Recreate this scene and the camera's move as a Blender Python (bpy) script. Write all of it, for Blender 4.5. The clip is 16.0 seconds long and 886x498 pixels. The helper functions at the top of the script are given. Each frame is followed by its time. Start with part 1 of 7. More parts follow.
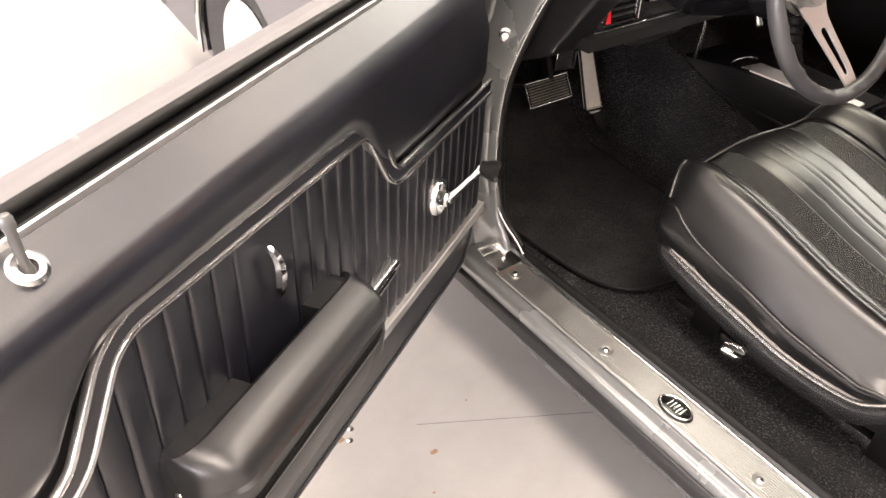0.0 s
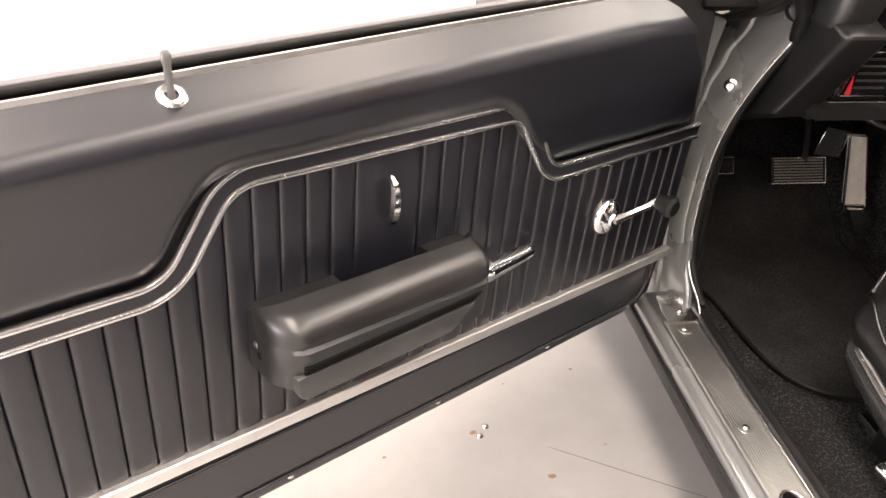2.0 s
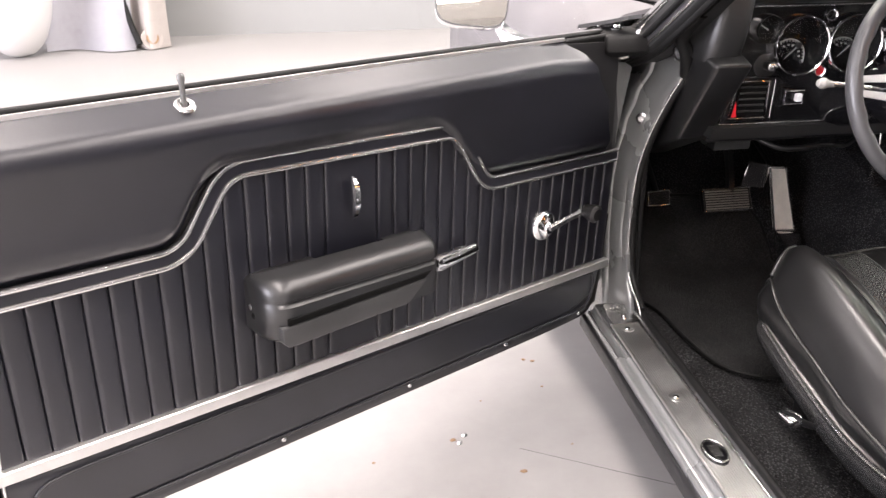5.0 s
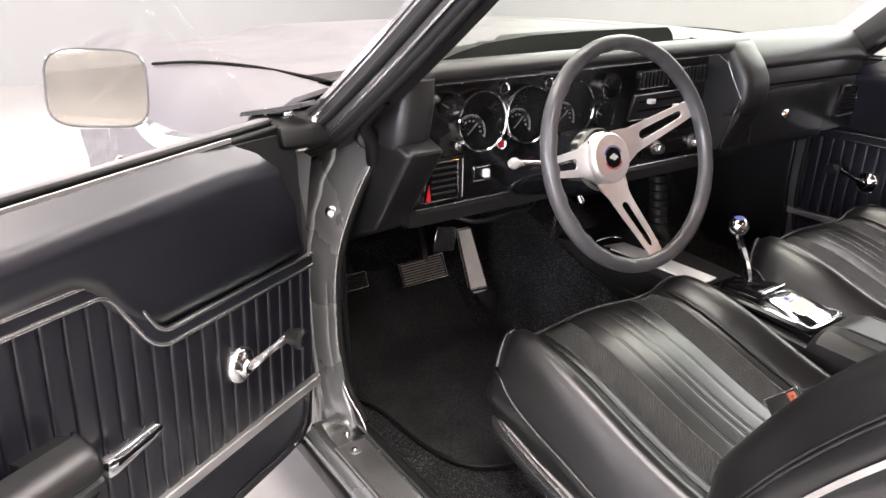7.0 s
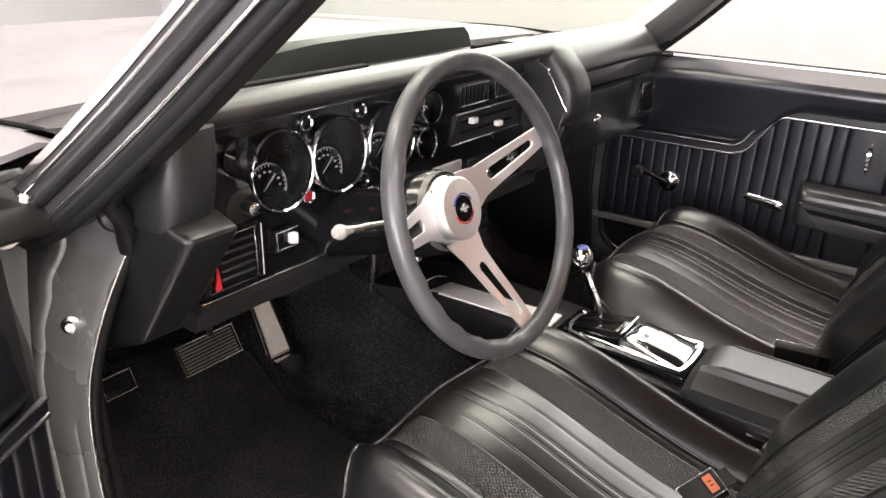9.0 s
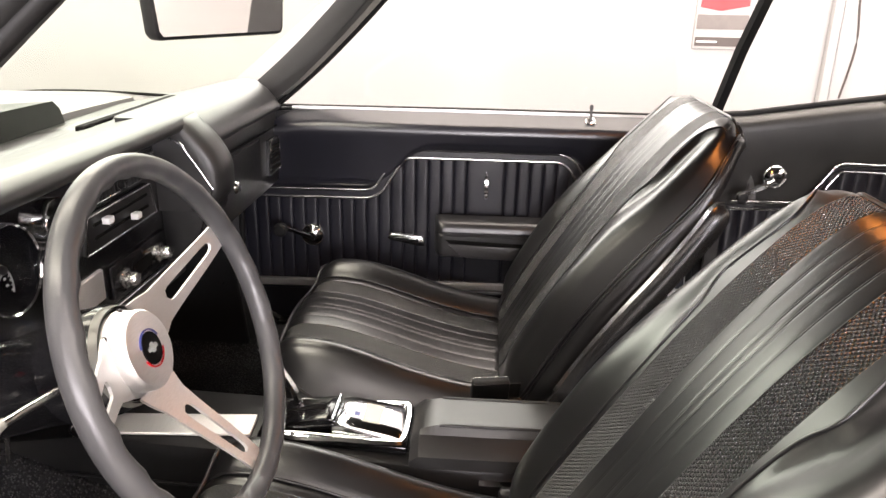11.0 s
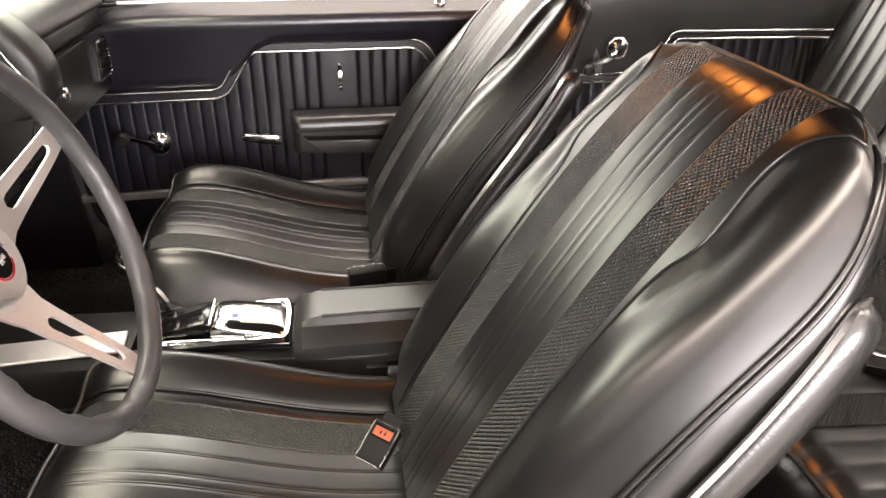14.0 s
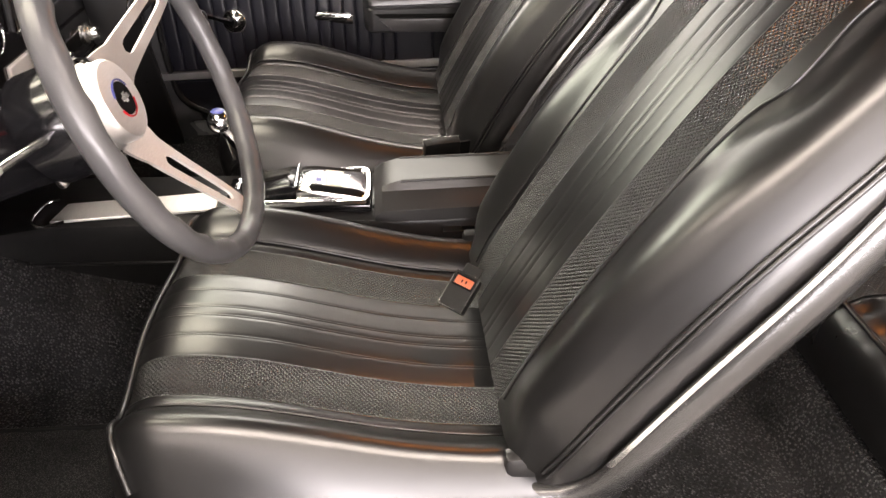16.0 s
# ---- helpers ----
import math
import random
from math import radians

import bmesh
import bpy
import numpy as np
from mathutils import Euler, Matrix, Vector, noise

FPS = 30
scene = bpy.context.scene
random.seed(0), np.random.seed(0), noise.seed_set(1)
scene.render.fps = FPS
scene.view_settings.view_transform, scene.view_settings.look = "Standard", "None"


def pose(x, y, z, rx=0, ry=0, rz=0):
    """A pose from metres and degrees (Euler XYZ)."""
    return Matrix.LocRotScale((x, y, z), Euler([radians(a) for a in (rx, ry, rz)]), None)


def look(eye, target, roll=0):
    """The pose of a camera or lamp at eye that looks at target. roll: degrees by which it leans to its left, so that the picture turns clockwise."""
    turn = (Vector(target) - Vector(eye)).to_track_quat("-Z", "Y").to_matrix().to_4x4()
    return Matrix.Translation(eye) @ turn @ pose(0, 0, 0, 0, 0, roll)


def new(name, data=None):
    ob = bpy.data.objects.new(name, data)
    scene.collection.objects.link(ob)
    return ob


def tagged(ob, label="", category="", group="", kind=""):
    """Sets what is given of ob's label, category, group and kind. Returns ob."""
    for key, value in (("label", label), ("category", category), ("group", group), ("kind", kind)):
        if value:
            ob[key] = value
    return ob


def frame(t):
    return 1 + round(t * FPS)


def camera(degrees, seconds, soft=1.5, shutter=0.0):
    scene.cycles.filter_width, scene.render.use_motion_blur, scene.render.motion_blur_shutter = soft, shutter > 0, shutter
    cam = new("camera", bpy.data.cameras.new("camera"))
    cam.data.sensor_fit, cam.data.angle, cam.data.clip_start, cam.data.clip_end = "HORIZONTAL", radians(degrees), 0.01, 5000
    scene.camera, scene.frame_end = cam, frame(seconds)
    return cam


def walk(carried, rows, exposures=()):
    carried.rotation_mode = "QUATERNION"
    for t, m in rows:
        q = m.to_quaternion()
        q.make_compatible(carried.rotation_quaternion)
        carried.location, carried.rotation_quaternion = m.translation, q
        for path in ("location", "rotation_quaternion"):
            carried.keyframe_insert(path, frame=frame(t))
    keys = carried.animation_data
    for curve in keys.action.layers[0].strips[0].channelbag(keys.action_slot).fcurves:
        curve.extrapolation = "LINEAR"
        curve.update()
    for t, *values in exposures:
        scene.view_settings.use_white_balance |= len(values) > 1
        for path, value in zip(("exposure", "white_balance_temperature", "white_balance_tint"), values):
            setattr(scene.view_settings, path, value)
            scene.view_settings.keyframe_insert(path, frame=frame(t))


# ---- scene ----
cam = camera(62.0, 16.0)
PATH = [
    (0, (-1.539, -1.076, 1.169), (-0.613, 0.21, -0.051), 1.7),
    (0.5, (-1.47, -1.129, 1.155), (-0.677, 0.277, -0.026), -0.1),
    (1, (-1.484, -1.104, 1.162), (-0.758, 0.349, -0.004), 1.7),
    (1.5, (-1.432, -1.163, 1.142), (-0.96, 0.416, 0.008), 2.5),
    (2, (-1.403, -1.261, 1.123), (-1.146, 0.395, 0.032), 3.0),
    (2.5, (-1.472, -1.387, 1.113), (-1.266, 0.318, 0.088), 2.4),
    (3, (-1.483, -1.482, 1.108), (-1.326, 0.264, 0.146), 1.4),
    (3.2, (-1.471, -1.492, 1.094), (-1.343, 0.265, 0.148), 0.9),
    (5.3, (-1.338, -1.552, 1.097), (-1.027, 0.242, 0.271), -1.5),
    (5.5, (-1.327, -1.538, 1.099), (-0.91, 0.241, 0.285), -1.3),
    (6, (-1.326, -1.455, 1.113), (-0.641, 0.25, 0.323), -0.2),
    (6.5, (-1.338, -1.355, 1.137), (-0.415, 0.243, 0.366), 0.7),
    (7, (-1.304, -1.28, 1.142), (-0.246, 0.237, 0.38), 0.8),
    (7.5, (-1.211, -1.199, 1.14), (-0.065, 0.256, 0.386), 0.7),
    (8, (-1.177, -1.121, 1.136), (0.096, 0.222, 0.377), 1.2),
    (10.3, (-1.062, -0.806, 1.155), (0.737, -0.34, 0.416), 1.8),
    (10.5, (-1.052, -0.797, 1.159), (0.784, -0.465, 0.44), 1.7),
    (11, (-1.041, -0.791, 1.17), (0.84, -0.685, 0.5), 1.2),
    (11.5, (-1.036, -0.796, 1.171), (0.857, -0.859, 0.527), 0.6),
    (12, (-1.025, -0.823, 1.168), (0.854, -1.013, 0.509), 0.4),
    (12.5, (-1.019, -0.838, 1.162), (0.834, -1.137, 0.471), 0.6),
    (13, (-1.029, -0.817, 1.15), (0.789, -1.173, 0.396), 1.2),
    (13.5, (-1.037, -0.797, 1.14), (0.755, -1.118, 0.312), 0.7),
    (14, (-1.048, -0.777, 1.137), (0.718, -1.043, 0.235), 0.1),
    (14.5, (-1.067, -0.766, 1.125), (0.665, -0.978, 0.147), -0.2),
    (15, (-1.09, -0.75, 1.114), (0.607, -0.909, 0.069), -0.5),
    (15.5, (-1.106, -0.737, 1.106), (0.564, -0.857, 0.012), -0.7),
    (16, (-1.112, -0.729, 1.103), (0.542, -0.843, -0.016), -1.0),
]
EXPOSURES = [(0, -0.19, 7450, 18), (3, -0.27, 7450, 18), (5.5, -0.22, 6650, 18), (8, -0.15, 6800, 18), (10.5, -0.03, 7150, 17), (12.5, -0.03, 7300, 18), (14.5, 0.15, 7500, 18), (16, 0.22, 7500, 18)]
walk(cam, [(t, look(eye, target, roll)) for t, eye, target, roll in PATH], EXPOSURES)

# ---- world and lights ----
world = bpy.data.worlds.new("world")
scene.world = world
world.use_nodes = True
world.node_tree.nodes["Background"].inputs[0].default_value = (0.9, 0.95, 1.0, 1)
world.node_tree.nodes["Background"].inputs[1].default_value = 0.02
scene.view_settings.exposure = 0.0


def area_lamp(name, m, sx, sy, watts, tint, spread=180.0):
    data = bpy.data.lights.new(name, "AREA")
    data.shape, data.size, data.size_y, data.energy, data.color, data.spread = "RECTANGLE", sx, sy, watts, tint, radians(spread)
    ob = new(name, data)
    ob.matrix_basis = m
    return ob


# rows of ceiling tubes under louvres, and daylight in the openings of the west and east walls
for lx, watts in ((-9.4, 120), (-6.9, 120), (-4.4, 160), (-1.75, 540), (0.6, 330)):
    area_lamp("ceiling_lamp", pose(lx, -1.3, 3.94), 0.7, 12.0, watts, (1, 0.955, 0.90), 160)
area_lamp("ceiling_lamp", pose(2.75, -0.6, 3.94), 0.7, 6.0, 230, (1, 0.955, 0.90), 160)
area_lamp("daylight", pose(3.45, 1.4, 2.55, 0, 90, 0), 1.5, 5.2, 310, (0.89, 0.95, 0.92))
area_lamp("daylight", pose(-10.95, -3.1, 1.75, 0, -90, 0), 3.0, 9.0, 2500, (0.88, 0.91, 1.0))
# ---- materials ----
def nodes_of(name):
    m = bpy.data.materials.new(name)
    m.use_nodes = True
    return m, m.node_tree.nodes, m.node_tree.links, m.node_tree.nodes["Principled BSDF"]


def coords(N, L, scale, kind="Object"):
    tc = N.new("ShaderNodeTexCoord")
    mp = N.new("ShaderNodeMapping")
    mp.inputs["Scale"].default_value = scale if hasattr(scale, "__len__") else (scale,) * 3
    L.new(tc.outputs[kind], mp.inputs["Vector"])
    return mp.outputs["Vector"]


def noise_tex(N, L, vec, scale, detail=4, rough=0.55):
    n = N.new("ShaderNodeTexNoise")
    n.inputs["Scale"].default_value, n.inputs["Detail"].default_value, n.inputs["Roughness"].default_value = scale, detail, rough
    L.new(vec, n.inputs["Vector"])
    return n.outputs["Fac"]


def ramp(N, L, fac, stops):
    r = N.new("ShaderNodeValToRGB")
    while len(r.color_ramp.elements) < len(stops):
        r.color_ramp.elements.new(0.5)
    for e, (p, c) in zip(r.color_ramp.elements, stops):
        e.position, e.color = p, (*c, 1) if hasattr(c, "__len__") else (c, c, c, 1)
    L.new(fac, r.inputs["Fac"])
    return r.outputs["Color"]


def maths(N, L, op, a, b=None):
    n = N.new("ShaderNodeMath")
    n.operation = op
    for i, v in enumerate((a, b)):
        if v is None:
            continue
        if isinstance(v, (int, float)):
            n.inputs[i].default_value = v
        else:
            L.new(v, n.inputs[i])
    return n.outputs[0]


def bump(N, L, height, strength, dist, normal=None):
    b = N.new("ShaderNodeBump")
    b.inputs["Strength"].default_value, b.inputs["Distance"].default_value = strength, dist
    L.new(height, b.inputs["Height"])
    if normal is not None:
        L.new(normal, b.inputs["Normal"])
    return b.outputs["Normal"]


def vinyl(name, base, rough, grain=900.0, depth=0.00025, wrinkle=0.0006, coat=0.0, spec=0.5, soft=0.0):
    m, N, L, B = nodes_of(name)
    v = coords(N, L, 1)
    vo = N.new("ShaderNodeTexVoronoi")
    vo.inputs["Scale"].default_value = grain
    L.new(v, vo.inputs["Vector"])
    big = noise_tex(N, L, v, 7.0, 5)
    fine = noise_tex(N, L, v, 60.0, 4)
    lo = tuple(c * 0.75 for c in base)
    hi = tuple(c * 1.35 for c in base)
    L.new(ramp(N, L, big, [(0.3, lo), (0.7, hi)]), B.inputs["Base Color"])
    L.new(ramp(N, L, maths(N, L, "ADD", maths(N, L, "MULTIPLY", big, 0.6), maths(N, L, "MULTIPLY", fine, 0.4)), [(0.3, rough * 0.92), (0.7, min(1, rough * 1.1))]), B.inputs["Roughness"])
    n1 = bump(N, L, fine, 0.3, wrinkle, bump(N, L, noise_tex(N, L, v, 22.0, 2), 0.5, soft) if soft else None)
    L.new(bump(N, L, vo.outputs["Distance"], 0.6, depth, n1) if depth else n1, B.inputs["Normal"])
    B.inputs["Specular IOR Level"].default_value = spec
    B.inputs["Coat Weight"].default_value = coat
    B.inputs["Coat Roughness"].default_value = 0.2
    return m


def plain(name, base, rough=0.5, metal=0.0, vary=0.15, scale=30.0, bumpd=0.0002, coat=0.0):
    m, N, L, B = nodes_of(name)
    v = coords(N, L, 1)
    n = noise_tex(N, L, v, scale, 5)
    big = noise_tex(N, L, v, scale / 12, 3)
    mix = maths(N, L, "ADD", maths(N, L, "MULTIPLY", n, 0.5), maths(N, L, "MULTIPLY", big, 0.5))
    L.new(ramp(N, L, mix, [(0.3, tuple(c * (1 - vary) for c in base)), (0.7, tuple(min(1, c * (1 + vary)) for c in base))]), B.inputs["Base Color"])
    L.new(ramp(N, L, mix, [(0.3, max(0.02, rough * 0.85)), (0.7, min(1, rough * 1.18))]), B.inputs["Roughness"])
    B.inputs["Metallic"].default_value = metal
    B.inputs["Coat Weight"].default_value = coat
    B.inputs["Coat Roughness"].default_value = 0.04
    if bumpd:
        L.new(bump(N, L, n, 0.4, bumpd), B.inputs["Normal"])
    return m


def woven(name, base, rough, cell=0.0062):
    """Rows of small raised lozenges on the strip's own map, whose unit is one metre."""
    m, N, L, B = nodes_of(name)
    v = coords(N, L, (1, 1, 1), "UV")
    s = N.new("ShaderNodeSeparateXYZ")
    L.new(v, s.inputs[0])
    p = maths(N, L, "DIVIDE", s.outputs[0], cell)
    q = maths(N, L, "DIVIDE", s.outputs[1], cell * 0.9)
    a = maths(N, L, "ABSOLUTE", maths(N, L, "SINE", maths(N, L, "MULTIPLY", maths(N, L, "ADD", p, q), math.pi)))
    b = maths(N, L, "ABSOLUTE", maths(N, L, "SINE", maths(N, L, "MULTIPLY", maths(N, L, "SUBTRACT", p, q), math.pi)))
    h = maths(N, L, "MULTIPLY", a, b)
    # shade between the lozenges and light on their tips go into the colour
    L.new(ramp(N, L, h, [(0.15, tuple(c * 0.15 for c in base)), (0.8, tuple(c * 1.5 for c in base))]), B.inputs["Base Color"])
    L.new(bump(N, L, h, 1.0, 0.0013), B.inputs["Normal"])
    B.inputs["Roughness"].default_value = rough
    B.inputs["Specular IOR Level"].default_value = 0.9
    return m


def carpet_mat(name, base, scale=220.0, depth=0.004):
    """Loop pile: small rounded tufts, darker between, worn in patches."""
    m, N, L, B = nodes_of(name)
    v = coords(N, L, 1)
    vo = N.new("ShaderNodeTexVoronoi")
    vo.inputs["Scale"].default_value = scale
    L.new(v, vo.inputs["Vector"])
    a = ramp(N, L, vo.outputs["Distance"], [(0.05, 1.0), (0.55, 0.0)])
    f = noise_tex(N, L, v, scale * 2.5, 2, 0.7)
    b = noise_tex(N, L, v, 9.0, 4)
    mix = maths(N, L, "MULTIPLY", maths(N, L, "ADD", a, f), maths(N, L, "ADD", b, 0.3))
    # the tufts' highlights and the shade between them are painted into this ramp
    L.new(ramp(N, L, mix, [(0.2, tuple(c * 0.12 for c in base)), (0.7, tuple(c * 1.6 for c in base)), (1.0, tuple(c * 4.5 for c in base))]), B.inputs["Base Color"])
    L.new(bump(N, L, maths(N, L, "ADD", a, maths(N, L, "MULTIPLY", f, 0.4)), 1.0, depth), B.inputs["Normal"])
    B.inputs["Roughness"].default_value = 0.8
    B.inputs["Specular IOR Level"].default_value = 0.18
    return m


def brushed(name, base, rough, direction=(1, 40, 40), scale=60.0):
    m, N, L, B = nodes_of(name)
    v = coords(N, L, direction)
    n = noise_tex(N, L, v, scale, 3)
    w = noise_tex(N, L, coords(N, L, 1), 14.0, 4)
    L.new(ramp(N, L, n, [(0.3, tuple(c * 0.85 for c in base)), (0.7, base)]), B.inputs["Base Color"])
    L.new(ramp(N, L, w, [(0.3, rough * 0.8), (0.7, rough * 1.25)]), B.inputs["Roughness"])
    L.new(bump(N, L, n, 0.25, 0.0002), B.inputs["Normal"])
    B.inputs["Metallic"].default_value = 1.0
    return m


def glass_mat(name, tint=(1, 1, 1), gloss=0.06):
    m, N, L, B = nodes_of(name)
    t = N.new("ShaderNodeBsdfTransparent")
    t.inputs[0].default_value = (*tint, 1)
    g = N.new("ShaderNodeBsdfGlossy")
    g.inputs["Roughness"].default_value = 0.02
    lw = N.new("ShaderNodeLayerWeight")
    lw.inputs[0].default_value = 0.12
    fac = maths(N, L, "ADD", maths(N, L, "MULTIPLY", lw.outputs["Facing"], 0.03), gloss * 0.35)
    mx = N.new("ShaderNodeMixShader")
    L.new(fac, mx.inputs[0])
    L.new(t.outputs[0], mx.inputs[1])
    L.new(g.outputs[0], mx.inputs[2])
    L.new(mx.outputs[0], N["Material Output"].inputs["Surface"])
    return m


def glow(name, color, strength):
    m, N, L, B = nodes_of(name)
    B.inputs["Base Color"].default_value = (*color, 1)
    B.inputs["Emission Color"].default_value = (*color, 1)
    B.inputs["Emission Strength"].default_value = strength
    return m


def paint(name, base, metal, rough, coat=0.8):
    m, N, L, B = nodes_of(name)
    v = coords(N, L, 1)
    flake = noise_tex(N, L, v, 2500.0, 1)
    dirt = noise_tex(N, L, v, 5.0, 5)
    L.new(ramp(N, L, maths(N, L, "ADD", maths(N, L, "MULTIPLY", flake, 0.5), maths(N, L, "MULTIPLY", dirt, 0.5)), [(0.3, tuple(c * 0.8 for c in base)), (0.7, tuple(c * 1.15 for c in base))]), B.inputs["Base Color"])
    L.new(ramp(N, L, dirt, [(0.3, rough * 0.8), (0.75, rough * 1.3)]), B.inputs["Roughness"])
    B.inputs["Metallic"].default_value = metal
    B.inputs["Coat Weight"].default_value = coat
    B.inputs["Coat Roughness"].default_value = 0.06
    L.new(bump(N, L, dirt, 0.08, 0.004), B.inputs["Normal"])
    return m


def floor_paint(name):
    m, N, L, B = nodes_of(name)
    v = coords(N, L, 1)
    a = noise_tex(N, L, v, 0.9, 6)
    b = noise_tex(N, L, v, 14.0, 6, 0.65)
    c = noise_tex(N, L, v, 140.0, 2)
    L.new(ramp(N, L, maths(N, L, "ADD", maths(N, L, "MULTIPLY", a, 0.6), maths(N, L, "MULTIPLY", b, 0.4)), [(0.3, (0.325, 0.314, 0.304)), (0.6, (0.39, 0.379, 0.369))]), B.inputs["Base Color"])
    L.new(ramp(N, L, b, [(0.3, 0.42), (0.7, 0.62)]), B.inputs["Roughness"])
    B.inputs["Specular IOR Level"].default_value = 0.32
    L.new(bump(N, L, c, 0.15, 0.0006), B.inputs["Normal"])
    return m


VINYL = vinyl("black_vinyl", (0.0060, 0.0060, 0.0062), 0.295, 700.0, 0.00002, 0.00006, 0.0, 0.84, 0.0002)
VINYL_DOOR = vinyl("black_door_vinyl", (0.0095, 0.0098, 0.0142), 0.31, 600.0, 0.00005, 0.0004, 0.0, 0.74, 0.0004)
VINYL_PAD = vinyl("black_dash_pad", (0.013, 0.013, 0.0132), 0.38, 1100.0, 0.00003, 0.0001, 0.0, 0.55)
SHELL = vinyl("black_grained_shell", (0.018, 0.018, 0.018), 0.25, 330.0, 0.0002, 0.0002, 0.0, 0.8)
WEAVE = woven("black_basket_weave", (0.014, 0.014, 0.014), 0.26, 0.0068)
BIN = vinyl("grey_black_console_vinyl", (0.020, 0.020, 0.0203), 0.36, 700.0, 0.0, 0.00004, 0.0, 0.6)
PLASTIC = plain("black_plastic", (0.011, 0.011, 0.0115), 0.32, vary=0.25, scale=80, bumpd=0.0001)
GLOSS_BLACK = plain("gloss_black", (0.006, 0.006, 0.007), 0.14, vary=0.2, scale=60, bumpd=0)
RUBBER = plain("black_rubber", (0.009, 0.009, 0.009), 0.5, vary=0.35, scale=60, bumpd=0.0006)
RUBBER.node_tree.nodes["Principled BSDF"].inputs["Specular IOR Level"].default_value = 0.18
GRIP = vinyl("dark_grip_rubber", (0.052, 0.052, 0.054), 0.30, 420.0, 0.00008, 0.0001, 0.0, 0.5)
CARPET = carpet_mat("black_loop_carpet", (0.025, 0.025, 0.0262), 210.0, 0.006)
DOME = glow("lit_dome_lens", (1.0, 0.34, 0.07), 22.0)
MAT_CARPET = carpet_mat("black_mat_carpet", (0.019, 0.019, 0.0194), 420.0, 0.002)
CHROME = plain("chrome", (0.86, 0.86, 0.87), 0.10, 1.0, vary=0.06, scale=40, bumpd=0.0001)
DULL_CHROME = plain("dull_bright_trim", (0.78, 0.77, 0.76), 0.22, 1.0, vary=0.1, scale=40, bumpd=0.0001)
SATIN = plain("satin_bright_trim", (0.80, 0.785, 0.775), 0.42, 1.0, vary=0.06, scale=60, bumpd=0.00005)
ALU = brushed("brushed_aluminium", (0.92, 0.91, 0.90), 0.52)
SILL_ALU = brushed("ribbed_aluminium", (0.66, 0.66, 0.655), 0.36, (40, 1, 40))
PAINT = paint("silver_grey_paint", (0.15, 0.144, 0.149), 0.0, 0.5, 0.0)
PAINT.node_tree.nodes["Principled BSDF"].inputs["Specular IOR Level"].default_value = 0.25
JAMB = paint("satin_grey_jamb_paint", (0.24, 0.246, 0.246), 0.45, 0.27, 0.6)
END_PAINT = paint("silver_door_end_paint", (0.055, 0.055, 0.057), 0.25, 0.36, 0.3)
PILLAR_PAINT = paint("dark_grey_pillar_paint", (0.03, 0.03, 0.031), 0.2, 0.35, 0.35)
GREASY = plain("greasy_grey_metal", (0.30, 0.29, 0.27), 0.22, 0.8, vary=0.45, scale=120, bumpd=0.0008)
BLACK_JAMB_AND_SHADE = paint("black_jamb_paint_and_shade", (0.012, 0.012, 0.013), 0.1, 0.5, 0.1)
GLASS = glass_mat("clear_glass")
SCREEN_GLASS = glass_mat("green_tinted_glass", (0.945, 0.975, 0.935))
LENS = glass_mat("gauge_lens", (0.9, 0.9, 0.9), 0.05)
DOOR_MIRROR = plain("chromed_door_mirror", (0.60, 0.57, 0.52), 0.02, 1.0, vary=0.01, bumpd=0)
MIRROR = plain("mirror_silver", (0.9, 0.9, 0.9), 0.02, 1.0, vary=0.01, bumpd=0)
FIN_GREY = vinyl("dark_grey_fin_vinyl", (0.038, 0.038, 0.039), 0.32, 700.0, 0.00002, 0.00006, 0.0, 0.6)
LOCK_GREY = plain("smoky_lock_plastic", (0.10, 0.10, 0.10), 0.2, vary=0.1)
VINYL_SIDE = vinyl("olive_black_side_vinyl", (0.019, 0.019, 0.017), 0.45, 700.0, 0.00003, 0.0001, 0.0, 0.6)
ARM_GREY = vinyl("black_moulded_vinyl", (0.012, 0.0122, 0.013), 0.31, 700.0, 0.00002, 0.00006, 0.0, 0.75)
# near-black for felt and marks; fills gaps and wells in place of shade
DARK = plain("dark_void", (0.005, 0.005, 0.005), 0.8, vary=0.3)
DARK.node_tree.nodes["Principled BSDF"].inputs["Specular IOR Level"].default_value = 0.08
DIAL_MARK = plain("dial_marking", (0.34, 0.35, 0.34), 0.5, vary=0.05)
LABEL_PALE = plain("lavender_label", (0.60, 0.58, 0.66), 0.35, vary=0.05)
LABEL_CREAM = plain("cream_label", (0.66, 0.62, 0.50), 0.35, vary=0.05)
WHITE_MARK = plain("white_marking", (0.85, 0.85, 0.85), 0.5, vary=0.05)
RED_MARK = plain("red_marking", (0.6, 0.02, 0.03), 0.3, vary=0.1)
BLUE_MARK = plain("blue_marking", (0.07, 0.085, 0.30), 0.3, vary=0.1)
WALL = plain("white_wall_paint", (0.37, 0.368, 0.366), 0.6, vary=0.03, scale=3, bumpd=0.0008)
CEILING_WHITE = plain("white_ceiling_paint", (0.80, 0.795, 0.785), 0.7, vary=0.03, scale=3, bumpd=0.0008)
WALL_DIM = plain("beige_wall_paint", (0.50, 0.485, 0.46), 0.7, vary=0.06, scale=3, bumpd=0.0008)
# the white wall paint again, with the north wall's dimmer light in its colour
WALL_NORTH = plain("dimmed_white_wall_paint", (0.29, 0.293, 0.288), 0.6, vary=0.03, scale=3, bumpd=0.0008)
FLOOR = floor_paint("pale_floor_coating")
TYRE = plain("tyre_rubber", (0.03, 0.03, 0.03), 0.7, vary=0.3, scale=40, bumpd=0.0008)
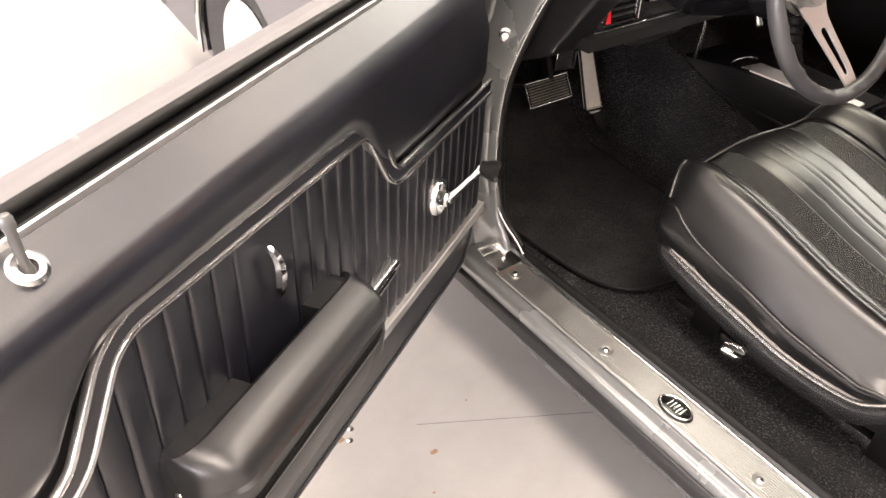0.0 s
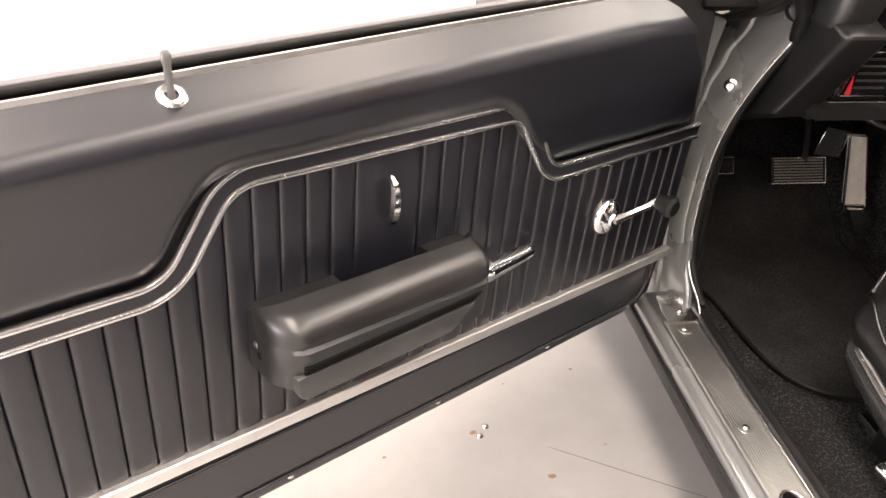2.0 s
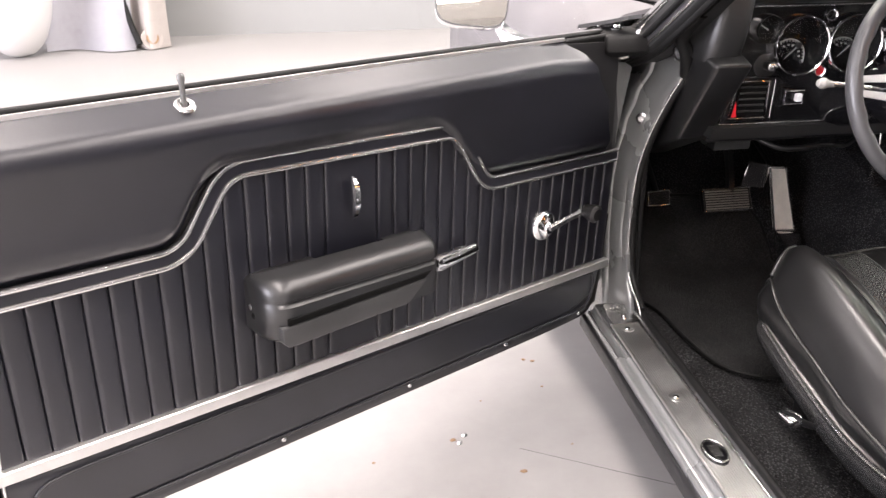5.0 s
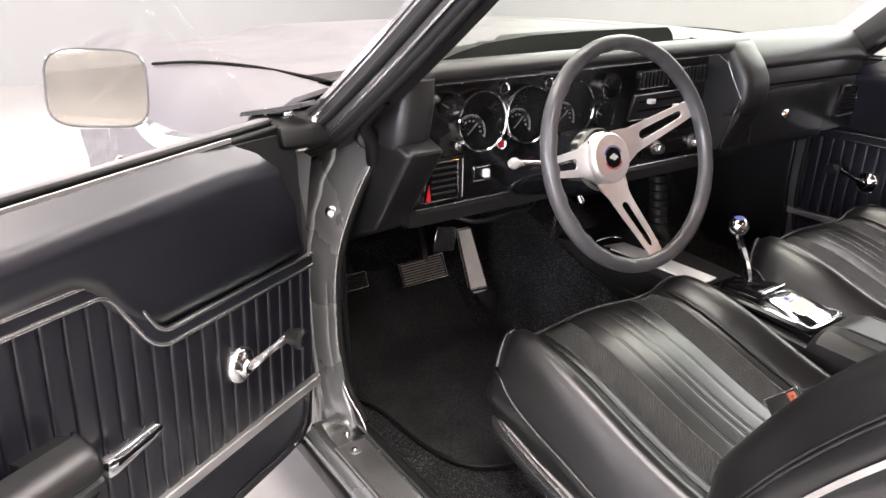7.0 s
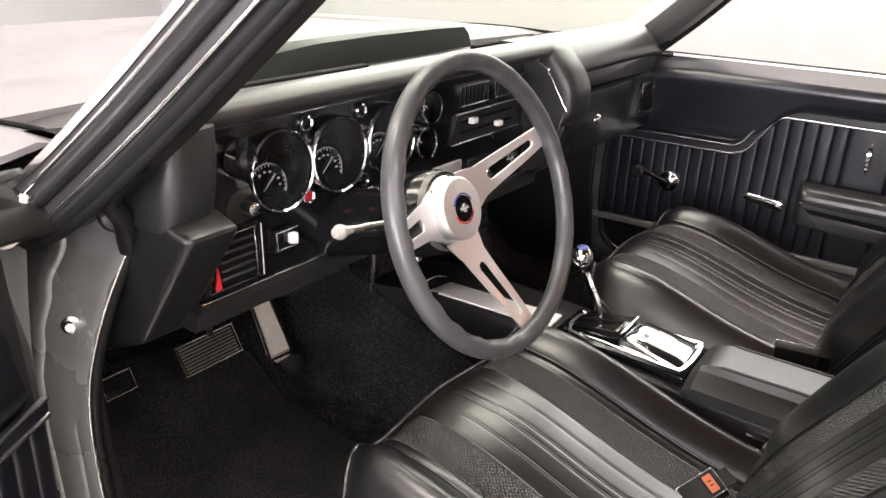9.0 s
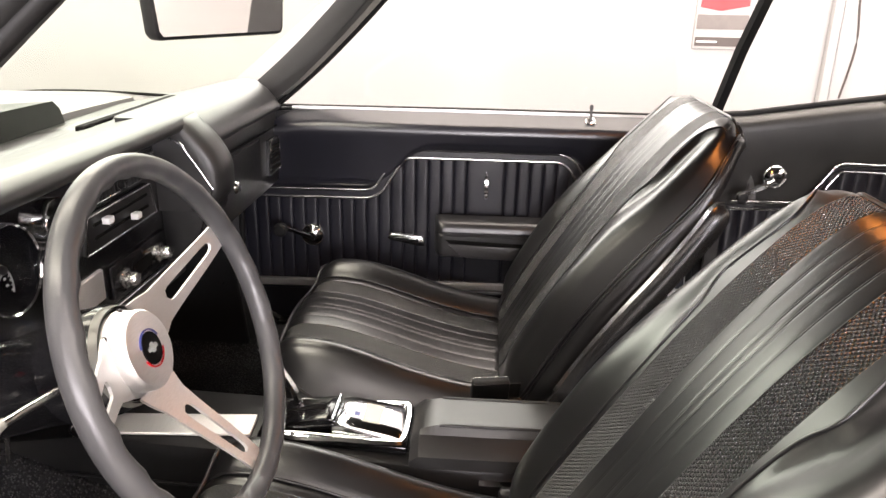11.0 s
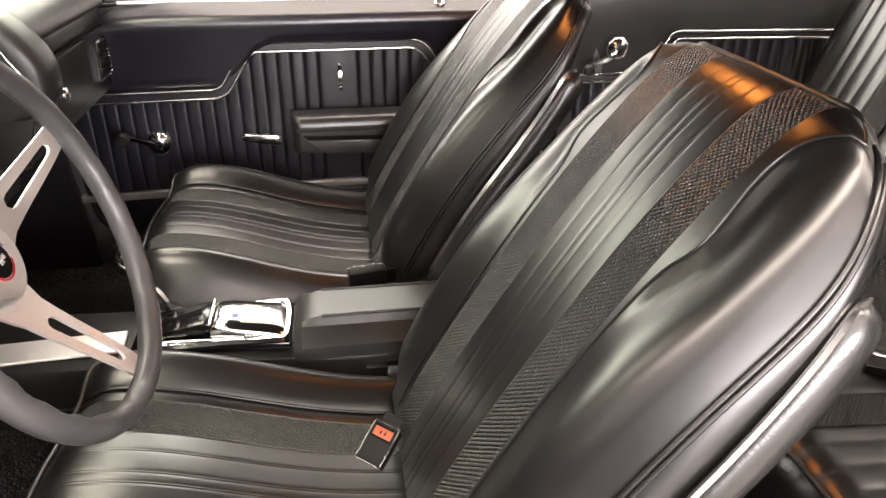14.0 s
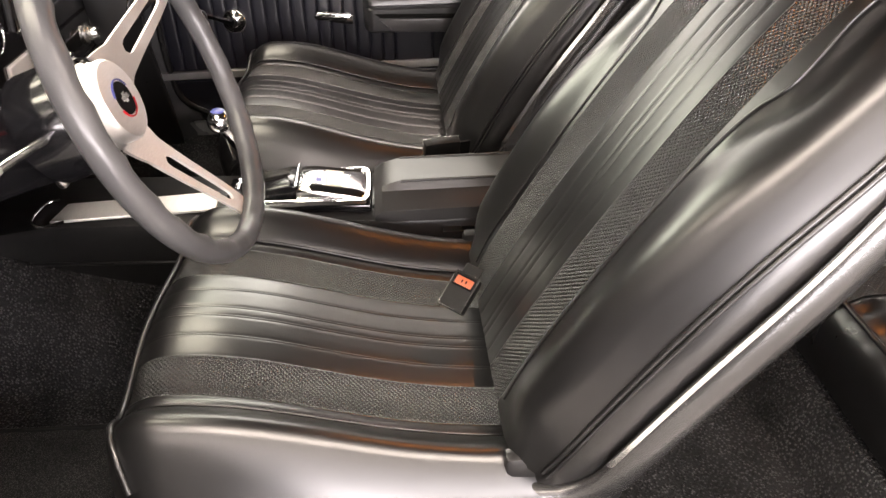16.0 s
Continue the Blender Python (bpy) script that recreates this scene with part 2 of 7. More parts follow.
ORANGE = plain("orange_plastic", (0.42, 0.085, 0.03), 0.35, vary=0.1)
CLOTH_GREY = plain("grey_backdrop_cloth", (0.36, 0.355, 0.385), 0.85, vary=0.15, scale=25, bumpd=0.002)
CLOTH_TAN = plain("tan_backdrop_cloth", (0.40, 0.36, 0.335), 0.85, vary=0.12, scale=25, bumpd=0.002)
JOINT_GREY = plain("grey_floor_joint", (0.12, 0.12, 0.12), 0.7, vary=0.2)
CARD = plain("brown_card_tube", (0.3, 0.19, 0.11), 0.8, vary=0.2)
PRINT_RED = plain("print_red", (0.34, 0.012, 0.015), 0.4, vary=0.1)
PRINT_GREY = plain("print_grey", (0.07, 0.055, 0.05), 0.5, vary=0.1)


# ---- mesh helpers ----
ROOT = {}


def thing(name, label, category, at=(0, 0, 0), group="", kind=""):
    ob = new(name)
    ob.empty_display_size = 0.05
    ob.matrix_basis = Matrix.Translation(at)
    ROOT[ob.name] = Matrix.Translation(at).inverted()
    return tagged(ob, label, category, group, kind)


def finish(bm, angle=38.0):
    bmesh.ops.recalc_face_normals(bm, faces=bm.faces)
    lim = radians(angle)
    for f in bm.faces:
        f.smooth = True
    for e in bm.edges:
        e.smooth = len(e.link_faces) == 2 and e.calc_face_angle(0.0) < lim


def part(name, bm, material, parent=None, label="", m=None, angle=38.0, recalc=True):
    """One bmesh as one mesh object under a thing or a part; m carries its points into the world."""
    if m is not None:
        bm.transform(m)
    if recalc:
        finish(bm, angle)
    me = bpy.data.meshes.new(name)
    bm.to_mesh(me)
    bm.free()
    for mt in material if isinstance(material, (list, tuple)) else (material,):
        me.materials.append(mt)
    ob = new(name, me)
    if parent is not None:
        ob.parent = parent
        if parent.name in ROOT:
            ob.matrix_parent_inverse = ROOT[parent.name]
    if label:
        ob["label"] = label
    return ob


def solid(name, bm, material, label, category, group="", kind="", m=None, angle=38.0):
    return tagged(part(name, bm, material, None, "", m, angle), label, category, group, kind)


def box(bm, x0, x1, y0, y1, z0, z1, bev=0.0, seg=2):
    r = bmesh.ops.create_cube(bm, size=1.0)
    vs = r["verts"]
    for v in vs:
        v.co = Vector(((x0 + x1) / 2 + v.co.x * (x1 - x0), (y0 + y1) / 2 + v.co.y * (y1 - y0), (z0 + z1) / 2 + v.co.z * (z1 - z0)))
    if bev:
        es = list({e for v in vs for e in v.link_edges})
        bmesh.ops.bevel(bm, geom=es, offset=bev, segments=seg, affect="EDGES", profile=0.5)
    return bm


def B():
    return bmesh.new()


AX = {"xy": lambda a, b, c: Vector((a, b, c)), "yz": lambda a, b, c: Vector((c, a, b)), "xz": lambda a, b, c: Vector((a, c, b))}


def prism(bm, pts, plane, lo, hi, bev=0.0, seg=2):
    """A polygon in a plane, drawn out from lo to hi along the third axis."""
    f = AX[plane]
    a = [bm.verts.new(f(p[0], p[1], lo)) for p in pts]
    b = [bm.verts.new(f(p[0], p[1], hi)) for p in pts]
    n = len(pts)
    fs = [bm.faces.new(a), bm.faces.new(b[::-1])]
    for i in range(n):
        fs.append(bm.faces.new((a[i], b[i], b[(i + 1) % n], a[(i + 1) % n])))
    if bev:
        es = list({e for g in fs for e in g.edges})
        bmesh.ops.recalc_face_normals(bm, faces=fs)
        bmesh.ops.bevel(bm, geom=es, offset=bev, segments=seg, affect="EDGES", profile=0.5, clamp_overlap=True)
    return bm


def lathe(bm, prof, seg=32, m=None, sweep_deg=360.0):
    """Turns (radius, height) pairs about the z axis."""
    full = sweep_deg >= 359.9
    n = seg if full else seg + 1
    rings = []
    for r, h in prof:
        if r < 1e-6:
            v = bm.verts.new((0, 0, h))
            rings.append([v] * n)
        else:
            rings.append([bm.verts.new((r * math.cos(radians(sweep_deg) * k / seg), r * math.sin(radians(sweep_deg) * k / seg), h)) for k in range(n)])
    made = set()
    for a, b in zip(rings, rings[1:]):
        for k in range(n if full else n - 1):
            q = [a[k], a[(k + 1) % n], b[(k + 1) % n], b[k]]
            u = list(dict.fromkeys(q))
            if len(u) > 2:
                bm.faces.new(u)
    vs = {v for r in rings for v in r}
    if m is not None:
        for v in vs:
            v.co = m @ v.co
    return bm


def axis_to(origin, direction):
    """A turn that lays the z axis along a direction, at an origin."""
    return Matrix.Translation(origin) @ Vector(direction).normalized().to_track_quat("Z", "Y").to_matrix().to_4x4()


def smooth_path(pts, n=8, closed=False):
    """Catmull-Rom through the points."""
    P = [Vector(p) for p in pts]
    out = []
    m = len(P)
    for i in range(m if closed else m - 1):
        if closed:
            a, b, c, d = P[i - 1], P[i], P[(i + 1) % m], P[(i + 2) % m]
        else:
            a, b, c, d = P[max(i - 1, 0)], P[i], P[i + 1], P[min(i + 2, m - 1)]
        for k in range(n):
            t = k / n
            out.append(0.5 * ((2 * b) + (c - a) * t + (2 * a - 5 * b + 4 * c - d) * t * t + (3 * b - a - 3 * c + d) * t ** 3))
    if not closed:
        out.append(P[-1])
    return out


def sweep(bm, path, prof, closed=False, up=(0, 0, 1), caps=True, scale=None):
    """Carries a closed profile of (side, up) pairs along a path; a number stands for a round one."""
    if isinstance(prof, (int, float)):
        prof = [(prof * math.cos(2 * math.pi * k / 10), prof * math.sin(2 * math.pi * k / 10)) for k in range(10)]
    P = [Vector(p) for p in path]
    n = len(P)
    rings = []
    upv = Vector(up)
    for i in range(n):
        if closed:
            t = P[(i + 1) % n] - P[i - 1]
        else:
            t = P[min(i + 1, n - 1)] - P[max(i - 1, 0)]
        t.normalize()
        s = t.cross(upv)
        if s.length < 1e-4:
            s = t.cross(Vector((1, 0, 0)))
        s.normalize()
        w = s.cross(t)
        k = scale(i / (n - 1)) if scale else 1.0
        rings.append([bm.verts.new(P[i] + s * a * k + w * b * k) for a, b in prof])
    m = len(prof)
    for i in range(n if closed else n - 1):
        a, b = rings[i], rings[(i + 1) % n]
        for k in range(m):
            bm.faces.new((a[k], a[(k + 1) % m], b[(k + 1) % m], b[k]))
    if caps and not closed:
        bm.faces.new(rings[0][::-1])
        bm.faces.new(rings[-1])
    return bm


def surface(bm, f, ni, nj, wrap_i=False, wrap_j=False, uv=None):
    """A net of f(i, j); with uv a map in metres."""
    V = [[bm.verts.new(f(i, j)) for j in range(nj)] for i in range(ni)]
    lay = bm.loops.layers.uv.verify() if uv else None
    for i in range(ni if wrap_i else ni - 1):
        for j in range(nj if wrap_j else nj - 1):
            ids = ((i, j), ((i + 1) % ni, j), ((i + 1) % ni, (j + 1) % nj), (i, (j + 1) % nj))
            face = bm.faces.new([V[a][b] for a, b in ids])
            if uv:
                for lp, (a, b) in zip(face.loops, ids):
                    lp[lay].uv = uv(a, b)
    return V


def thicken(bm, vec):
    """Gives an open sheet a thickness along vec."""
    faces = bm.faces[:]
    r = bmesh.ops.extrude_face_region(bm, geom=faces)
    for v in r["geom"]:
        if isinstance(v, bmesh.types.BMVert):
            v.co += Vector(vec)
    return bm


def lerp(a, b, t):
    return a + (b - a) * t


def step(a, b, t):
    t = min(1, max(0, (t - a) / (b - a)))
    return t * t * (3 - 2 * t)


def curve_at(table, x):
    """Straight lines between (x, y) pairs."""
    if x <= table[0][0]:
        return table[0][1]
    for (a, p), (b, q) in zip(table, table[1:]):
        if x <= b:
            return p + (q - p) * (x - a) / (b - a)
    return table[-1][1]


def soft_at(table, x):
    if x <= table[0][0]:
        return table[0][1]
    for (a, p), (b, q) in zip(table, table[1:]):
        if x <= b:
            return lerp(p, q, step(a, b, x))
    return table[-1][1]


def disc_head(r, h, dome=0.3):
    """Profile of a domed screw head or knob end."""
    return [(0, h), (r * 0.5, h - h * dome * 0.25), (r * 0.85, h * (1 - dome)), (r, h * 0.3), (r, 0), (0, 0)]


# ---- the room ----
RX0, RX1, RY0, RY1, RZ = -11.0, 3.5, -8.0, 5.9, 4.0
bm = box(B(), RX0 - 0.2, RX1 + 0.2, RY0 - 0.2, RY1 + 0.2, -0.2, 0.0)
solid("floor", bm, FLOOR, "pale grey coated workshop floor with stains", "floor", kind="structure")
solid("ceiling", box(B(), RX0 - 0.2, RX1 + 0.2, RY0 - 0.2, RY1 + 0.2, RZ, RZ + 0.2), CEILING_WHITE, "white painted ceiling", "ceiling", kind="structure")
# east wall with a high strip of glazing
EY0, EY1, EZ0, EZ1 = -1.2, 4.0, 1.8, 3.3
bm = B()
for y0, y1, z0, z1 in ((RY0 - 0.2, EY0, 0, RZ), (EY1, RY1 + 0.2, 0, RZ), (EY0, EY1, 0, EZ0), (EY0, EY1, EZ1, RZ)):
    box(bm, RX1, RX1 + 0.2, y0, y1, z0, z1)
solid("wall_east", bm, WALL, "white painted wall with a high window strip", "wall", kind="structure")
win = thing("window_2", "high grey-framed strip of glazing in the wall", "window", (RX1, 1.4, EZ0), kind="structure")
for k in range(5):
    y = lerp(EY0 + 0.03, EY1 - 0.03, k / 4)
    part("mullion", box(B(), RX1 + 0.06, RX1 + 0.13, y - 0.03, y + 0.03, EZ0, EZ1, 0.004, 1), CLOTH_GREY, win)
for k in range(4):
    ob = part("pane", box(B(), RX1 + 0.092, RX1 + 0.10, lerp(EY0 + 0.06, EY1, k / 4), lerp(EY0, EY1 - 0.06, (k + 1) / 4), EZ0, EZ1), GLASS, win)
    ob.visible_shadow = False
# west wall with a wide glazed opening
WY0, WY1, WZ0, WZ1 = -7.6, 1.4, 0.25, 3.25
bm = B()
for y0, y1, z0, z1 in ((RY0 - 0.2, WY0, 0, RZ), (WY1, RY1 + 0.2, 0, RZ), (WY0, WY1, 0, WZ0), (WY0, WY1, WZ1, RZ)):
    box(bm, RX0 - 0.2, RX0, y0, y1, z0, z1)
solid("wall_west", bm, WALL, "white painted wall with a wide window", "wall", kind="structure")
win = thing("window_1", "wide grey-framed glazed opening in the wall", "window", (RX0, -3.1, WZ0), kind="structure")
for k in range(7):
    y = lerp(WY0 + 0.03, WY1 - 0.03, k / 6)
    part("mullion", box(B(), RX0 - 0.13, RX0 - 0.06, y - 0.03, y + 0.03, WZ0, WZ1, 0.004, 1), CLOTH_GREY, win)
for z in (WZ0 + 0.03, WZ1 - 0.03):
    part("window_frame", box(B(), RX0 - 0.125, RX0 - 0.065, WY0, WY1, z - 0.03, z + 0.03, 0.004, 1), CLOTH_GREY, win)
for k in range(6):
    ob = part("pane", box(B(), RX0 - 0.10, RX0 - 0.092, lerp(WY0 + 0.06, WY1 - 0.0, k / 6), lerp(WY0 + 0.0, WY1 - 0.06, (k + 1) / 6), WZ0 + 0.06, WZ1 - 0.06), GLASS, win)
    ob.visible_shadow = False
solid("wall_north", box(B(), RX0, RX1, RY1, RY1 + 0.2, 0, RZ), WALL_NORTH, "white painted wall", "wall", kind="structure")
solid("wall_south", box(B(), RX0, RX1, RY0 - 0.2, RY0, 0, RZ), WALL_DIM, "beige painted wall", "wall", kind="structure")

# ---- the car's body ----
car = thing("car_body", "silver-grey two-door hardtop car with its door open", "car", (0, 0.2, 0))
LEFT, RIGHT = -1, 1

# floor pan, tunnel and toe boards under the carpet
bm = B()
box(bm, -0.76, 0.76, -2.05, 0.30, 0.13, 0.20)
box(bm, -0.80, 0.80, 0.42, 0.47, 0.20, 0.86)
part("floor_pan", bm, JAMB, car)


def floor_height(x, y):
    """Height of the carpet: tunnel, toe board, rear foot wells."""
    z = 0.215
    toe = max(0.0, y - 0.10)
    z += toe * 1.05
    wide = 0.14
    high = 0.13 + 0.20 * step(-0.45, 0.3, y)
    hump = high * (1 - step(wide * 0.55, wide * 1.25, abs(x)))
    z = max(z, 0.215 + hump) if hump > 0.002 else z
    side = step(0.69, 0.757, abs(x))
    z = z + side * 0.05
    if y < -1.28:
        z += 0.10 * step(-1.28, -1.33, y)
    return z + 0.004 * noise.noise(Vector((x * 6, y * 6, 0.3)))


bm = B()
NX, NY = 90, 110
surface(bm, lambda i, j: Vector((lerp(-0.757, 0.757, i / NX), lerp(-1.36, 0.41, j / NY), floor_height(lerp(-0.757, 0.757, i / NX), lerp(-1.36, 0.41, j / NY)))), NX + 1, NY + 1)
thicken(bm, (0, 0, -0.012))
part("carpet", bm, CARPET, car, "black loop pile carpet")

for sx in (LEFT, RIGHT):
    def side_box(bm, a, b, *rest, sx=sx):
        return box(bm, min(sx * a, sx * b), max(sx * a, sx * b), *rest)

    # rocker: sheet sill with its step and light lip, a black moulding outside it
    prof = [(0.79, 0.12), (0.815, 0.205), (0.838, 0.216), (0.846, 0.256), (0.844, 0.265), (0.836, 0.267), (0.832, 0.269), (0.829, 0.281), (0.765, 0.284), (0.758, 0.296), (0.748, 0.296), (0.742, 0.21), (0.742, 0.12)]
    bm = prism(B(), [(sx * a, b) for a, b in prof], "xz", -1.42, -0.16, 0.002, 1)
    rocker = part("rocker", bm, JAMB, car, "satin grey painted sill")
    prof = [(0.834, 0.212), (0.848, 0.213), (0.855, 0.222), (0.854, 0.238), (0.850, 0.247), (0.842, 0.248)]
    part("rocker_moulding", prism(B(), [(sx * a, b) for a, b in prof], "xz", -1.42, -0.14, 0.004, 2), BLACK_JAMB_AND_SHADE, rocker, "black painted outer sill edge")
    # threshold plate: ribbed aluminium with screws
    bm = side_box(B(), 0.764, 0.828, -1.40, -0.262, 0.2842, 0.2872, 0.001, 1)
    sweep(bm, [(sx * 0.8265, -1.40, 0.2875), (sx * 0.8265, -0.262, 0.2875)], 0.0026)
    plate = part("sill_plate", bm, SILL_ALU, car, "ribbed aluminium sill plate with an oval badge")
    part("plate_edge", sweep(B(), [(sx * 0.7665, -1.40, 0.2895), (sx * 0.7665, -0.262, 0.2895)], 0.0032), DULL_CHROME, plate)
    rib = None
    for k in range(13):
        rx = sx * (0.7725 + k * 0.0042)
        if rib is None:
            first = rx
            rib = part("rib", box(B(), rx - 0.0012, rx + 0.0012, -1.39, -0.268, 0.2870, 0.2886), SILL_ALU, plate)
        else:
            ob = new("rib", rib.data)
            ob.parent = plate
            ob.matrix_basis = Matrix.Translation((rx - first, 0, 0))
    for sy in (-0.285, -0.525, -0.83, -1.15):
        dish = part("screw_dish", lathe(B(), [(0.0, 0.0006), (0.006, 0.001), (0.0115, 0.0024), (0.013, 0.0022), (0.0135, 0)], 20, Matrix.Translation((sx * 0.800, sy, 0.2880))), SILL_ALU, plate)
        part("screw", lathe(B(), disc_head(0.006, 0.0035), 16, Matrix.Translation((sx * 0.800, sy, 0.2890))), CHROME, plate)
    # oval badge on the plate
    bx = 0.800
    bm = lathe(B(), [(0, 0.004), (0.017, 0.0045), (0.0205, 0.003), (0.021, 0), (0, 0)], 28, Matrix.Translation((sx * bx, -0.675, 0.2880)) @ Matrix.Diagonal((0.95, 1.5, 1, 1)))
    badge = part("badge", bm, GLOSS_BLACK, plate, "dark oval badge with a pale ring")
    bm = B()
    ring = [(sx * bx + 0.0175 * math.cos(a), -0.675 + 0.0275 * math.sin(a), 0.2930) for a in [2 * math.pi * k / 32 for k in range(32)]]
    sweep(bm, ring, 0.0016, True)
    part("badge_ring", bm, DULL_CHROME, plate)
    bm = B()
    for k in range(5):
        box(bm, sx * bx - 0.008, sx * bx + 0.008, -0.675 - 0.0145 + k * 0.006, -0.675 - 0.0115 + k * 0.006, 0.2925, 0.2935)
    part("badge_mark", bm, DULL_CHROME, plate)
    # bright corner plate at the foot of the hinge pillar, with a bent lip and a screw
    bm = B()
    surface(bm, lambda i, j, sx=sx: Vector((sx * lerp(0.762, 0.822, i / 8), lerp(-0.264, -0.196, j / 8), 0.2895 + 0.010 * step(0.55, 1.0, j / 8) + 0.0022 * noise.noise(Vector((i * 0.6, j * 0.6, 3))))), 9, 9)
    thicken(bm, (0, 0, -0.002))
    corner = part("corner_plate", bm, DULL_CHROME, plate, "bright worn corner plate")
    part("screw", lathe(B(), disc_head(0.006, 0.004), 14, Matrix.Translation((sx * 0.79, -0.236, 0.2905))), CHROME, plate)

# hinge pillars: a satin face that bends back and inwards towards its top
JAMB_Z = [0.20, 0.26, 0.30, 0.36, 0.45, 0.55, 0.62, 0.68, 0.74, 0.80, 0.86]
JAMB_F = [-0.15, -0.14, -0.135, -0.125, -0.115, -0.11, -0.11, -0.112, -0.118, -0.13, -0.15]
JAMB_B = [-0.24, -0.245, -0.222, -0.185, -0.168, -0.166, -0.172, -0.184, -0.200, -0.218, -0.238]
JAMB_X = [0.768, 0.768, 0.768, 0.769, 0.771, 0.770, 0.765, 0.754, 0.738, 0.716, 0.695]
for sx in (LEFT, RIGHT):
    bm = B()

    def jamb(i, j, sx=sx):
        zf = i / 60 * (len(JAMB_Z) - 1)
        z = JAMB_Z[0] + (JAMB_Z[-1] - JAMB_Z[0]) * i / 60
        f, k, xi = soft_at(list(zip(JAMB_Z, JAMB_F)), z), soft_at(list(zip(JAMB_Z, JAMB_B)), z), soft_at(list(zip(JAMB_Z, JAMB_X)), z)
        xo = xi + 0.030
        dent = 0.004 * math.exp(-((z - 0.70) / 0.018) ** 2)
        ring = [(xi - 0.03, 0.10), (xo - 0.004, 0.06), (xo + 0.002, f + 0.02), (xo + 0.002, f - 0.002), (xo - 0.001, f - 0.006), (xo - 0.006, f - 0.007),
                (lerp(xo, xi, 0.35), lerp(f, k, 0.38) + dent), (lerp(xo, xi, 0.62), lerp(f, k, 0.66) + dent), (xi + 0.0065, k + 0.016), (xi + 0.0055, k + 0.006), (xi + 0.001, k + 0.001), (xi - 0.006, k + 0.002), (xi - 0.010, k + 0.010), (xi - 0.03, k + 0.06)]
        return Vector((sx * ring[j][0], ring[j][1], z))

    surface(bm, jamb, 61, 14, wrap_j=True)
    # the right pillar's grey is swapped for black to stand for shade
    pil = part("hinge_pillar", bm, JAMB if sx == LEFT else BLACK_JAMB_AND_SHADE, car, "satin grey painted door pillar", angle=48)
    side = [(sx * (x - 0.012), b + 0.004, z) for z, b, x in zip(JAMB_Z[3:], JAMB_B[3:], JAMB_X[3:])]
    path = [(sx * 0.757, -1.38, 0.302), (sx * 0.757, -0.9, 0.302), (sx * 0.757, -0.30, 0.302), (sx * 0.756, -0.25, 0.312)] + side
    part("weatherstrip", sweep(B(), smooth_path(path, 5), 0.0075), RUBBER, pil, "black rubber door seal")
    lip = [(x + sx * 0.009, y - 0.0035, z) for x, y, z in side]
    part("seal_clip", sweep(B(), smooth_path([(sx * 0.7625, -0.262, 0.300), (sx * 0.7635, -0.245, 0.318)] + lip, 5), 0.0022), DULL_CHROME, pil, "thin bright edge of the seal")
    # bolt in a worn brass patch
    bm = lathe(B(), [(0, 0.009), (0.006, 0.009), (0.0075, 0.006), (0.0075, 0.003), (0.012, 0.002), (0.012, 0), (0, 0)], 12, axis_to((sx * 0.762, -0.157, 0.703), (sx * 0.62, -0.78, 0)))
    part("bolt", bm, DULL_CHROME, pil)
    # narrow outer channel strip in two lengths
    def strip(pts, sx=sx):
        return prism(B(), [(sx * a, b) for a, b in pts], "xz", -0.128, -0.085, 0.003, 2)
    part("channel_strip", strip([(0.806, 0.325), (0.823, 0.325), (0.822, 0.42), (0.819, 0.505), (0.806, 0.505)]), JAMB, pil)
    part("channel_strip", strip([(0.801, 0.530), (0.811, 0.530), (0.811, 0.66), (0.812, 0.75), (0.815, 0.812), (0.780, 0.806), (0.790, 0.74), (0.800, 0.66)]), JAMB, pil)
    # dark filler standing in for the shade behind the strip
    part("pillar_shade", side_box(B(), 0.79, 0.875, -0.07, -0.02, 0.20, 0.84), DARK, pil)
    for hz in (0.40, 0.66):
        bm = B()
        side_box(bm, 0.826, 0.862, -0.150, -0.085, hz - 0.035, hz + 0.035, 0.004)
        hin = part("hinge", bm, BLACK_JAMB_AND_SHADE, pil)
        part("hinge_pin", lathe(B(), [(0, 0.05), (0.009, 0.05), (0.009, -0.05), (0, -0.05)], 14, Matrix.Translation((sx * 0.868, -0.125, hz))), BLACK_JAMB_AND_SHADE, pil)
    # greased check link by the head of the door
    bm = side_box(B(), 0.826, 0.850, -0.155, -0.100, 0.728, 0.762, 0.004)
    part("check_link", bm, DULL_CHROME, pil, "greased grey metal link")
    # black bracket, bolts and pad between the pillar head and the wing
    bm = B()
    prism(bm, [(-0.055, 0.815), (-0.06, 0.868), (-0.13, 0.880), (-0.205, 0.875), (-0.215, 0.845), (-0.16, 0.822)], "yz", min(sx * 0.775, sx * 0.868), max(sx * 0.775, sx * 0.868), 0.008, 2)
    brk = part("pillar_head", bm, RUBBER, pil, "black seal block at the pillar head")
    for by, bz in ((-0.118, 0.848), (-0.165, 0.855), (-0.085, 0.842)):
        part("bolt", lathe(B(), [(0, 0.012), (0.007, 0.012), (0.0085, 0.008), (0.0085, 0.004), (0.013, 0.003), (0.013, 0), (0, 0)], 12, axis_to((sx * 0.868, by, bz), (sx * 0.9, -0.4, 0.1))), DULL_CHROME, brk)
    for by, bz, bx in ((-0.10, 0.874, 0.845), (-0.15, 0.880, 0.83), (-0.19, 0.872, 0.80)):
        part("bolt", lathe(B(), [(0, 0.010), (0.006, 0.010), (0.0075, 0.007), (0.0075, 0.003), (0.012, 0.002), (0.012, 0), (0, 0)], 12, axis_to((sx * bx, by, bz), (0, -0.15, 1))), DULL_CHROME, brk)
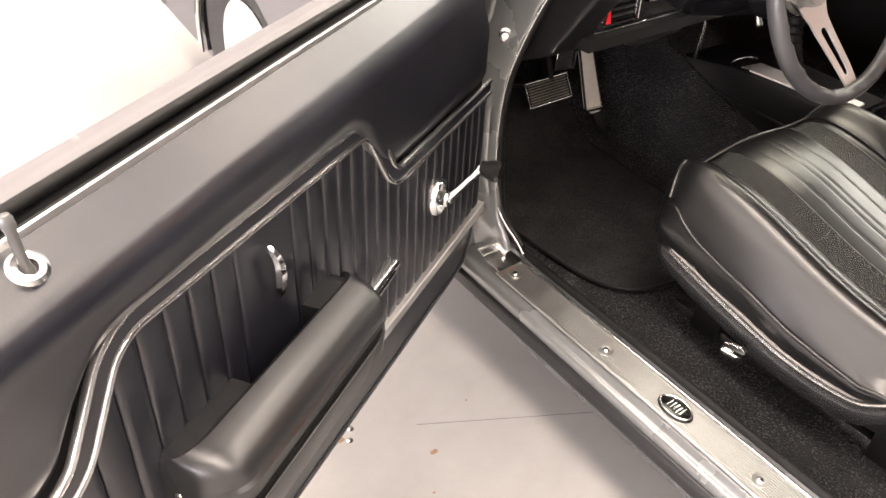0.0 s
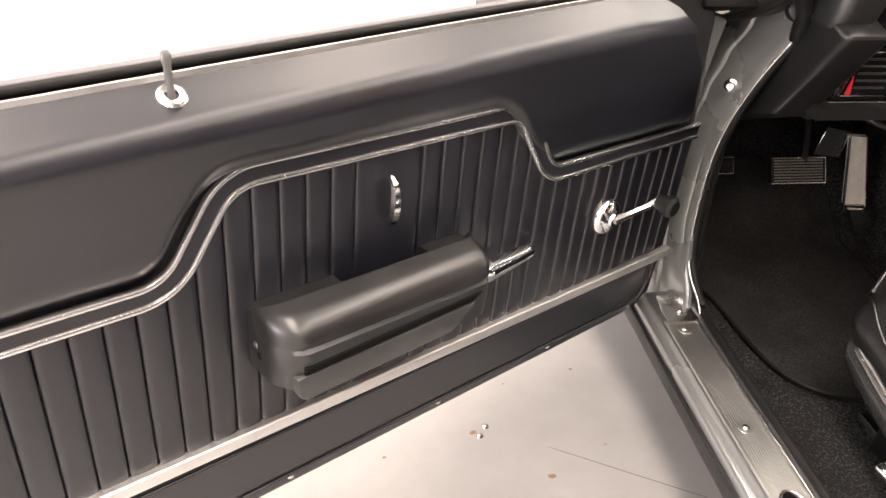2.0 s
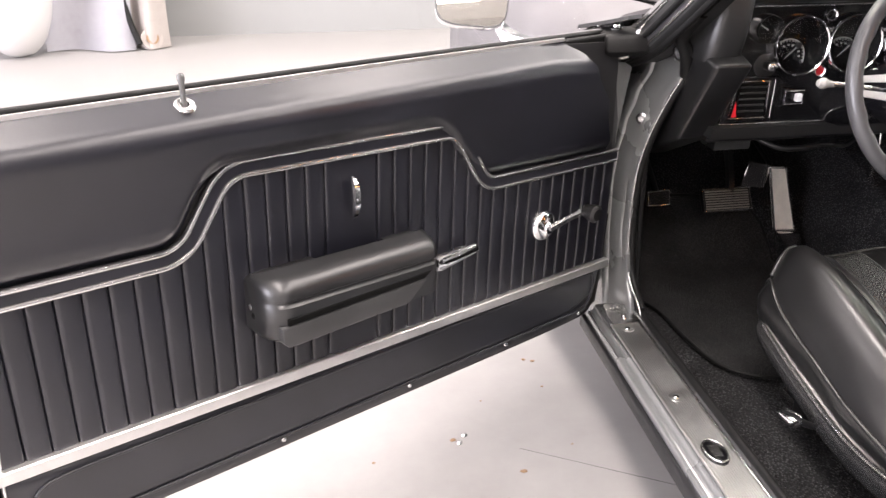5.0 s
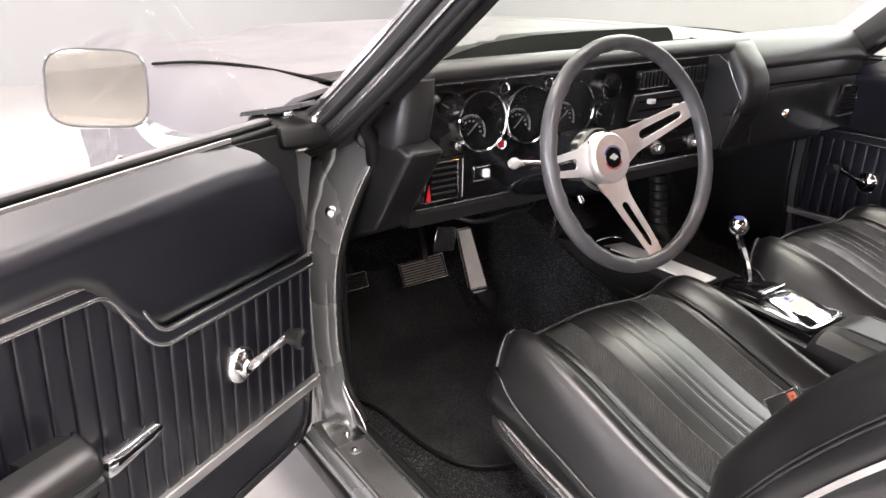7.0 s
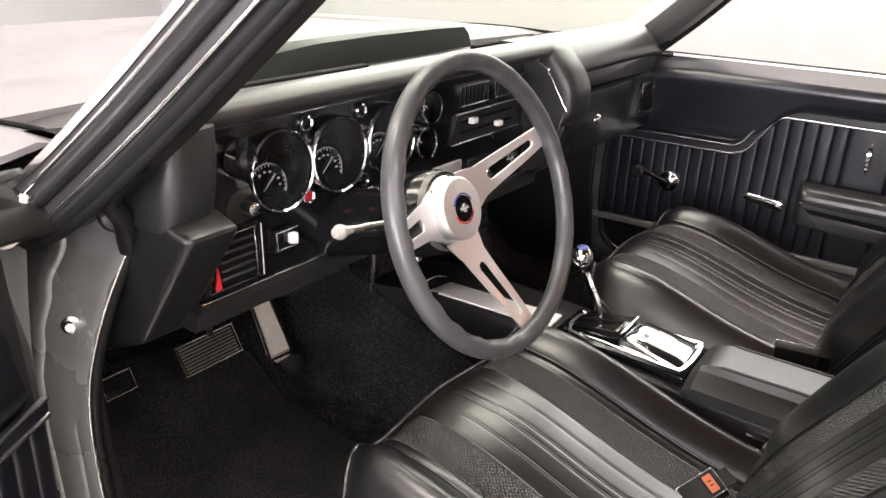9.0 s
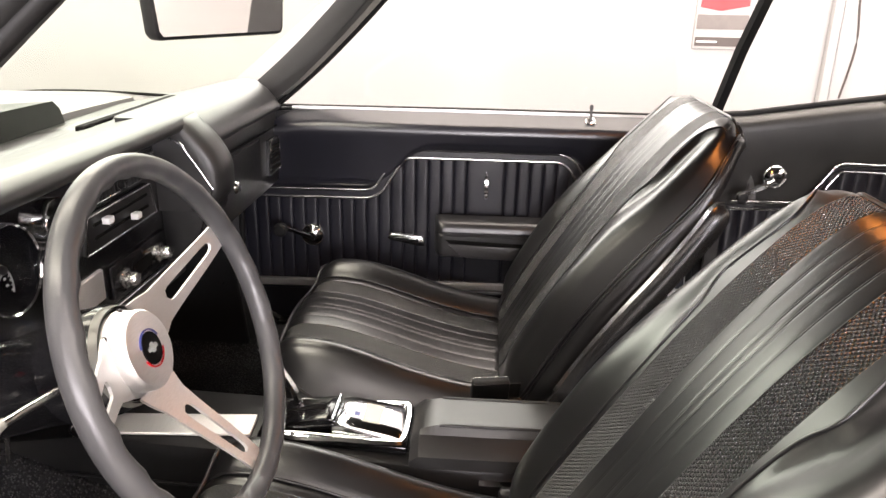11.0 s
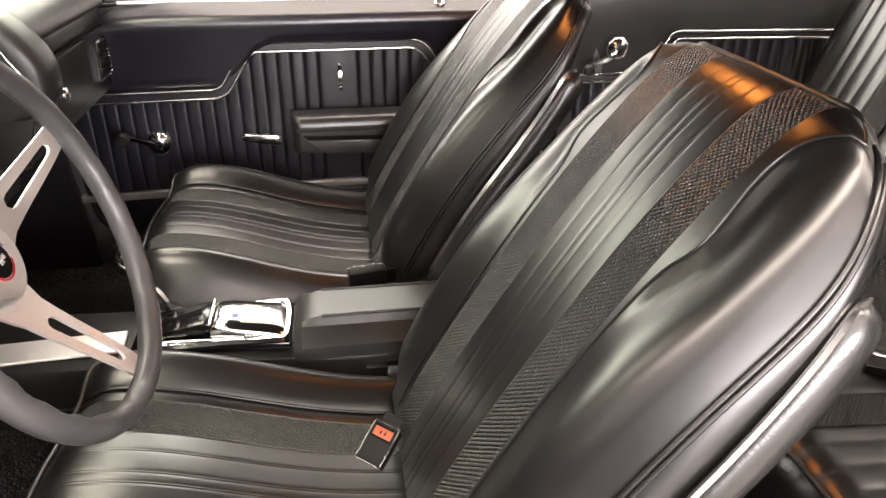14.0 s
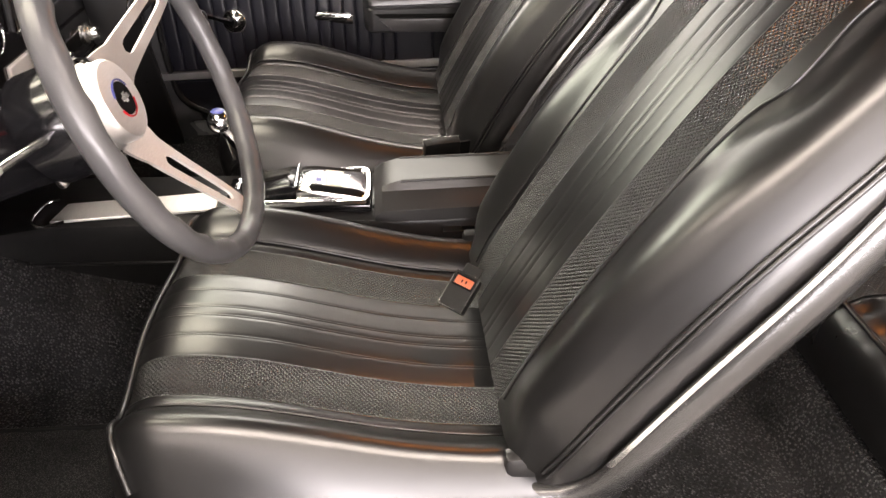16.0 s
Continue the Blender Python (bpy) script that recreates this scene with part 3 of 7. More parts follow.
    part("seal_flap", sweep(B(), smooth_path([(sx * 0.86, -0.06, 0.872), (sx * 0.84, -0.13, 0.888), (sx * 0.81, -0.19, 0.905)], 5), [(-0.022, -0.003), (0.022, -0.003), (0.018, 0.004), (-0.018, 0.004)]), BLACK_JAMB_AND_SHADE, brk)
    part("seal_end", sweep(B(), smooth_path([(sx * 0.708, -0.215, 0.80), (sx * 0.722, -0.235, 0.845), (sx * 0.740, -0.245, 0.872), (sx * 0.742, -0.262, 0.89), (sx * 0.735, -0.30, 0.925)], 5), 0.013), RUBBER, brk)
    bm = lathe(B(), [(0, 0.014), (0.007, 0.014), (0.0085, 0.011), (0.0085, 0.006), (0.0155, 0.005), (0.0175, 0.002), (0.0175, 0), (0, 0)], 18, axis_to((sx * 0.822, -0.176, 0.842), (sx * 0.45, -0.88, 0.15)))
    part("washer_bolt", bm, GREASY, brk, "greasy bolt on a wide washer")
    part("end_cap", lathe(B(), [(0, 0.008), (0.010, 0.0075), (0.017, 0.004), (0.020, -0.004), (0.019, -0.016), (0, -0.016)], 20, axis_to((sx * 0.722, -0.222, 0.846), (sx * 0.35, -0.9, 0.25))), BLACK_JAMB_AND_SHADE, brk, "rounded cap on the pillar end")
    part("screw", lathe(B(), disc_head(0.0055, 0.005), 14, axis_to((sx * 0.724, -0.230, 0.850), (sx * 0.35, -0.9, 0.25))), CHROME, brk)
    # inner kick panel
    bm = prism(B(), [(-0.17, 0.24), (-0.14, 0.50), (-0.14, 0.74), (0.42, 0.74), (0.42, 0.30), (0.2, 0.24)], "yz", min(sx * 0.728, sx * 0.744), max(sx * 0.728, sx * 0.744), 0.004, 1)
    part("kick_panel", bm, PLASTIC, car)

# windscreen pillars with a seal and a bright drip rail
PILLAR = [Vector((0.775, -0.10, 0.835)), Vector((0.765, -0.175, 0.868)), Vector((0.735, -0.318, 0.98)), Vector((0.70, -0.438, 1.09)), Vector((0.662, -0.538, 1.19)), Vector((0.635, -0.58, 1.235))]
for sx in (LEFT, RIGHT):
    path = smooth_path([Vector((sx * p.x, p.y, p.z)) for p in PILLAR], 6)
    prof = [(-0.026, -0.022), (0.005, -0.038), (0.028, -0.030), (0.032, 0.0), (0.02, 0.026), (-0.012, 0.030), (-0.028, 0.012)]
    pil = part("windscreen_pillar", sweep(B(), path, prof), PILLAR_PAINT, car, "dark grey windscreen pillar")
    off = Vector((sx * 0.012, -0.028, -0.020))
    part("pillar_seal", sweep(B(), [p + off for p in path], 0.011), RUBBER, pil, "black rubber glass seal")
    off = Vector((sx * 0.02, 0.012, 0.024))
    part("drip_rail", sweep(B(), [p + off for p in path], [(-0.006, -0.004), (0.006, -0.004), (0.006, 0.004), (-0.006, 0.004)]), DULL_CHROME, pil, "bright drip rail")
    for off, r, mt in ((Vector((sx * 0.031, -0.012, -0.004)), 0.006, RUBBER), (Vector((sx * 0.034, 0.002, 0.008)), 0.0024, DULL_CHROME), (Vector((sx * 0.026, -0.026, -0.014)), 0.0024, DULL_CHROME), (Vector((sx * 0.010, -0.036, -0.026)), 0.007, RUBBER)):
        part("pillar_bead", sweep(B(), [p + off for p in path], r), mt, pil)
    off = Vector((-sx * 0.020, -0.014, -0.008))
    part("pillar_trim", sweep(B(), [p + off for p in path], [(-0.016, -0.024), (0.012, -0.022), (0.014, 0.012), (-0.012, 0.02)]), VINYL_PAD, pil, "black pillar garnish")

# roof with its lining
bm = B()


def roof(i, j, dz=0.0):
    u, w = i / 24 * 2 - 1, j / 24
    x = u * lerp(0.64, 0.60, w)
    y = lerp(-0.53, -1.95, w) + 0.04 * (u * u)
    z = 1.245 + 0.085 * math.sin(math.pi * min(1, w * 0.75 + 0.15)) - 0.05 * abs(u) ** 3 - 0.03 + dz
    return Vector((x, y, z))


surface(bm, roof, 25, 25)
thicken(bm, (0, 0, 0.02))
part("roof", bm, PAINT, car)
bm = B()
surface(bm, lambda i, j: roof(i, j, -0.03), 25, 25)
thicken(bm, (0, 0, 0.012))
part("headliner", bm, VINYL_PAD, car, "dark headliner")
bm = sweep(B(), [(-0.635, -0.54, 1.23), (-0.3, -0.495, 1.262), (0, -0.48, 1.272), (0.3, -0.495, 1.262), (0.635, -0.54, 1.23)], [(-0.04, -0.02), (0.04, -0.02), (0.03, 0.02), (-0.03, 0.02)])
part("windscreen_header", bm, PILLAR_PAINT, car)
for sx in (LEFT, RIGHT):
    bm = sweep(B(), smooth_path([(sx * 0.635, -0.55, 1.225), (sx * 0.62, -1.2, 1.245), (sx * 0.615, -1.6, 1.235), (sx * 0.62, -1.85, 1.19)], 6), [(-0.035, -0.02), (0.03, -0.022), (0.032, 0.02), (-0.03, 0.03)])
    part("roof_rail", bm, PILLAR_PAINT, car)

# windscreen
bm = B()


def screen(i, j):
    u, w = i / 20 * 2 - 1, j / 12
    x = u * lerp(0.735, 0.60, w)
    y = lerp(0.02, -0.485, w) - 0.14 * u * u * (1 - 0.5 * w)
    return Vector((x, y, lerp(0.90, 1.258, w) - 0.02 * u * u * w))


surface(bm, screen, 21, 13)
thicken(bm, (0, 0.002, 0.004))
ob = part("windscreen", bm, SCREEN_GLASS, car, "faintly green windscreen glass")
ob.visible_shadow = False

# bonnet with a raised centre, wings and cowl
bm = B()


def hood(i, j):
    u, w = i / 40 * 2 - 1, j / 30
    x = u * lerp(0.70, 0.80, min(1.0, w / 0.45))
    y = lerp(0.06, 1.62, w)
    raise_ = 0.030 * (1 - step(0.40, 0.52, abs(u))) * (1 - step(0.80, 1.0, w))
    z = 0.918 - 0.012 * u * u - 0.02 * w - 0.09 * w * w + raise_
    return Vector((x, y, z))


surface(bm, hood, 41, 31)
thicken(bm, (0, 0, -0.02))
bonnet = part("bonnet", bm, PAINT, car, "silver-grey bonnet with a raised cowl bulge")
# black rear mouth of the raised bulge
bm = B()
LIP = [(-0.42, 0.912), (-0.36, 0.930), (-0.29, 0.945), (-0.16, 0.955), (0.0, 0.957), (0.20, 0.955), (0.315, 0.952), (0.335, 0.936), (0.345, 0.912)]
V = surface(bm, lambda i, j: Vector((LIP[i][0], 0.030 + 0.05 * j, LIP[i][1] - 0.004 * j)), len(LIP), 3)
bm.faces.new([bm.verts.new((0.345, 0.031, 0.88))] + [v[0] for v in V[::-1]] + [bm.verts.new((-0.42, 0.031, 0.88))])
part("bulge_mouth", bm, RUBBER, bonnet, "black rear edge of the raised bulge", angle=50)
bm = B()
surface(bm, lambda i, j: Vector((lerp(-0.72, 0.72, i / 20), lerp(0.02, 0.11, j / 6), 0.905 - 0.03 * (i / 10 - 1) ** 2 - 0.012 * math.sin(math.pi * j / 6))), 21, 7)
thicken(bm, (0, 0, -0.02))
part("cowl", bm, JAMB, car)
for sx in (LEFT, RIGHT):
    bm = B()

    def wing(i, j, sx=sx):
        w = j / 40
        y = lerp(-0.11, 1.70, w)
        ring = [(0.71, 0.905), (0.74, 0.912), (0.80, 0.90), (0.86, 0.865), (0.905, 0.80), (0.925, 0.72), (0.93, 0.60), (0.92, 0.48), (0.905, 0.36), (0.885, 0.24)]
        a, z = ring[i]
        z -= 0.07 * w * w * (z / 0.9)
        a -= 0.05 * w ** 3
        cut = abs(y - 0.70)
        arch = 0.28 + math.sqrt(max(0.0, 0.345 ** 2 - cut ** 2)) if cut < 0.345 else 0.0
        if z < arch:
            z = arch
            a = 0.925
        return Vector((sx * a, y, z))

    surface(bm, wing, 10, 41)
    thicken(bm, (-sx * 0.012, 0, -0.006))
    fw = part("front_wing", bm, PAINT, car, "silver-grey front wing")
    part("shut_line", sweep(B(), smooth_path([(sx * 0.700, -0.06, 0.9085), (sx * 0.718, 0.02, 0.9105), (sx * 0.757, 0.207, 0.9085), (sx * 0.805, 0.40, 0.896), (sx * 0.845, 0.62, 0.867)], 6), 0.0035), DARK, fw, "dark gap beside the bonnet")
    bm = sweep(B(), smooth_path([(sx * 0.915, 0.70 + 0.345 * math.cos(a), 0.28 + 0.345 * math.sin(a)) for a in [math.pi * k / 12 for k in range(13)]], 2), 0.008)
    part("arch_trim", bm, DULL_CHROME, car)
    # rear quarter: body side behind the door
    bm = B()
    ring = [(0.785, 0.872), (0.812, 0.884), (0.86, 0.858), (0.905, 0.80), (0.925, 0.70), (0.93, 0.58), (0.92, 0.46), (0.905, 0.34), (0.885, 0.20)]
    surface(bm, lambda i, j, sx=sx: Vector((sx * (ring[i][0] - 0.04 * (j / 20) ** 2), lerp(-1.42, -3.1, j / 20), ring[i][1] + 0.03 * math.sin(math.pi * j / 20))), 9, 21)
    thicken(bm, (-sx * 0.012, 0, -0.006))
    part("rear_wing", bm, PAINT, car)
    # lock pillar jamb behind the door opening
    bm = prism(B(), [(sx * 0.72, -1.42), (sx * 0.91, -1.42), (sx * 0.91, -1.46), (sx * 0.74, -1.50)], "xy", 0.14, 0.88, 0.004, 1)
    part("lock_pillar", bm, JAMB, car)
    # dark post that closes the gap behind the shut door
    if sx == RIGHT:
        part("door_post", box(B(), 0.770, 0.80, -1.43, -1.22, 0.25, 0.884, 0.004, 1), RUBBER, car)
    # sail pillar under the roof
    bm = B()
    surface(bm, lambda i, j, sx=sx: Vector((sx * lerp(0.70, 0.61, i / 10), lerp(lerp(-1.86, -1.80, i / 10), lerp(-2.45, -2.0, i / 10), j / 8), lerp(0.90, 1.20, i / 10))), 11, 9)
    thicken(bm, (sx * 0.05, 0, 0))
    part("sail_pillar", bm, VINYL_SIDE, car)
    bm = B()
    surface(bm, lambda i, j, sx=sx: Vector((sx * lerp(0.675, 0.585, i / 10), lerp(lerp(-1.885, -1.82, i / 10), lerp(-2.42, -2.0, i / 10), j / 8), lerp(0.955, 1.20, i / 10) + 0.012 * math.sin(math.pi * j / 8))), 11, 9)
    thicken(bm, (sx * 0.02, 0, 0))
    part("sail_panel", bm, VINYL_SIDE, car, "dark grained sail panel lining")
bm = B()
surface(bm, lambda i, j: Vector((lerp(-0.72, 0.72, i / 16), lerp(-2.30, -3.1, j / 10), 0.925 - 0.03 * (i / 8 - 1) ** 2 - 0.03 * (j / 10) ** 2)), 17, 11)
thicken(bm, (0, 0, -0.02))
part("boot_lid", bm, PAINT, car)
bm = B()
surface(bm, lambda i, j: Vector((lerp(-0.60, 0.60, i / 16), lerp(-1.97, -2.35, j / 8), lerp(1.21, 0.93, j / 8))), 17, 9)
thicken(bm, (0, 0.002, 0.004))
ob = part("rear_window", bm, GLASS, car)
ob.visible_shadow = False
part("parcel_shelf", box(B(), -0.62, 0.62, -2.36, -2.14, 0.90, 0.925, 0.004), VINYL_PAD, car)
part("nose", prism(B(), [(1.62, 0.24), (1.72, 0.30), (1.74, 0.62), (1.66, 0.80), (1.60, 0.80), (1.60, 0.24)], "yz", -0.86, 0.86, 0.01), PAINT, car)
part("tail", prism(B(), [(-3.08, 0.24), (-3.14, 0.30), (-3.12, 0.85), (-3.06, 0.88), (-3.04, 0.24)], "yz", -0.86, 0.86, 0.01), PAINT, car)

# wheels
for wy in (0.70, -2.25):
    for sx in (LEFT, RIGHT):
        m = Matrix.Translation((sx * 0.80, wy, 0.33)) @ Matrix.Rotation(radians(90 * sx), 4, "Y")
        tyre = lathe(B(), [(0.19, -0.09), (0.24, -0.105), (0.30, -0.10), (0.325, -0.08), (0.33, -0.04), (0.33, 0.04), (0.325, 0.08), (0.30, 0.10), (0.24, 0.105), (0.19, 0.09)], 48, m)
        wh = part("wheel", tyre, TYRE, car, "tyre on a pale spoked rim")
        rim = lathe(B(), [(0.195, 0.095), (0.18, 0.10), (0.17, 0.07), (0.10, 0.055), (0.05, 0.075), (0.045, 0.10), (0, 0.105)], 48, m)
        part("rim", rim, ALU, wh)

# wheel-house lining
for sx in (LEFT, RIGHT):
    for wy in (0.70,):
        bm = B()
        surface(bm, lambda i, j, sx=sx, wy=wy: Vector((sx * lerp(0.60, 0.90, j / 3), wy + 0.34 * math.cos(math.pi * i / 16), 0.28 + 0.34 * math.sin(math.pi * i / 16))), 17, 4)
        thicken(bm, (0, 0, 0.01))
        part("wheel_house", bm, DARK, car)

# ---- doors: drawn along (a, n, h): back from the front edge, inwards, up ----
def fillet(pts, radii, n=8):
    """A polyline with its corners rounded to the given radii."""
    P = [Vector(p) for p in pts]
    out = [tuple(P[0])]
    for i in range(1, len(P) - 1):
        u, v = (P[i - 1] - P[i]).normalized(), (P[i + 1] - P[i]).normalized()
        half = math.acos(max(-1.0, min(1.0, u.dot(v)))) / 2
        d = radii[i - 1] / math.tan(half)
        c = P[i] + (u + v).normalized() * (radii[i - 1] / math.sin(half))
        a0, a1 = P[i] + u * d - c, P[i] + v * d - c
        for k in range(n + 1):
            q = a0.lerp(a1, k / n).normalized() * radii[i - 1]
            out.append(tuple(c + q))
    out.append(tuple(P[-1]))
    return out


TRIM = fillet([(1.165, 0.650), (0.931, 0.6515), (0.868, 0.7535), (0.466, 0.7535), (0.398, 0.6505), (0.048, 0.648)], (0.048, 0.066, 0.056, 0.042), 12)


def trim_height(a):
    pts = TRIM[::-1]
    return curve_at(pts, a)


def inset(pts, d):
    """The line moved to its right-hand side by d."""
    out = []
    for i, p in enumerate(pts):
        q, r = Vector(pts[max(i - 1, 0)]), Vector(pts[min(i + 1, len(pts) - 1)])
        t = (r - q).normalized()
        out.append((p[0] + t.y * d, p[1] - t.x * d))
    return out


def rear_edge(h):
    return curve_at([(0.26, 1.165), (0.32, 1.178), (0.42, 1.176), (0.65, 1.158), (0.80, 1.137), (0.90, 1.128)], h)


def surface_box(x0, x1, y0, y1, z0, z1):
    """A long box cut into short lengths, so that it can follow a bent line."""
    bm = B()
    sec = [(y0, z0), (y1, z0), (y1, z1), (y0, z1)]
    V = surface(bm, lambda i, j: Vector((lerp(x0, x1, i / 12), sec[j][0], sec[j][1])), 13, 4, wrap_j=True)
    bmesh.ops.holes_fill(bm, edges=bm.edges)
    return bm


def build_door(m, name, label, lift=1.0, swell=1.0):
    """lift: how much the belt climbs to the front; swell: how far the skin stands out."""
    door = thing(name, label, "car door", m @ Vector((0.05, -0.05, 0.28)))

    def put(nm, bm, mat, parent=door, lab="", angle=38.0):
        return part(nm, bm, mat, parent, lab, m, angle)

    def rise(bm, low=0.70):
        """The belt climbs and leans out towards the front of the door."""
        for v in bm.verts:
            w = step(low, 0.835, v.co.z) * lift
            v.co.y += (0.021 * v.co.x - 0.0168) * w
            v.co.z += (0.0293 - 0.0335 * v.co.x) * w
        return bm

    def out(n):
        return n if n > -0.06 else -0.06 + (n + 0.06) * swell

    # steel shell
    outline = [(0.03, 0.30), (0.10, 0.276), (1.10, 0.276), (1.172, 0.30), (1.182, 0.42), (1.165, 0.65), (1.14, 0.84), (0.05, 0.84), (0.03, 0.70)]
    bm = B()
    ring_n = [(-0.014, 0.0, 0.0, 0.012), (-0.050, 0.008, 0.0, 0.022), (-0.100, 0.029, 0.004, 0.042), (-0.138, 0.046, 0.012, 0.080), (-0.190, 0.066, 0.018, 0.130), (-0.226, 0.082, 0.024, 0.225), (-0.244, 0.090, 0.03, 0.36)]
    loops = []
    for n, grow, drop, sink in ring_n:
        n = out(n)
        # the rear end slants outwards and back; the foot hangs a little lower outside
        loops.append([bm.verts.new((p[0] + (grow if p[0] > 0.6 else 0.0), n, p[1] - (drop if p[1] < 0.5 else sink if p[1] > 0.8 else 0.0))) for p in outline])
    k = len(outline)
    for a, b in zip(loops, loops[1:]):
        for i in range(k):
            bm.faces.new((a[i], a[(i + 1) % k], b[(i + 1) % k], b[i]))
    bm.faces.new(loops[0])
    rise(bm)
    shell = put("door_shell", bm, END_PAINT, lab="silver painted door end")
    # outer skin
    bm = B()
    sk = [(0.834, -0.0445), (0.8425, -0.0455), (0.8440, -0.0490), (0.8420, -0.062), (0.8385, -0.078), (0.8325, -0.091), (0.816, -0.104), (0.775, -0.140), (0.72, -0.195), (0.62, -0.232), (0.46, -0.250), (0.235, -0.226)]
    surface(bm, lambda i, j: Vector((lerp(-0.005, rear_edge(sk[i][0]) + 0.022 - 0.33 * sk[i][1], j / 24), out(sk[i][1]), sk[i][0])), 12, 25)
    thicken(bm, (0, 0.006, -0.006))
    rise(bm)
    put("door_skin", bm, PAINT, lab="silver-grey outer door skin")
    # rear jamb seal, latch and holes
    pts = smooth_path([(rear_edge(h) + 0.004, -0.022, h) for h in (0.84, 0.75, 0.65, 0.55, 0.45, 0.36, 0.31)] + [(1.14, -0.024, 0.292), (1.08, -0.026, 0.282), (0.6, -0.026, 0.280), (0.12, -0.026, 0.280), (0.05, -0.022, 0.30), (0.035, -0.022, 0.34), (0.03, -0.022, 0.5)], 5)
    put("door_seal", sweep(B(), pts, [(0.014 * math.cos(q), 0.010 * math.sin(q)) for q in [2 * math.pi * k / 12 for k in range(12)]], up=(0, 1, 0)), RUBBER, shell, "black rubber door seal")
    # latch: dark mouth in the slanted end, a bent bright lip and a striker plate
    bm = prism(B(), [(1.165, -0.060), (1.1875, -0.060), (1.2005, -0.092), (1.165, -0.092)], "xy", 0.512, 0.556)
    put("latch_mouth", bm, DARK, shell)
    lip = smooth_path([(1.206, -0.108, 0.575), (1.206, -0.104, 0.560), (1.203, -0.096, 0.540), (1.199, -0.086, 0.515), (1.198, -0.080, 0.508)], 4)
    put("latch", sweep(B(), lip, 0.002), DULL_CHROME, shell, "bent bright latch lip")
    put("latch_plate", prism(B(), [(1.160, -0.042), (1.1825, -0.042), (1.1895, -0.060), (1.160, -0.060)], "xy", 0.505, 0.575), END_PAINT, shell)
    # pressed rib down the end and a torn sealing flap above it
    put("end_rib", sweep(B(), smooth_path([(rear_edge(h) + 0.030 + 0.006 * math.sin(h * 9), -0.105, h) for h in (0.70, 0.62, 0.54, 0.46, 0.38, 0.31)], 4), 0.005), END_PAINT, shell)
    bm = prism(B(), [(1.140, 0.842), (1.178, 0.838), (1.188, 0.800), (1.183, 0.765), (1.172, 0.752), (1.160, 0.790)], "xz", -0.066, -0.056, 0.003, 1)
    put("seal_flap", bm, RUBBER, shell, "black rubber flap at the belt end")
    for hz, hn in ((0.725, -0.150), (0.712, -0.150), (0.345, -0.125), (0.330, -0.125), (0.585, -0.115), (0.480, -0.11), (0.60, -0.125)):
        put("plug", lathe(B(), disc_head(0.004, 0.002), 10, axis_to((rear_edge(hz) + 0.014 - 0.38 * (hn + 0.05), hn, hz), (0.93, 0.36, 0))), DARK, shell)
    # upper padded panel, rolled over at the belt
    bm = B()
    NA, NH = 100, 26

    def pad(i, j):
        a = lerp(0.048, 1.165, i / NA)
        lo = trim_height(a)
        front = step(0.05, 0.17, a)
        top = lerp(0.836, 0.842, front)
        w = j / NH
        roll = top - 0.047
        if w < 0.5:
            h = lerp(lo, roll, w / 0.5)
            t = max(0.0, (h - 0.64) / (roll - 0.64))
            n = 0.005 + 0.026 * t ** 1.5 - 0.009 * (1 - step(0.0, 0.022, h - lo))
        else:
            t = (w - 0.5) / 0.5
            if t < 0.55:
                q = t / 0.55 * 1.15
                h = roll + 0.028 * math.sin(q)
                n = 0.031 - 0.023 * (1 - math.cos(q))
            else:
                q = (t - 0.55) / 0.45
                h = roll + 0.028 * math.sin(1.15) + (top - roll - 0.028 * math.sin(1.15)) * q
                n = 0.031 - 0.023 * (1 - math.cos(1.15)) - 0.0265 * q
        # the front end is cut back towards the belt
        a = lerp(soft_at([(0.55, 0.060), (0.65, 0.072), (0.735, 0.102), (0.795, 0.150), (0.815, 0.170), (0.838, 0.205)], h), 1.165, i / NA)
        lim = rear_edge(h) - 0.012
        if a > lim:
            a = lim
        n += 0.0012 * noise.noise(Vector((a * 9, h * 14, 1.7)))
        return Vector((a, n, h))

    surface(bm, pad, NA + 1, NH + 1)
    thicken(bm, (0, -0.010, -0.004))
    rise(bm)
    put("upper_pad", bm, VINYL_DOOR, lab="smooth black padded upper door panel", angle=60)
    # black board behind the cut-back front end
    put("front_board", rise(prism(B(), [(0.045, 0.58), (0.045, 0.79), (0.06, 0.826), (0.24, 0.836), (0.24, 0.58)], "xz", -0.0135, -0.0065)), BLACK_JAMB_AND_SHADE)
    # pleated middle panel
    bm = B()
    NP = 37
    sub = 8
    PH = (0.0, 0.03, 0.09, 0.25, 0.5, 0.75, 0.91, 0.97)

    def pleat(i, j):
        ph = PH[i % sub]
        a = lerp(0.045, 1.172, (i // sub + ph) / NP)
        top = trim_height(a) - 0.016
        h = lerp(0.415, top, j / 10)
        n = 0.0042 * (1 - abs(2 * ph - 1) ** 7) ** 0.6 + 0.0010 * ph - 0.0025
        if 0.645 < a < 0.70:
            n = 0.0025
        n += 0.0008 * noise.noise(Vector((a * 40, h * 10, 0)))
        return Vector((min(a, rear_edge(h) - 0.004), n, h))

    surface(bm, pleat, NP * sub + 1, 11)
    thicken(bm, (0, -0.008, 0))
    put("pleated_panel", bm, VINYL_DOOR, lab="black vinyl panel with upright pleats", angle=70)
    # two bright mouldings along the step and a wide one below, with black piping between
    for d, r in ((0.0, 0.0034), (0.020, 0.0034)):
        ln = [(p[0], 0.007, p[1]) for p in inset(TRIM[::-1], d)]
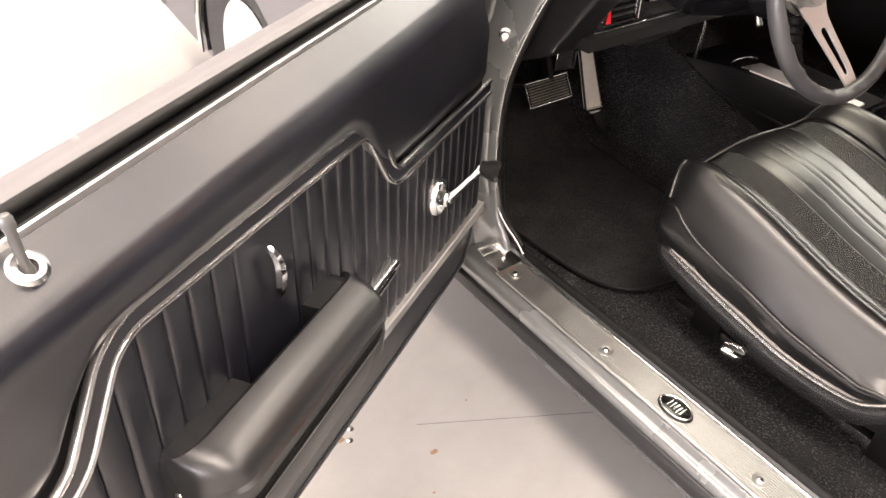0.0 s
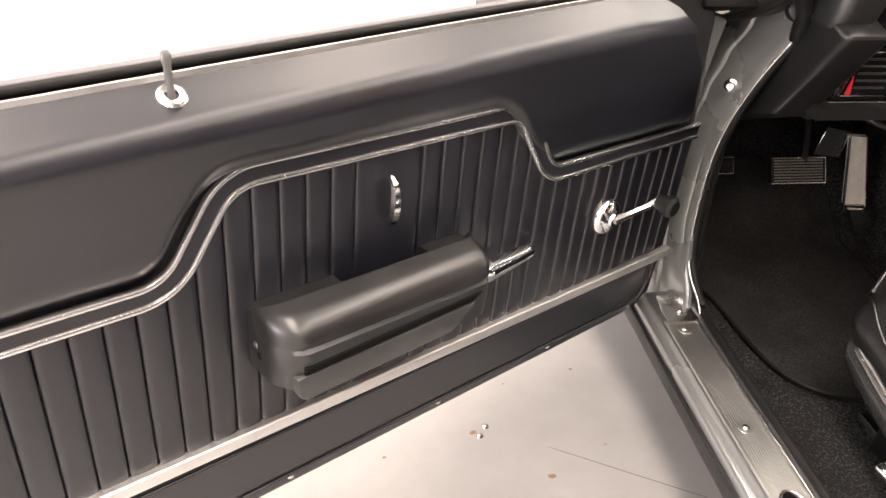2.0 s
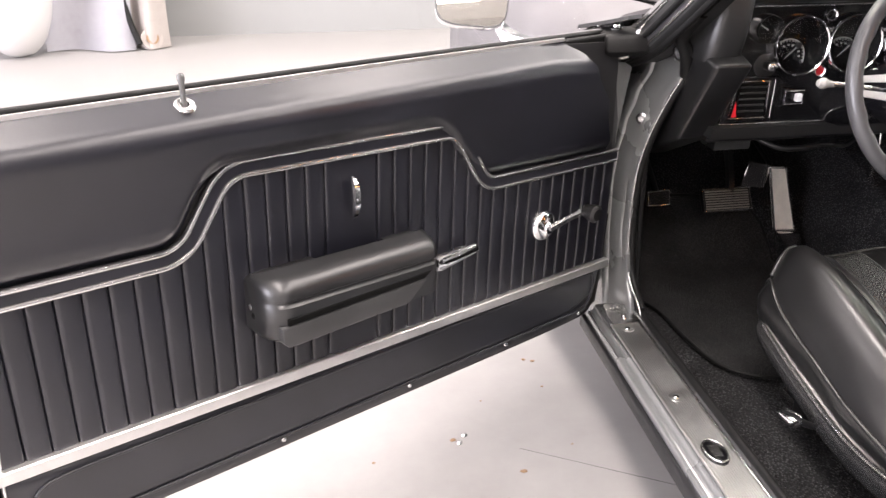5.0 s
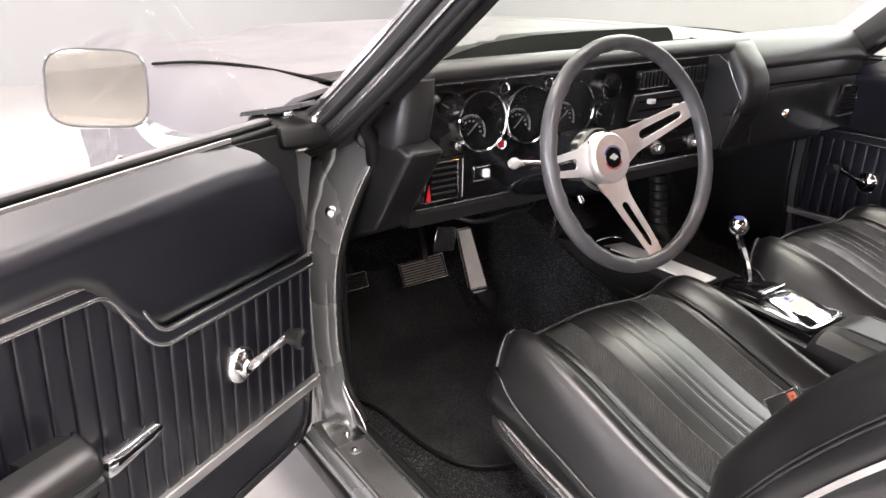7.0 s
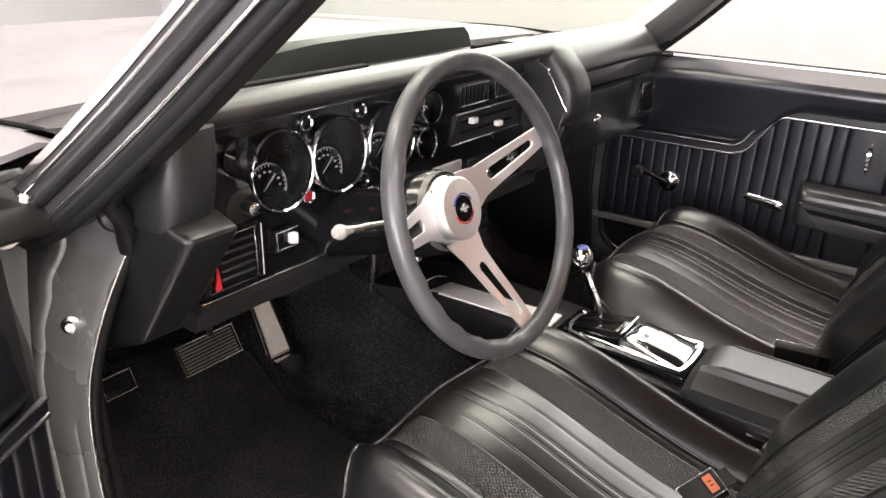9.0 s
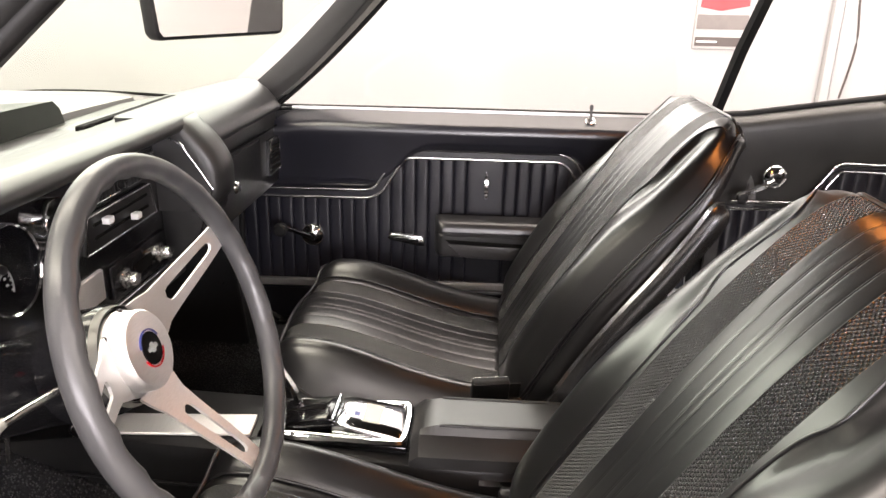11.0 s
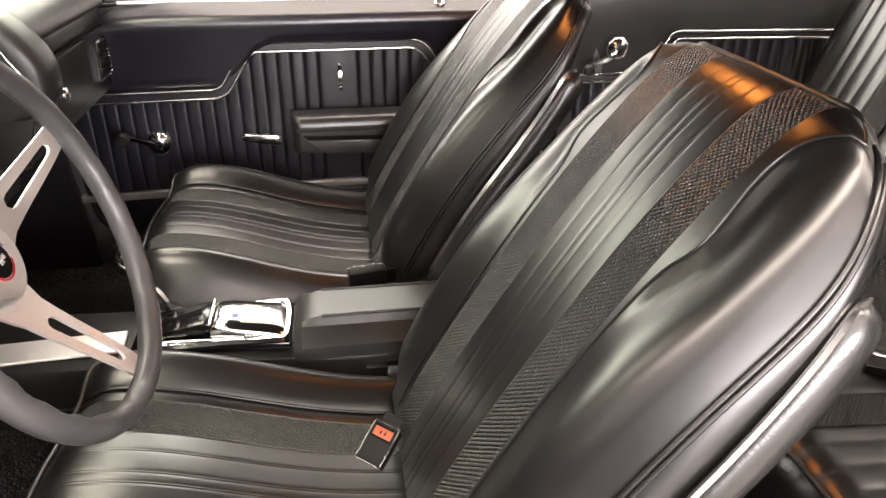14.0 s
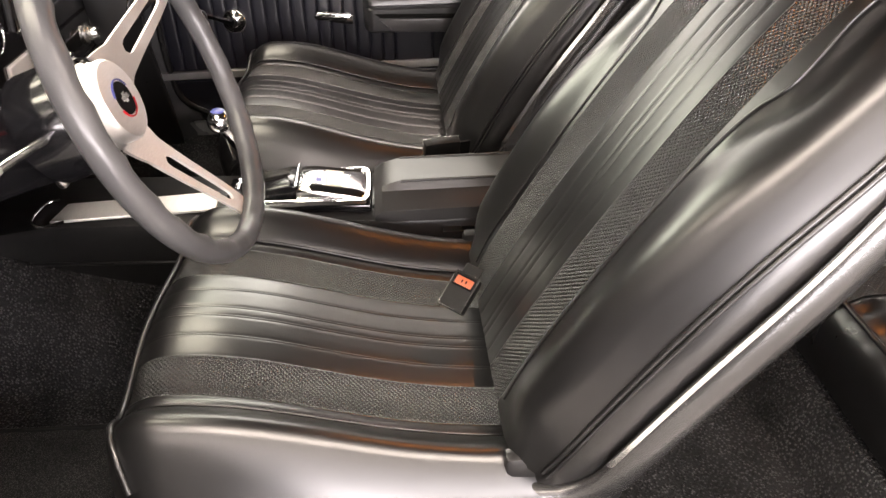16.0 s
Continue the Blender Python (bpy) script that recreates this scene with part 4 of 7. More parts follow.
        put("moulding", sweep(B(), ln, [(-0.0036, -0.003), (0.0036, -0.003), (0.0034, 0.0005), (0.0022, 0.0026), (0.0007, 0.0032), (-0.0007, 0.0032), (-0.0022, 0.0026), (-0.0034, 0.0005)], up=(0, 1, 0)), DULL_CHROME, lab="bright chrome moulding")
    ln = [(p[0], 0.004, p[1]) for p in inset(TRIM[::-1], 0.010)]
    put("moulding_band", sweep(B(), ln, [(-0.0085, -0.004), (0.0085, -0.004), (0.006, 0.0035), (-0.006, 0.0035)], up=(0, 1, 0)), VINYL_DOOR)
    ln = [(lerp(0.035, 1.175, k / 30), 0.007, lerp(0.402, 0.4165, k / 30)) for k in range(31)]
    put("lower_moulding", sweep(B(), ln, [(-0.0095, -0.008), (0.0095, -0.008), (0.0090, 0.002), (0.0075, 0.0036), (0.0, 0.0042), (-0.0075, 0.0036), (-0.0090, 0.002)], up=(0, 1, 0)), SATIN, lab="wide bright lower moulding")
    # lower kick pad
    bm = B()

    def kick(i, j):
        a = lerp(0.045, 1.172, i / 60)
        e = min(i, 60 - i) / 60 * 1.12
        bot = 0.282 + 0.03 * (1 - step(0.0, 0.09, e))
        h = lerp(bot, 0.400, j / 16)
        w = j / 16
        n = -0.014 + 0.010 * w
        rim = min(e, (h - bot) * 1.0, (0.40 - h) + 0.012)
        n += 0.005 * step(0.014, 0.022, rim) - 0.002 * (1 - step(0.0, 0.004, abs(rim - 0.012)))
        return Vector((min(a, rear_edge(h) - 0.004), n, h))

    surface(bm, kick, 61, 17)
    thicken(bm, (0, -0.010, 0))
    put("kick_pad", bm, VINYL_DOOR, lab="black padded lower door panel", angle=60)
    rim = [(lerp(0.10, 1.09, k / 12), -0.0075, 0.299) for k in range(13)]
    rim += [(1.128, -0.0065, 0.308), (1.143, -0.0035, 0.345), (1.132, -0.0005, 0.378)]
    rim += [(lerp(1.09, 0.10, k / 12), 0.0005, 0.387) for k in range(13)]
    rim += [(0.068, -0.0005, 0.378), (0.060, -0.0035, 0.345), (0.070, -0.0065, 0.308)]
    put("pad_piping", sweep(B(), smooth_path(rim, 3, True), 0.0028, True), VINYL_DOOR)
    put("weather_strip", sweep(B(), smooth_path([(rear_edge(h) + 0.008, -0.012, h) for h in [lerp(0.30, 0.80, k / 10) for k in range(11)]], 2), 0.008), RUBBER, lab="black rubber weather strip")
    for a in (1.09, 0.795, 0.545, 0.305, 0.085):
        put("screw", lathe(B(), disc_head(0.0048, 0.004), 14, axis_to((a, -0.014, 0.288), (0, 1, 0))), DULL_CHROME)
    put("panel_edge", sweep(B(), smooth_path([(rear_edge(h) - 0.006, 0.004, h) for h in [lerp(0.33, 0.79, k / 10) for k in range(11)]], 2), 0.0016), SATIN, lab="pale rear edge of the trim panel")
    # belt: bright edge, felt and glass run
    put("belt_edge", rise(sweep(B(), [(0.205, -0.0095, 0.842), (0.6, -0.0095, 0.8435), (1.12, -0.0095, 0.8435)], [(-0.0016, -0.003), (0.0016, -0.003), (0.0016, 0.003), (-0.0016, 0.003)])), SATIN, lab="thin bright belt edge")
    felt = put("belt_felt", rise(surface_box(0.05, 1.135, -0.044, -0.0115, 0.79, 0.836)), DARK, lab="black glass-run felt")
    for n, h in ((-0.0165, 0.8385), (-0.0390, 0.8425)):
        put("rubber_lip", rise(sweep(B(), [(0.06, n, h - 0.003), (0.6, n, h), (1.135, n, h)], 0.0052)), RUBBER, felt, "black rubber lip")
    bm = B()

    def pane(i, j):
        w = j / 10
        h = lerp(0.80, 1.19, w)
        front = lerp(0.10, 0.46, max(0, (h - 0.86) / 0.33)) if h > 0.86 else 0.10
        rear = lerp(1.12, 1.05, w)
        return Vector((lerp(front, rear, i / 12), -0.030 + 0.13 * max(0, h - 0.85) ** 1.1, h))

    surface(bm, pane, 13, 11)
    thicken(bm, (0, -0.005, 0))
    rise(bm)
    ob = put("window_glass", bm, GLASS, lab="clear raised door glass")
    ob.visible_shadow = False
    # lock button
    gro = put("lock_grommet", rise(lathe(B(), [(0.006, 0.0), (0.006, 0.003), (0.010, 0.0038), (0.0128, 0.0015), (0.0128, -0.002)], 24, axis_to((0.906, 0.006, 0.8315), (0, 0.55, 0.83))), 0.5), DULL_CHROME, lab="bright lock grommet")
    put("lock_button", rise(lathe(B(), [(0, 0.038), (0.003, 0.0375), (0.0044, 0.035), (0.0046, 0.030), (0.0034, 0.026), (0.0034, 0.01), (0.005, -0.01), (0, -0.01)], 14, axis_to((0.906, 0.005, 0.831), (0, -0.10, 0.99))), 0.5), LOCK_GREY, gro, "smoky grey lock button")
    # armrest: body with a scooped top, slot and lower fin
    arm = put("armrest", armrest_mesh(), ARM_GREY, lab="black moulded armrest with a pull scoop", angle=34)
    put("slot", prism(B(), [(0.578, 0.556), (0.824, 0.549), (0.824, 0.539), (0.592, 0.546)], "xz", 0.058, 0.0796, 0.001, 1), DARK, arm)
    put("fin", prism(B(), [(0.586, 0.545), (0.834, 0.538), (0.832, 0.514), (0.824, 0.506), (0.622, 0.513)], "xz", 0.03, 0.0805, 0.003, 2), FIN_GREY, arm, "paler lower fin")
    put("screw", lathe(B(), disc_head(0.006, 0.004), 14, axis_to((0.845, 0.018, 0.550), (1, 0.35, 0))), DULL_CHROME, arm)
    put("screw", lathe(B(), disc_head(0.006, 0.004), 14, axis_to((0.845, 0.026, 0.540), (1, 0.35, 0))), DARK, arm)
    # release handle ahead of the armrest
    bm = B()
    prism(bm, [(0.436, 0.543), (0.445, 0.552), (0.515, 0.547), (0.527, 0.541), (0.527, 0.522), (0.515, 0.521), (0.445, 0.534), (0.437, 0.537)], "xz", 0.018, 0.034, 0.003, 2)
    han = put("release_handle", bm, CHROME, lab="chrome release handle")
    bm = prism(B(), [(0.455, 0.541), (0.512, 0.537), (0.512, 0.532), (0.455, 0.538)], "xz", 0.0335, 0.0348)
    put("handle_groove", bm, DARK, han)
    # pull handle plate
    bm = B()
    bm2 = smooth_path([(0.672, 0.006, 0.702), (0.672, 0.016, 0.690), (0.672, 0.018, 0.668), (0.672, 0.014, 0.648), (0.672, 0.004, 0.636)], 5)
    sweep(bm, bm2, [(-0.005, -0.002), (0.005, -0.002), (0.0035, 0.003), (-0.0035, 0.003)], up=(0, 1, 0), scale=lambda t: 0.45 + 0.75 * math.sin(math.pi * t))
    put("pull_strap", bm, CHROME, lab="narrow chrome pull plate")
    # window crank
    bm = lathe(B(), [(0, 0.022), (0.010, 0.021), (0.012, 0.017), (0.024, 0.012), (0.029, 0.007), (0.030, 0.002), (0.030, 0), (0, 0)], 28, axis_to((0.244, 0.0, 0.530), (0, 1, 0)))
    crank = put("window_crank", bm, CHROME, lab="chrome window crank with a black knob")
    bm = sweep(B(), smooth_path([(0.244, 0.020, 0.530), (0.228, 0.028, 0.538), (0.212, 0.036, 0.547), (0.196, 0.044, 0.555), (0.184, 0.048, 0.560)], 5), [(-0.0065, -0.003), (0.0065, -0.003), (0.0045, 0.0045), (-0.0045, 0.0045)], up=(0, 1, 0), scale=lambda t: 1.15 - 0.4 * math.sin(math.pi * t))
    put("crank_arm", bm, CHROME, crank)
    bm = lathe(B(), [(0, 0.032), (0.012, 0.031), (0.017, 0.026), (0.016, 0.016), (0.012, 0.006), (0.012, 0), (0, 0)], 22, axis_to((0.182, 0.048, 0.561), (0, 1, 0)))
    put("knob", bm, PLASTIC, crank, "black crank knob")
    return door


def armrest_mesh():
    """A loft along the door: each cross-section runs from the panel over the top, down the face and back."""
    bm = B()
    TS = sorted([0.5 - 0.5 * math.cos(math.pi * i / 44) for i in range(45)] + [0.228, 0.231, 0.236, 0.240, 0.636, 0.640, 0.645, 0.649])

    def sec(i, j):
        t = TS[i]
        a = lerp(0.552, 0.848, t)
        near, far = 0.296 * t / 0.022, 0.296 * (1 - t) / 0.034
        e = min(1.0, near, far)
        taper = math.sqrt(max(0.0, 1 - (1 - e) ** 2))
        out = 0.40 + 0.60 * taper
        top = 0.605 - 0.008 * (1 - taper)
        bot = 0.510 + 0.010 * (1 - taper)
        # the pull pocket: a square cut behind the grip bar
        k = 0.078 if 0.230 < t < 0.642 else 0.0
        ring = [(-0.004, top - 0.012 - k), (0.024, top - 0.010 - k), (0.0265, top - 0.008 - k), (0.028, top - 0.004), (0.033, top - 0.0005), (0.050, top - 0.004), (0.064, top - 0.008), (0.072, top - 0.014), (0.0765, top - 0.023), (0.0775, top - 0.031), (0.0760, 0.5725), (0.0735, 0.5710), (0.0735, 0.5675), (0.0775, 0.5640), (0.0782, 0.545), (0.0750, bot + 0.004), (0.060, bot - 0.003), (-0.004, bot - 0.004)]
        n, h = ring[j]
        return Vector((a, n * out if n > 0 else n, min(h, top)))

    V = surface(bm, sec, len(TS), 18)
    for r in (V[0], V[-1]):
        bm.faces.new(r)
    bm.faces.new([v[0] for v in V])
    return bm


DA = Vector((-0.846 * 0.9984, -0.532 * 0.9984, 0.056))
DN = Vector((0.532, -0.846, 0.0))
DH = Vector((0.846 * 0.056, 0.532 * 0.056, 0.9984))
DO = Vector((-0.846, -0.532, 0)) * 0.80 + DN * -0.272 + Vector((0, 0, 0.006))
M_DRIVER = Matrix(((DA.x, DN.x, DH.x, DO.x), (DA.y, DN.y, DH.y, DO.y), (DA.z, DN.z, DH.z, DO.z), (0, 0, 0, 1)))
build_door(M_DRIVER, "driver_door", "open black vinyl-trimmed car door with chrome mouldings")
K = 1.045
M_PASS = Matrix(((0, -K, 0, 0.762), (-K, 0, 0, -0.093), (0, 0, 1.05, -0.002), (0, 0, 0, 1)))
build_door(M_PASS, "passenger_door", "closed black vinyl-trimmed car door with chrome mouldings", 0.0, 0.55)

# ---- dashboard ----
dash = thing("dashboard", "black padded dashboard with round chrome-ringed gauges", "dashboard", (0, -0.1, 0.65))
# padded top: from the glass to the brow, wider step on the passenger side


PAD_L = [(0.06, 0.900), (-0.04, 0.916), (-0.14, 0.940), (-0.20, 0.954), (-0.24, 0.963), (-0.268, 0.966), (-0.284, 0.961), (-0.292, 0.951), (-0.2925, 0.942), (-0.287, 0.936), (-0.275, 0.932), (-0.262, 0.931), (-0.10, 0.931)]
PAD_R = [(0.06, 0.900), (-0.04, 0.920), (-0.14, 0.945), (-0.20, 0.960), (-0.235, 0.966), (-0.262, 0.962), (-0.285, 0.945), (-0.305, 0.922), (-0.312, 0.905), (-0.308, 0.896), (-0.295, 0.891), (-0.262, 0.888), (-0.10, 0.888)]


def pad_section(x):
    """Points (y, z) from the windscreen edge round the brow to its underside."""
    p = step(0.208, 0.230, x)
    fall = step(0.62, 0.76, x) + step(-0.62, -0.73, x)
    out = []
    for (y0, z0), (y1, z1) in zip(PAD_L, PAD_R):
        y, z = lerp(y0, y1, p), lerp(z0, z1, p)
        out.append((y + 0.028 * fall, z - 0.016 * fall))
    return out


bm = B()
XD = sorted([lerp(-0.715, 0.755, k / 80) for k in range(81)] + [0.200 + 0.003 * k for k in range(1, 12)])
NXD = len(XD) - 1
V = surface(bm, lambda i, j: Vector((XD[i], *pad_section(XD[i])[j])), NXD + 1, 13)
for r in (V[0], V[-1]):
    bm.faces.new(r)
part("top_pad", bm, VINYL_PAD, dash, "black padded dashboard top", angle=50)
# slots along the windscreen
for x0, x1 in ((-0.55, -0.20), (0.12, 0.50)):
    part("demister_slot", box(B(), x0, x1, -0.135, -0.118, 0.930, 0.9435, 0.002, 1), DARK, dash)
# ends of the brow that drop beside the gauges: full, rounded cheeks
for xs, xe, nm in ((-0.705, -0.634, "left"), (0.135, 0.226, "right")):
    bm = B()
    w = xe - xs
    zb = 0.838 if nm == "left" else 0.800

    def drop(i, j, xs=xs, w=w, nm=nm, zb=zb):
        t = i / 18
        z = lerp(0.945 if nm == "left" else 0.957, zb, t)
        if nm == "left":
            y_front = -0.300 - 0.010 * math.sin(math.pi * min(1.0, 0.15 + 0.85 * t)) ** 0.7
        else:
            y_front = -0.290 - 0.060 * math.sin(math.pi / 2 * min(1.0, t / 0.6)) + 0.03 * max(0.0, (t - 0.75) / 0.25) ** 2
        a = math.pi * (j - 1) / 10
        sl = 0.0 if nm == "right" else -0.012 * t
        if j == 0 or j == 12:
            return Vector((xs + (0 if j == 0 else w) + sl, -0.18, z))
        fat = 0.5 - 0.5 * math.copysign(abs(math.cos(a)) ** 0.6, math.cos(a))
        return Vector((xs + w * fat + sl, y_front + 0.034 * (1 - math.sin(a) ** 0.6), z))

    V = surface(bm, drop, 19, 13)
    bm.faces.new(V[-1])
    bm.faces.new(V[0])
    part("brow_end", bm, VINYL_PAD, dash, angle=60)
# gauge panel
outline = [(-0.640, 0.706), (-0.610, 0.930), (0.142, 0.930), (0.172, 0.905), (0.205, 0.808), (0.182, 0.700)]
bm = prism(B(), outline, "xz", -0.238, -0.20, 0.002, 1)
panel = part("gauge_panel", bm, GLOSS_BLACK, dash, "gloss black gauge panel with a bright edge")
path = [(x, -0.2405, z) for x, z in outline]
part("panel_edge", sweep(B(), [(-0.612, -0.2525, 0.9265), (0.146, -0.2525, 0.9265)], 0.0024), CHROME, panel)
part("panel_edge", sweep(B(), [(0.134, -0.262, 0.930), (0.1335, -0.292, 0.914), (0.1335, -0.334, 0.842), (0.1435, -0.292, 0.722), (0.150, -0.246, 0.702)], 0.0024), CHROME, panel)
part("panel_wing", prism(B(), [(-0.236, 0.702), (-0.290, 0.720), (-0.330, 0.800), (-0.332, 0.826), (-0.236, 0.826)], "yz", 0.144, 0.222, 0.006, 2), PLASTIC, dash, "black lower wing beside the gauges")
part("panel_edge", sweep(B(), [(0.150, -0.2405, 0.700), path[0]], 0.0026), CHROME, panel)
# lower roll under the panel
bm = sweep(B(), [(-0.66, -0.242, 0.695), (-0.3, -0.242, 0.693), (0.18, -0.242, 0.688)], [(-0.03, -0.014), (0.012, -0.014), (0.014, 0.008), (-0.03, 0.010)])
part("lower_roll", bm, VINYL_PAD, dash)


def gauge(x, z, r, kind):
    """A round dial, its glass and ring standing a little proud of the panel."""
    m = axis_to((x, -0.2515, z), (0, -1, 0.05))
    bowl = part("gauge", lathe(B(), [(r * 0.97, 0.003), (r * 0.93, -0.003), (r * 0.90, -0.0115), (0, -0.0120)], 40, m), GLOSS_BLACK, panel, "round black gauge with a chrome ring")
    part("ring", lathe(B(), [(r * 0.965, 0.0), (r * 0.965, 0.003), (r * 1.0, 0.005), (r * 1.035, 0.003), (r * 1.045, -0.002), (r * 1.06, -0.0150)], 40, m), CHROME, bowl)
    if kind == "big":
        # printed scale: an arc low on the dial with ticks and figures' bars
        cx, cy, ra = -0.34 * r, -0.40 * r, 0.62 * r
        bm = B()
        for k in range(13):
            a = radians(125 - 11.5 * k)
            d, n = Vector((math.cos(a), math.sin(a), 0)), Vector((-math.sin(a), math.cos(a), 0))
            for r0, r1, ww in ((0.86, 1.0, 0.0007 if k % 2 else 0.0011),):
                q = [d * ra * r0 - n * ww, d * ra * r1 - n * ww, d * ra * r1 + n * ww, d * ra * r0 + n * ww]
                bm.faces.new([bm.verts.new(m @ (p + Vector((cx, cy, -0.0112)))) for p in q])
        for k in range(6):
            a = radians(118 - 23 * k)
            c, s = cx + math.cos(a) * ra * 0.68, cy + math.sin(a) * ra * 0.68
            q = [(c - 0.0022, s - 0.0016), (c + 0.0022, s - 0.0016), (c + 0.0022, s + 0.0016), (c - 0.0022, s + 0.0016)]
            bm.faces.new([bm.verts.new(m @ Vector((p[0], p[1], -0.0112))) for p in q])
        part("dial_marks", bm, DIAL_MARK, bowl)
        bm = sweep(B(), [m @ Vector((cx + ra * math.cos(radians(b)), cy + ra * math.sin(radians(b)), -0.0116)) for b in range(128, -20, -7)], 0.0011)
        part("dial_arc", bm, DIAL_MARK, bowl)
        part("hub_cap", lathe(B(), [(0, -0.006), (r * 0.10, -0.007), (r * 0.12, -0.0115), (0, -0.0115)], 16, m), PLASTIC, bowl)
    bm = B()
    a = radians({"big": 222, "small": 150}.get(kind, 150))
    d, n = Vector((math.cos(a), math.sin(a), 0)), Vector((-math.sin(a), math.cos(a), 0))
    q = [d * r * -0.1 - n * 0.0016, d * r * 0.66 - n * 0.0006, d * r * 0.66 + n * 0.0006, d * r * -0.1 + n * 0.0016]
    bm.faces.new([bm.verts.new(m @ (p + Vector((0, 0, -0.0090)))) for p in q])
    part("needle", bm, DIAL_MARK, bowl)
    ob = part("lens", lathe(B(), [(0, 0.0035), (r * 0.5, 0.003), (r * 0.95, 0.0005), (r * 0.95, -0.001), (0, 0.001)], 40, m), LENS, bowl)
    ob.visible_shadow = False


for gx in (-0.505, -0.398, -0.284):
    gauge(gx, 0.853, 0.053, "big")
for gx, gz in ((-0.574, 0.884), (-0.184, 0.886), (-0.196, 0.830)):
    gauge(gx, gz, 0.025, "small")
for gx, gz, mt, nm in ((-0.450, 0.905, GLOSS_BLACK, "dark"), (-0.341, 0.905, GLOSS_BLACK, "dark"), (-0.452, 0.803, RED_MARK, "red"), (-0.338, 0.800, GLOSS_BLACK, "dark")):
    m = axis_to((gx, -0.239, gz), (0, -1, 0.05))
    lamp = part("warning_lamp", lathe(B(), [(0, 0.004), (0.006, 0.003), (0.008, 0.0), (0, 0)], 18, m), mt, panel, nm + " round warning lamp")
    part("bezel", lathe(B(), [(0.008, 0.0), (0.008, 0.004), (0.010, 0.006), (0.012, 0.003), (0.012, 0)], 22, m), CHROME, lamp)
# headlamp switch and its ring
m = axis_to((-0.563, -0.238, 0.817), (0, -1, 0.05))
sw = part("headlamp_switch", lathe(B(), [(0, 0.024), (0.007, 0.024), (0.009, 0.021), (0.008, 0.004), (0.014, 0.002), (0.022, 0.001), (0.024, 0), (0, 0)], 26, m), PLASTIC, panel, "black pull switch with a bright cap")
part("cap", lathe(B(), [(0, 0.0265), (0.005, 0.0262), (0.008, 0.0245), (0.0085, 0.022), (0, 0.022)], 20, m), CHROME, sw)
# left air outlet: frame, louvres
vent = part("air_outlet", prism(B(), [(-0.636, 0.712), (-0.622, 0.796), (-0.532, 0.796), (-0.532, 0.712)], "xz", -0.243, -0.236, 0.0015, 1), GLOSS_BLACK, panel, "black louvred air outlet")
bm = B()
sweep(bm, [(-0.628, -0.246, 0.719), (-0.616, -0.246, 0.789), (-0.552, -0.246, 0.789), (-0.552, -0.246, 0.719)], 0.0018, True)
sweep(bm, [(-0.541, -0.245, 0.790), (-0.541, -0.245, 0.717)], 0.0014)
part("bright_frame", bm, CHROME, vent)
part("outlet_throat", box(B(), -0.612, -0.556, -0.2465, -0.2432, 0.724, 0.785), DARK, vent)
for k in range(5):
    z = 0.731 + k * 0.0115
    bm = box(B(), -0.610, -0.558, -0.250, -0.2455, z, z + 0.003, 0.001, 1)
    part("louvre", bm, PLASTIC, vent)
bm = prism(B(), [(-0.622, 0.722), (-0.617, 0.752), (-0.613, 0.722)], "xz", -0.250, -0.2472)
part("red_tag", bm, RED_MARK, vent, "red and white tag in the outlet")
# wiper switch
m0 = box(B(), -0.521, -0.476, -0.246, -0.236, 0.738, 0.772, 0.003)
wip = part("wiper_switch", m0, GLOSS_BLACK, panel, "square switch with a bright frame")
bm = sweep(B(), [(-0.517, -0.2475, 0.742), (-0.517, -0.2475, 0.768), (-0.480, -0.2475, 0.768), (-0.480, -0.2475, 0.742)], 0.0014, True)
part("bright_frame", bm, CHROME, wip)
part("lever", box(B(), -0.498, -0.486, -0.256, -0.246, 0.748, 0.763, 0.002), WHITE_MARK, wip)
# heater controls: plate, slots, levers
heat = part("heater_control", prism(B(), [(-0.112, 0.806), (-0.100, 0.858), (0.098, 0.858), (0.112, 0.806)], "xz", -0.243, -0.236, 0.0015, 1), PLASTIC, panel, "heater control plate with two sliding levers")
part("bright_frame", sweep(B(), [(-0.112, -0.2445, 0.806), (-0.100, -0.2445, 0.858), (0.098, -0.2445, 0.858), (0.112, -0.2445, 0.806)], 0.0015, True), CHROME, heat)
for z, x in ((0.843, -0.055), (0.824, 0.03)):
    part("slot", box(B(), -0.085, 0.085, -0.2445, -0.2428, z - 0.002, z + 0.002), DARK, heat)
    part("lever", box(B(), x - 0.008, x + 0.008, -0.256, -0.244, z - 0.005, z + 0.005, 0.0015), WHITE_MARK, heat)
# centre outlets above
for x0, x1 in ((-0.092, 0.002), (0.018, 0.128)):
    out = part("air_outlet", box(B(), x0, x1, -0.243, -0.236, 0.868, 0.908, 0.002), GLOSS_BLACK, panel, "black louvred air outlet")
    part("bright_frame", sweep(B(), [(x0 + 0.003, -0.2445, 0.871), (x0 + 0.003, -0.2445, 0.905), (x1 - 0.003, -0.2445, 0.905), (x1 - 0.003, -0.2445, 0.871)], 0.0012, True), DULL_CHROME, out)
    n = int((x1 - x0) / 0.012)
    for k in range(1, n):
        xx = x0 + k * 0.012
        part("louvre", box(B(), xx - 0.001, xx + 0.001, -0.2475, -0.2428, 0.873, 0.903), PLASTIC, out)
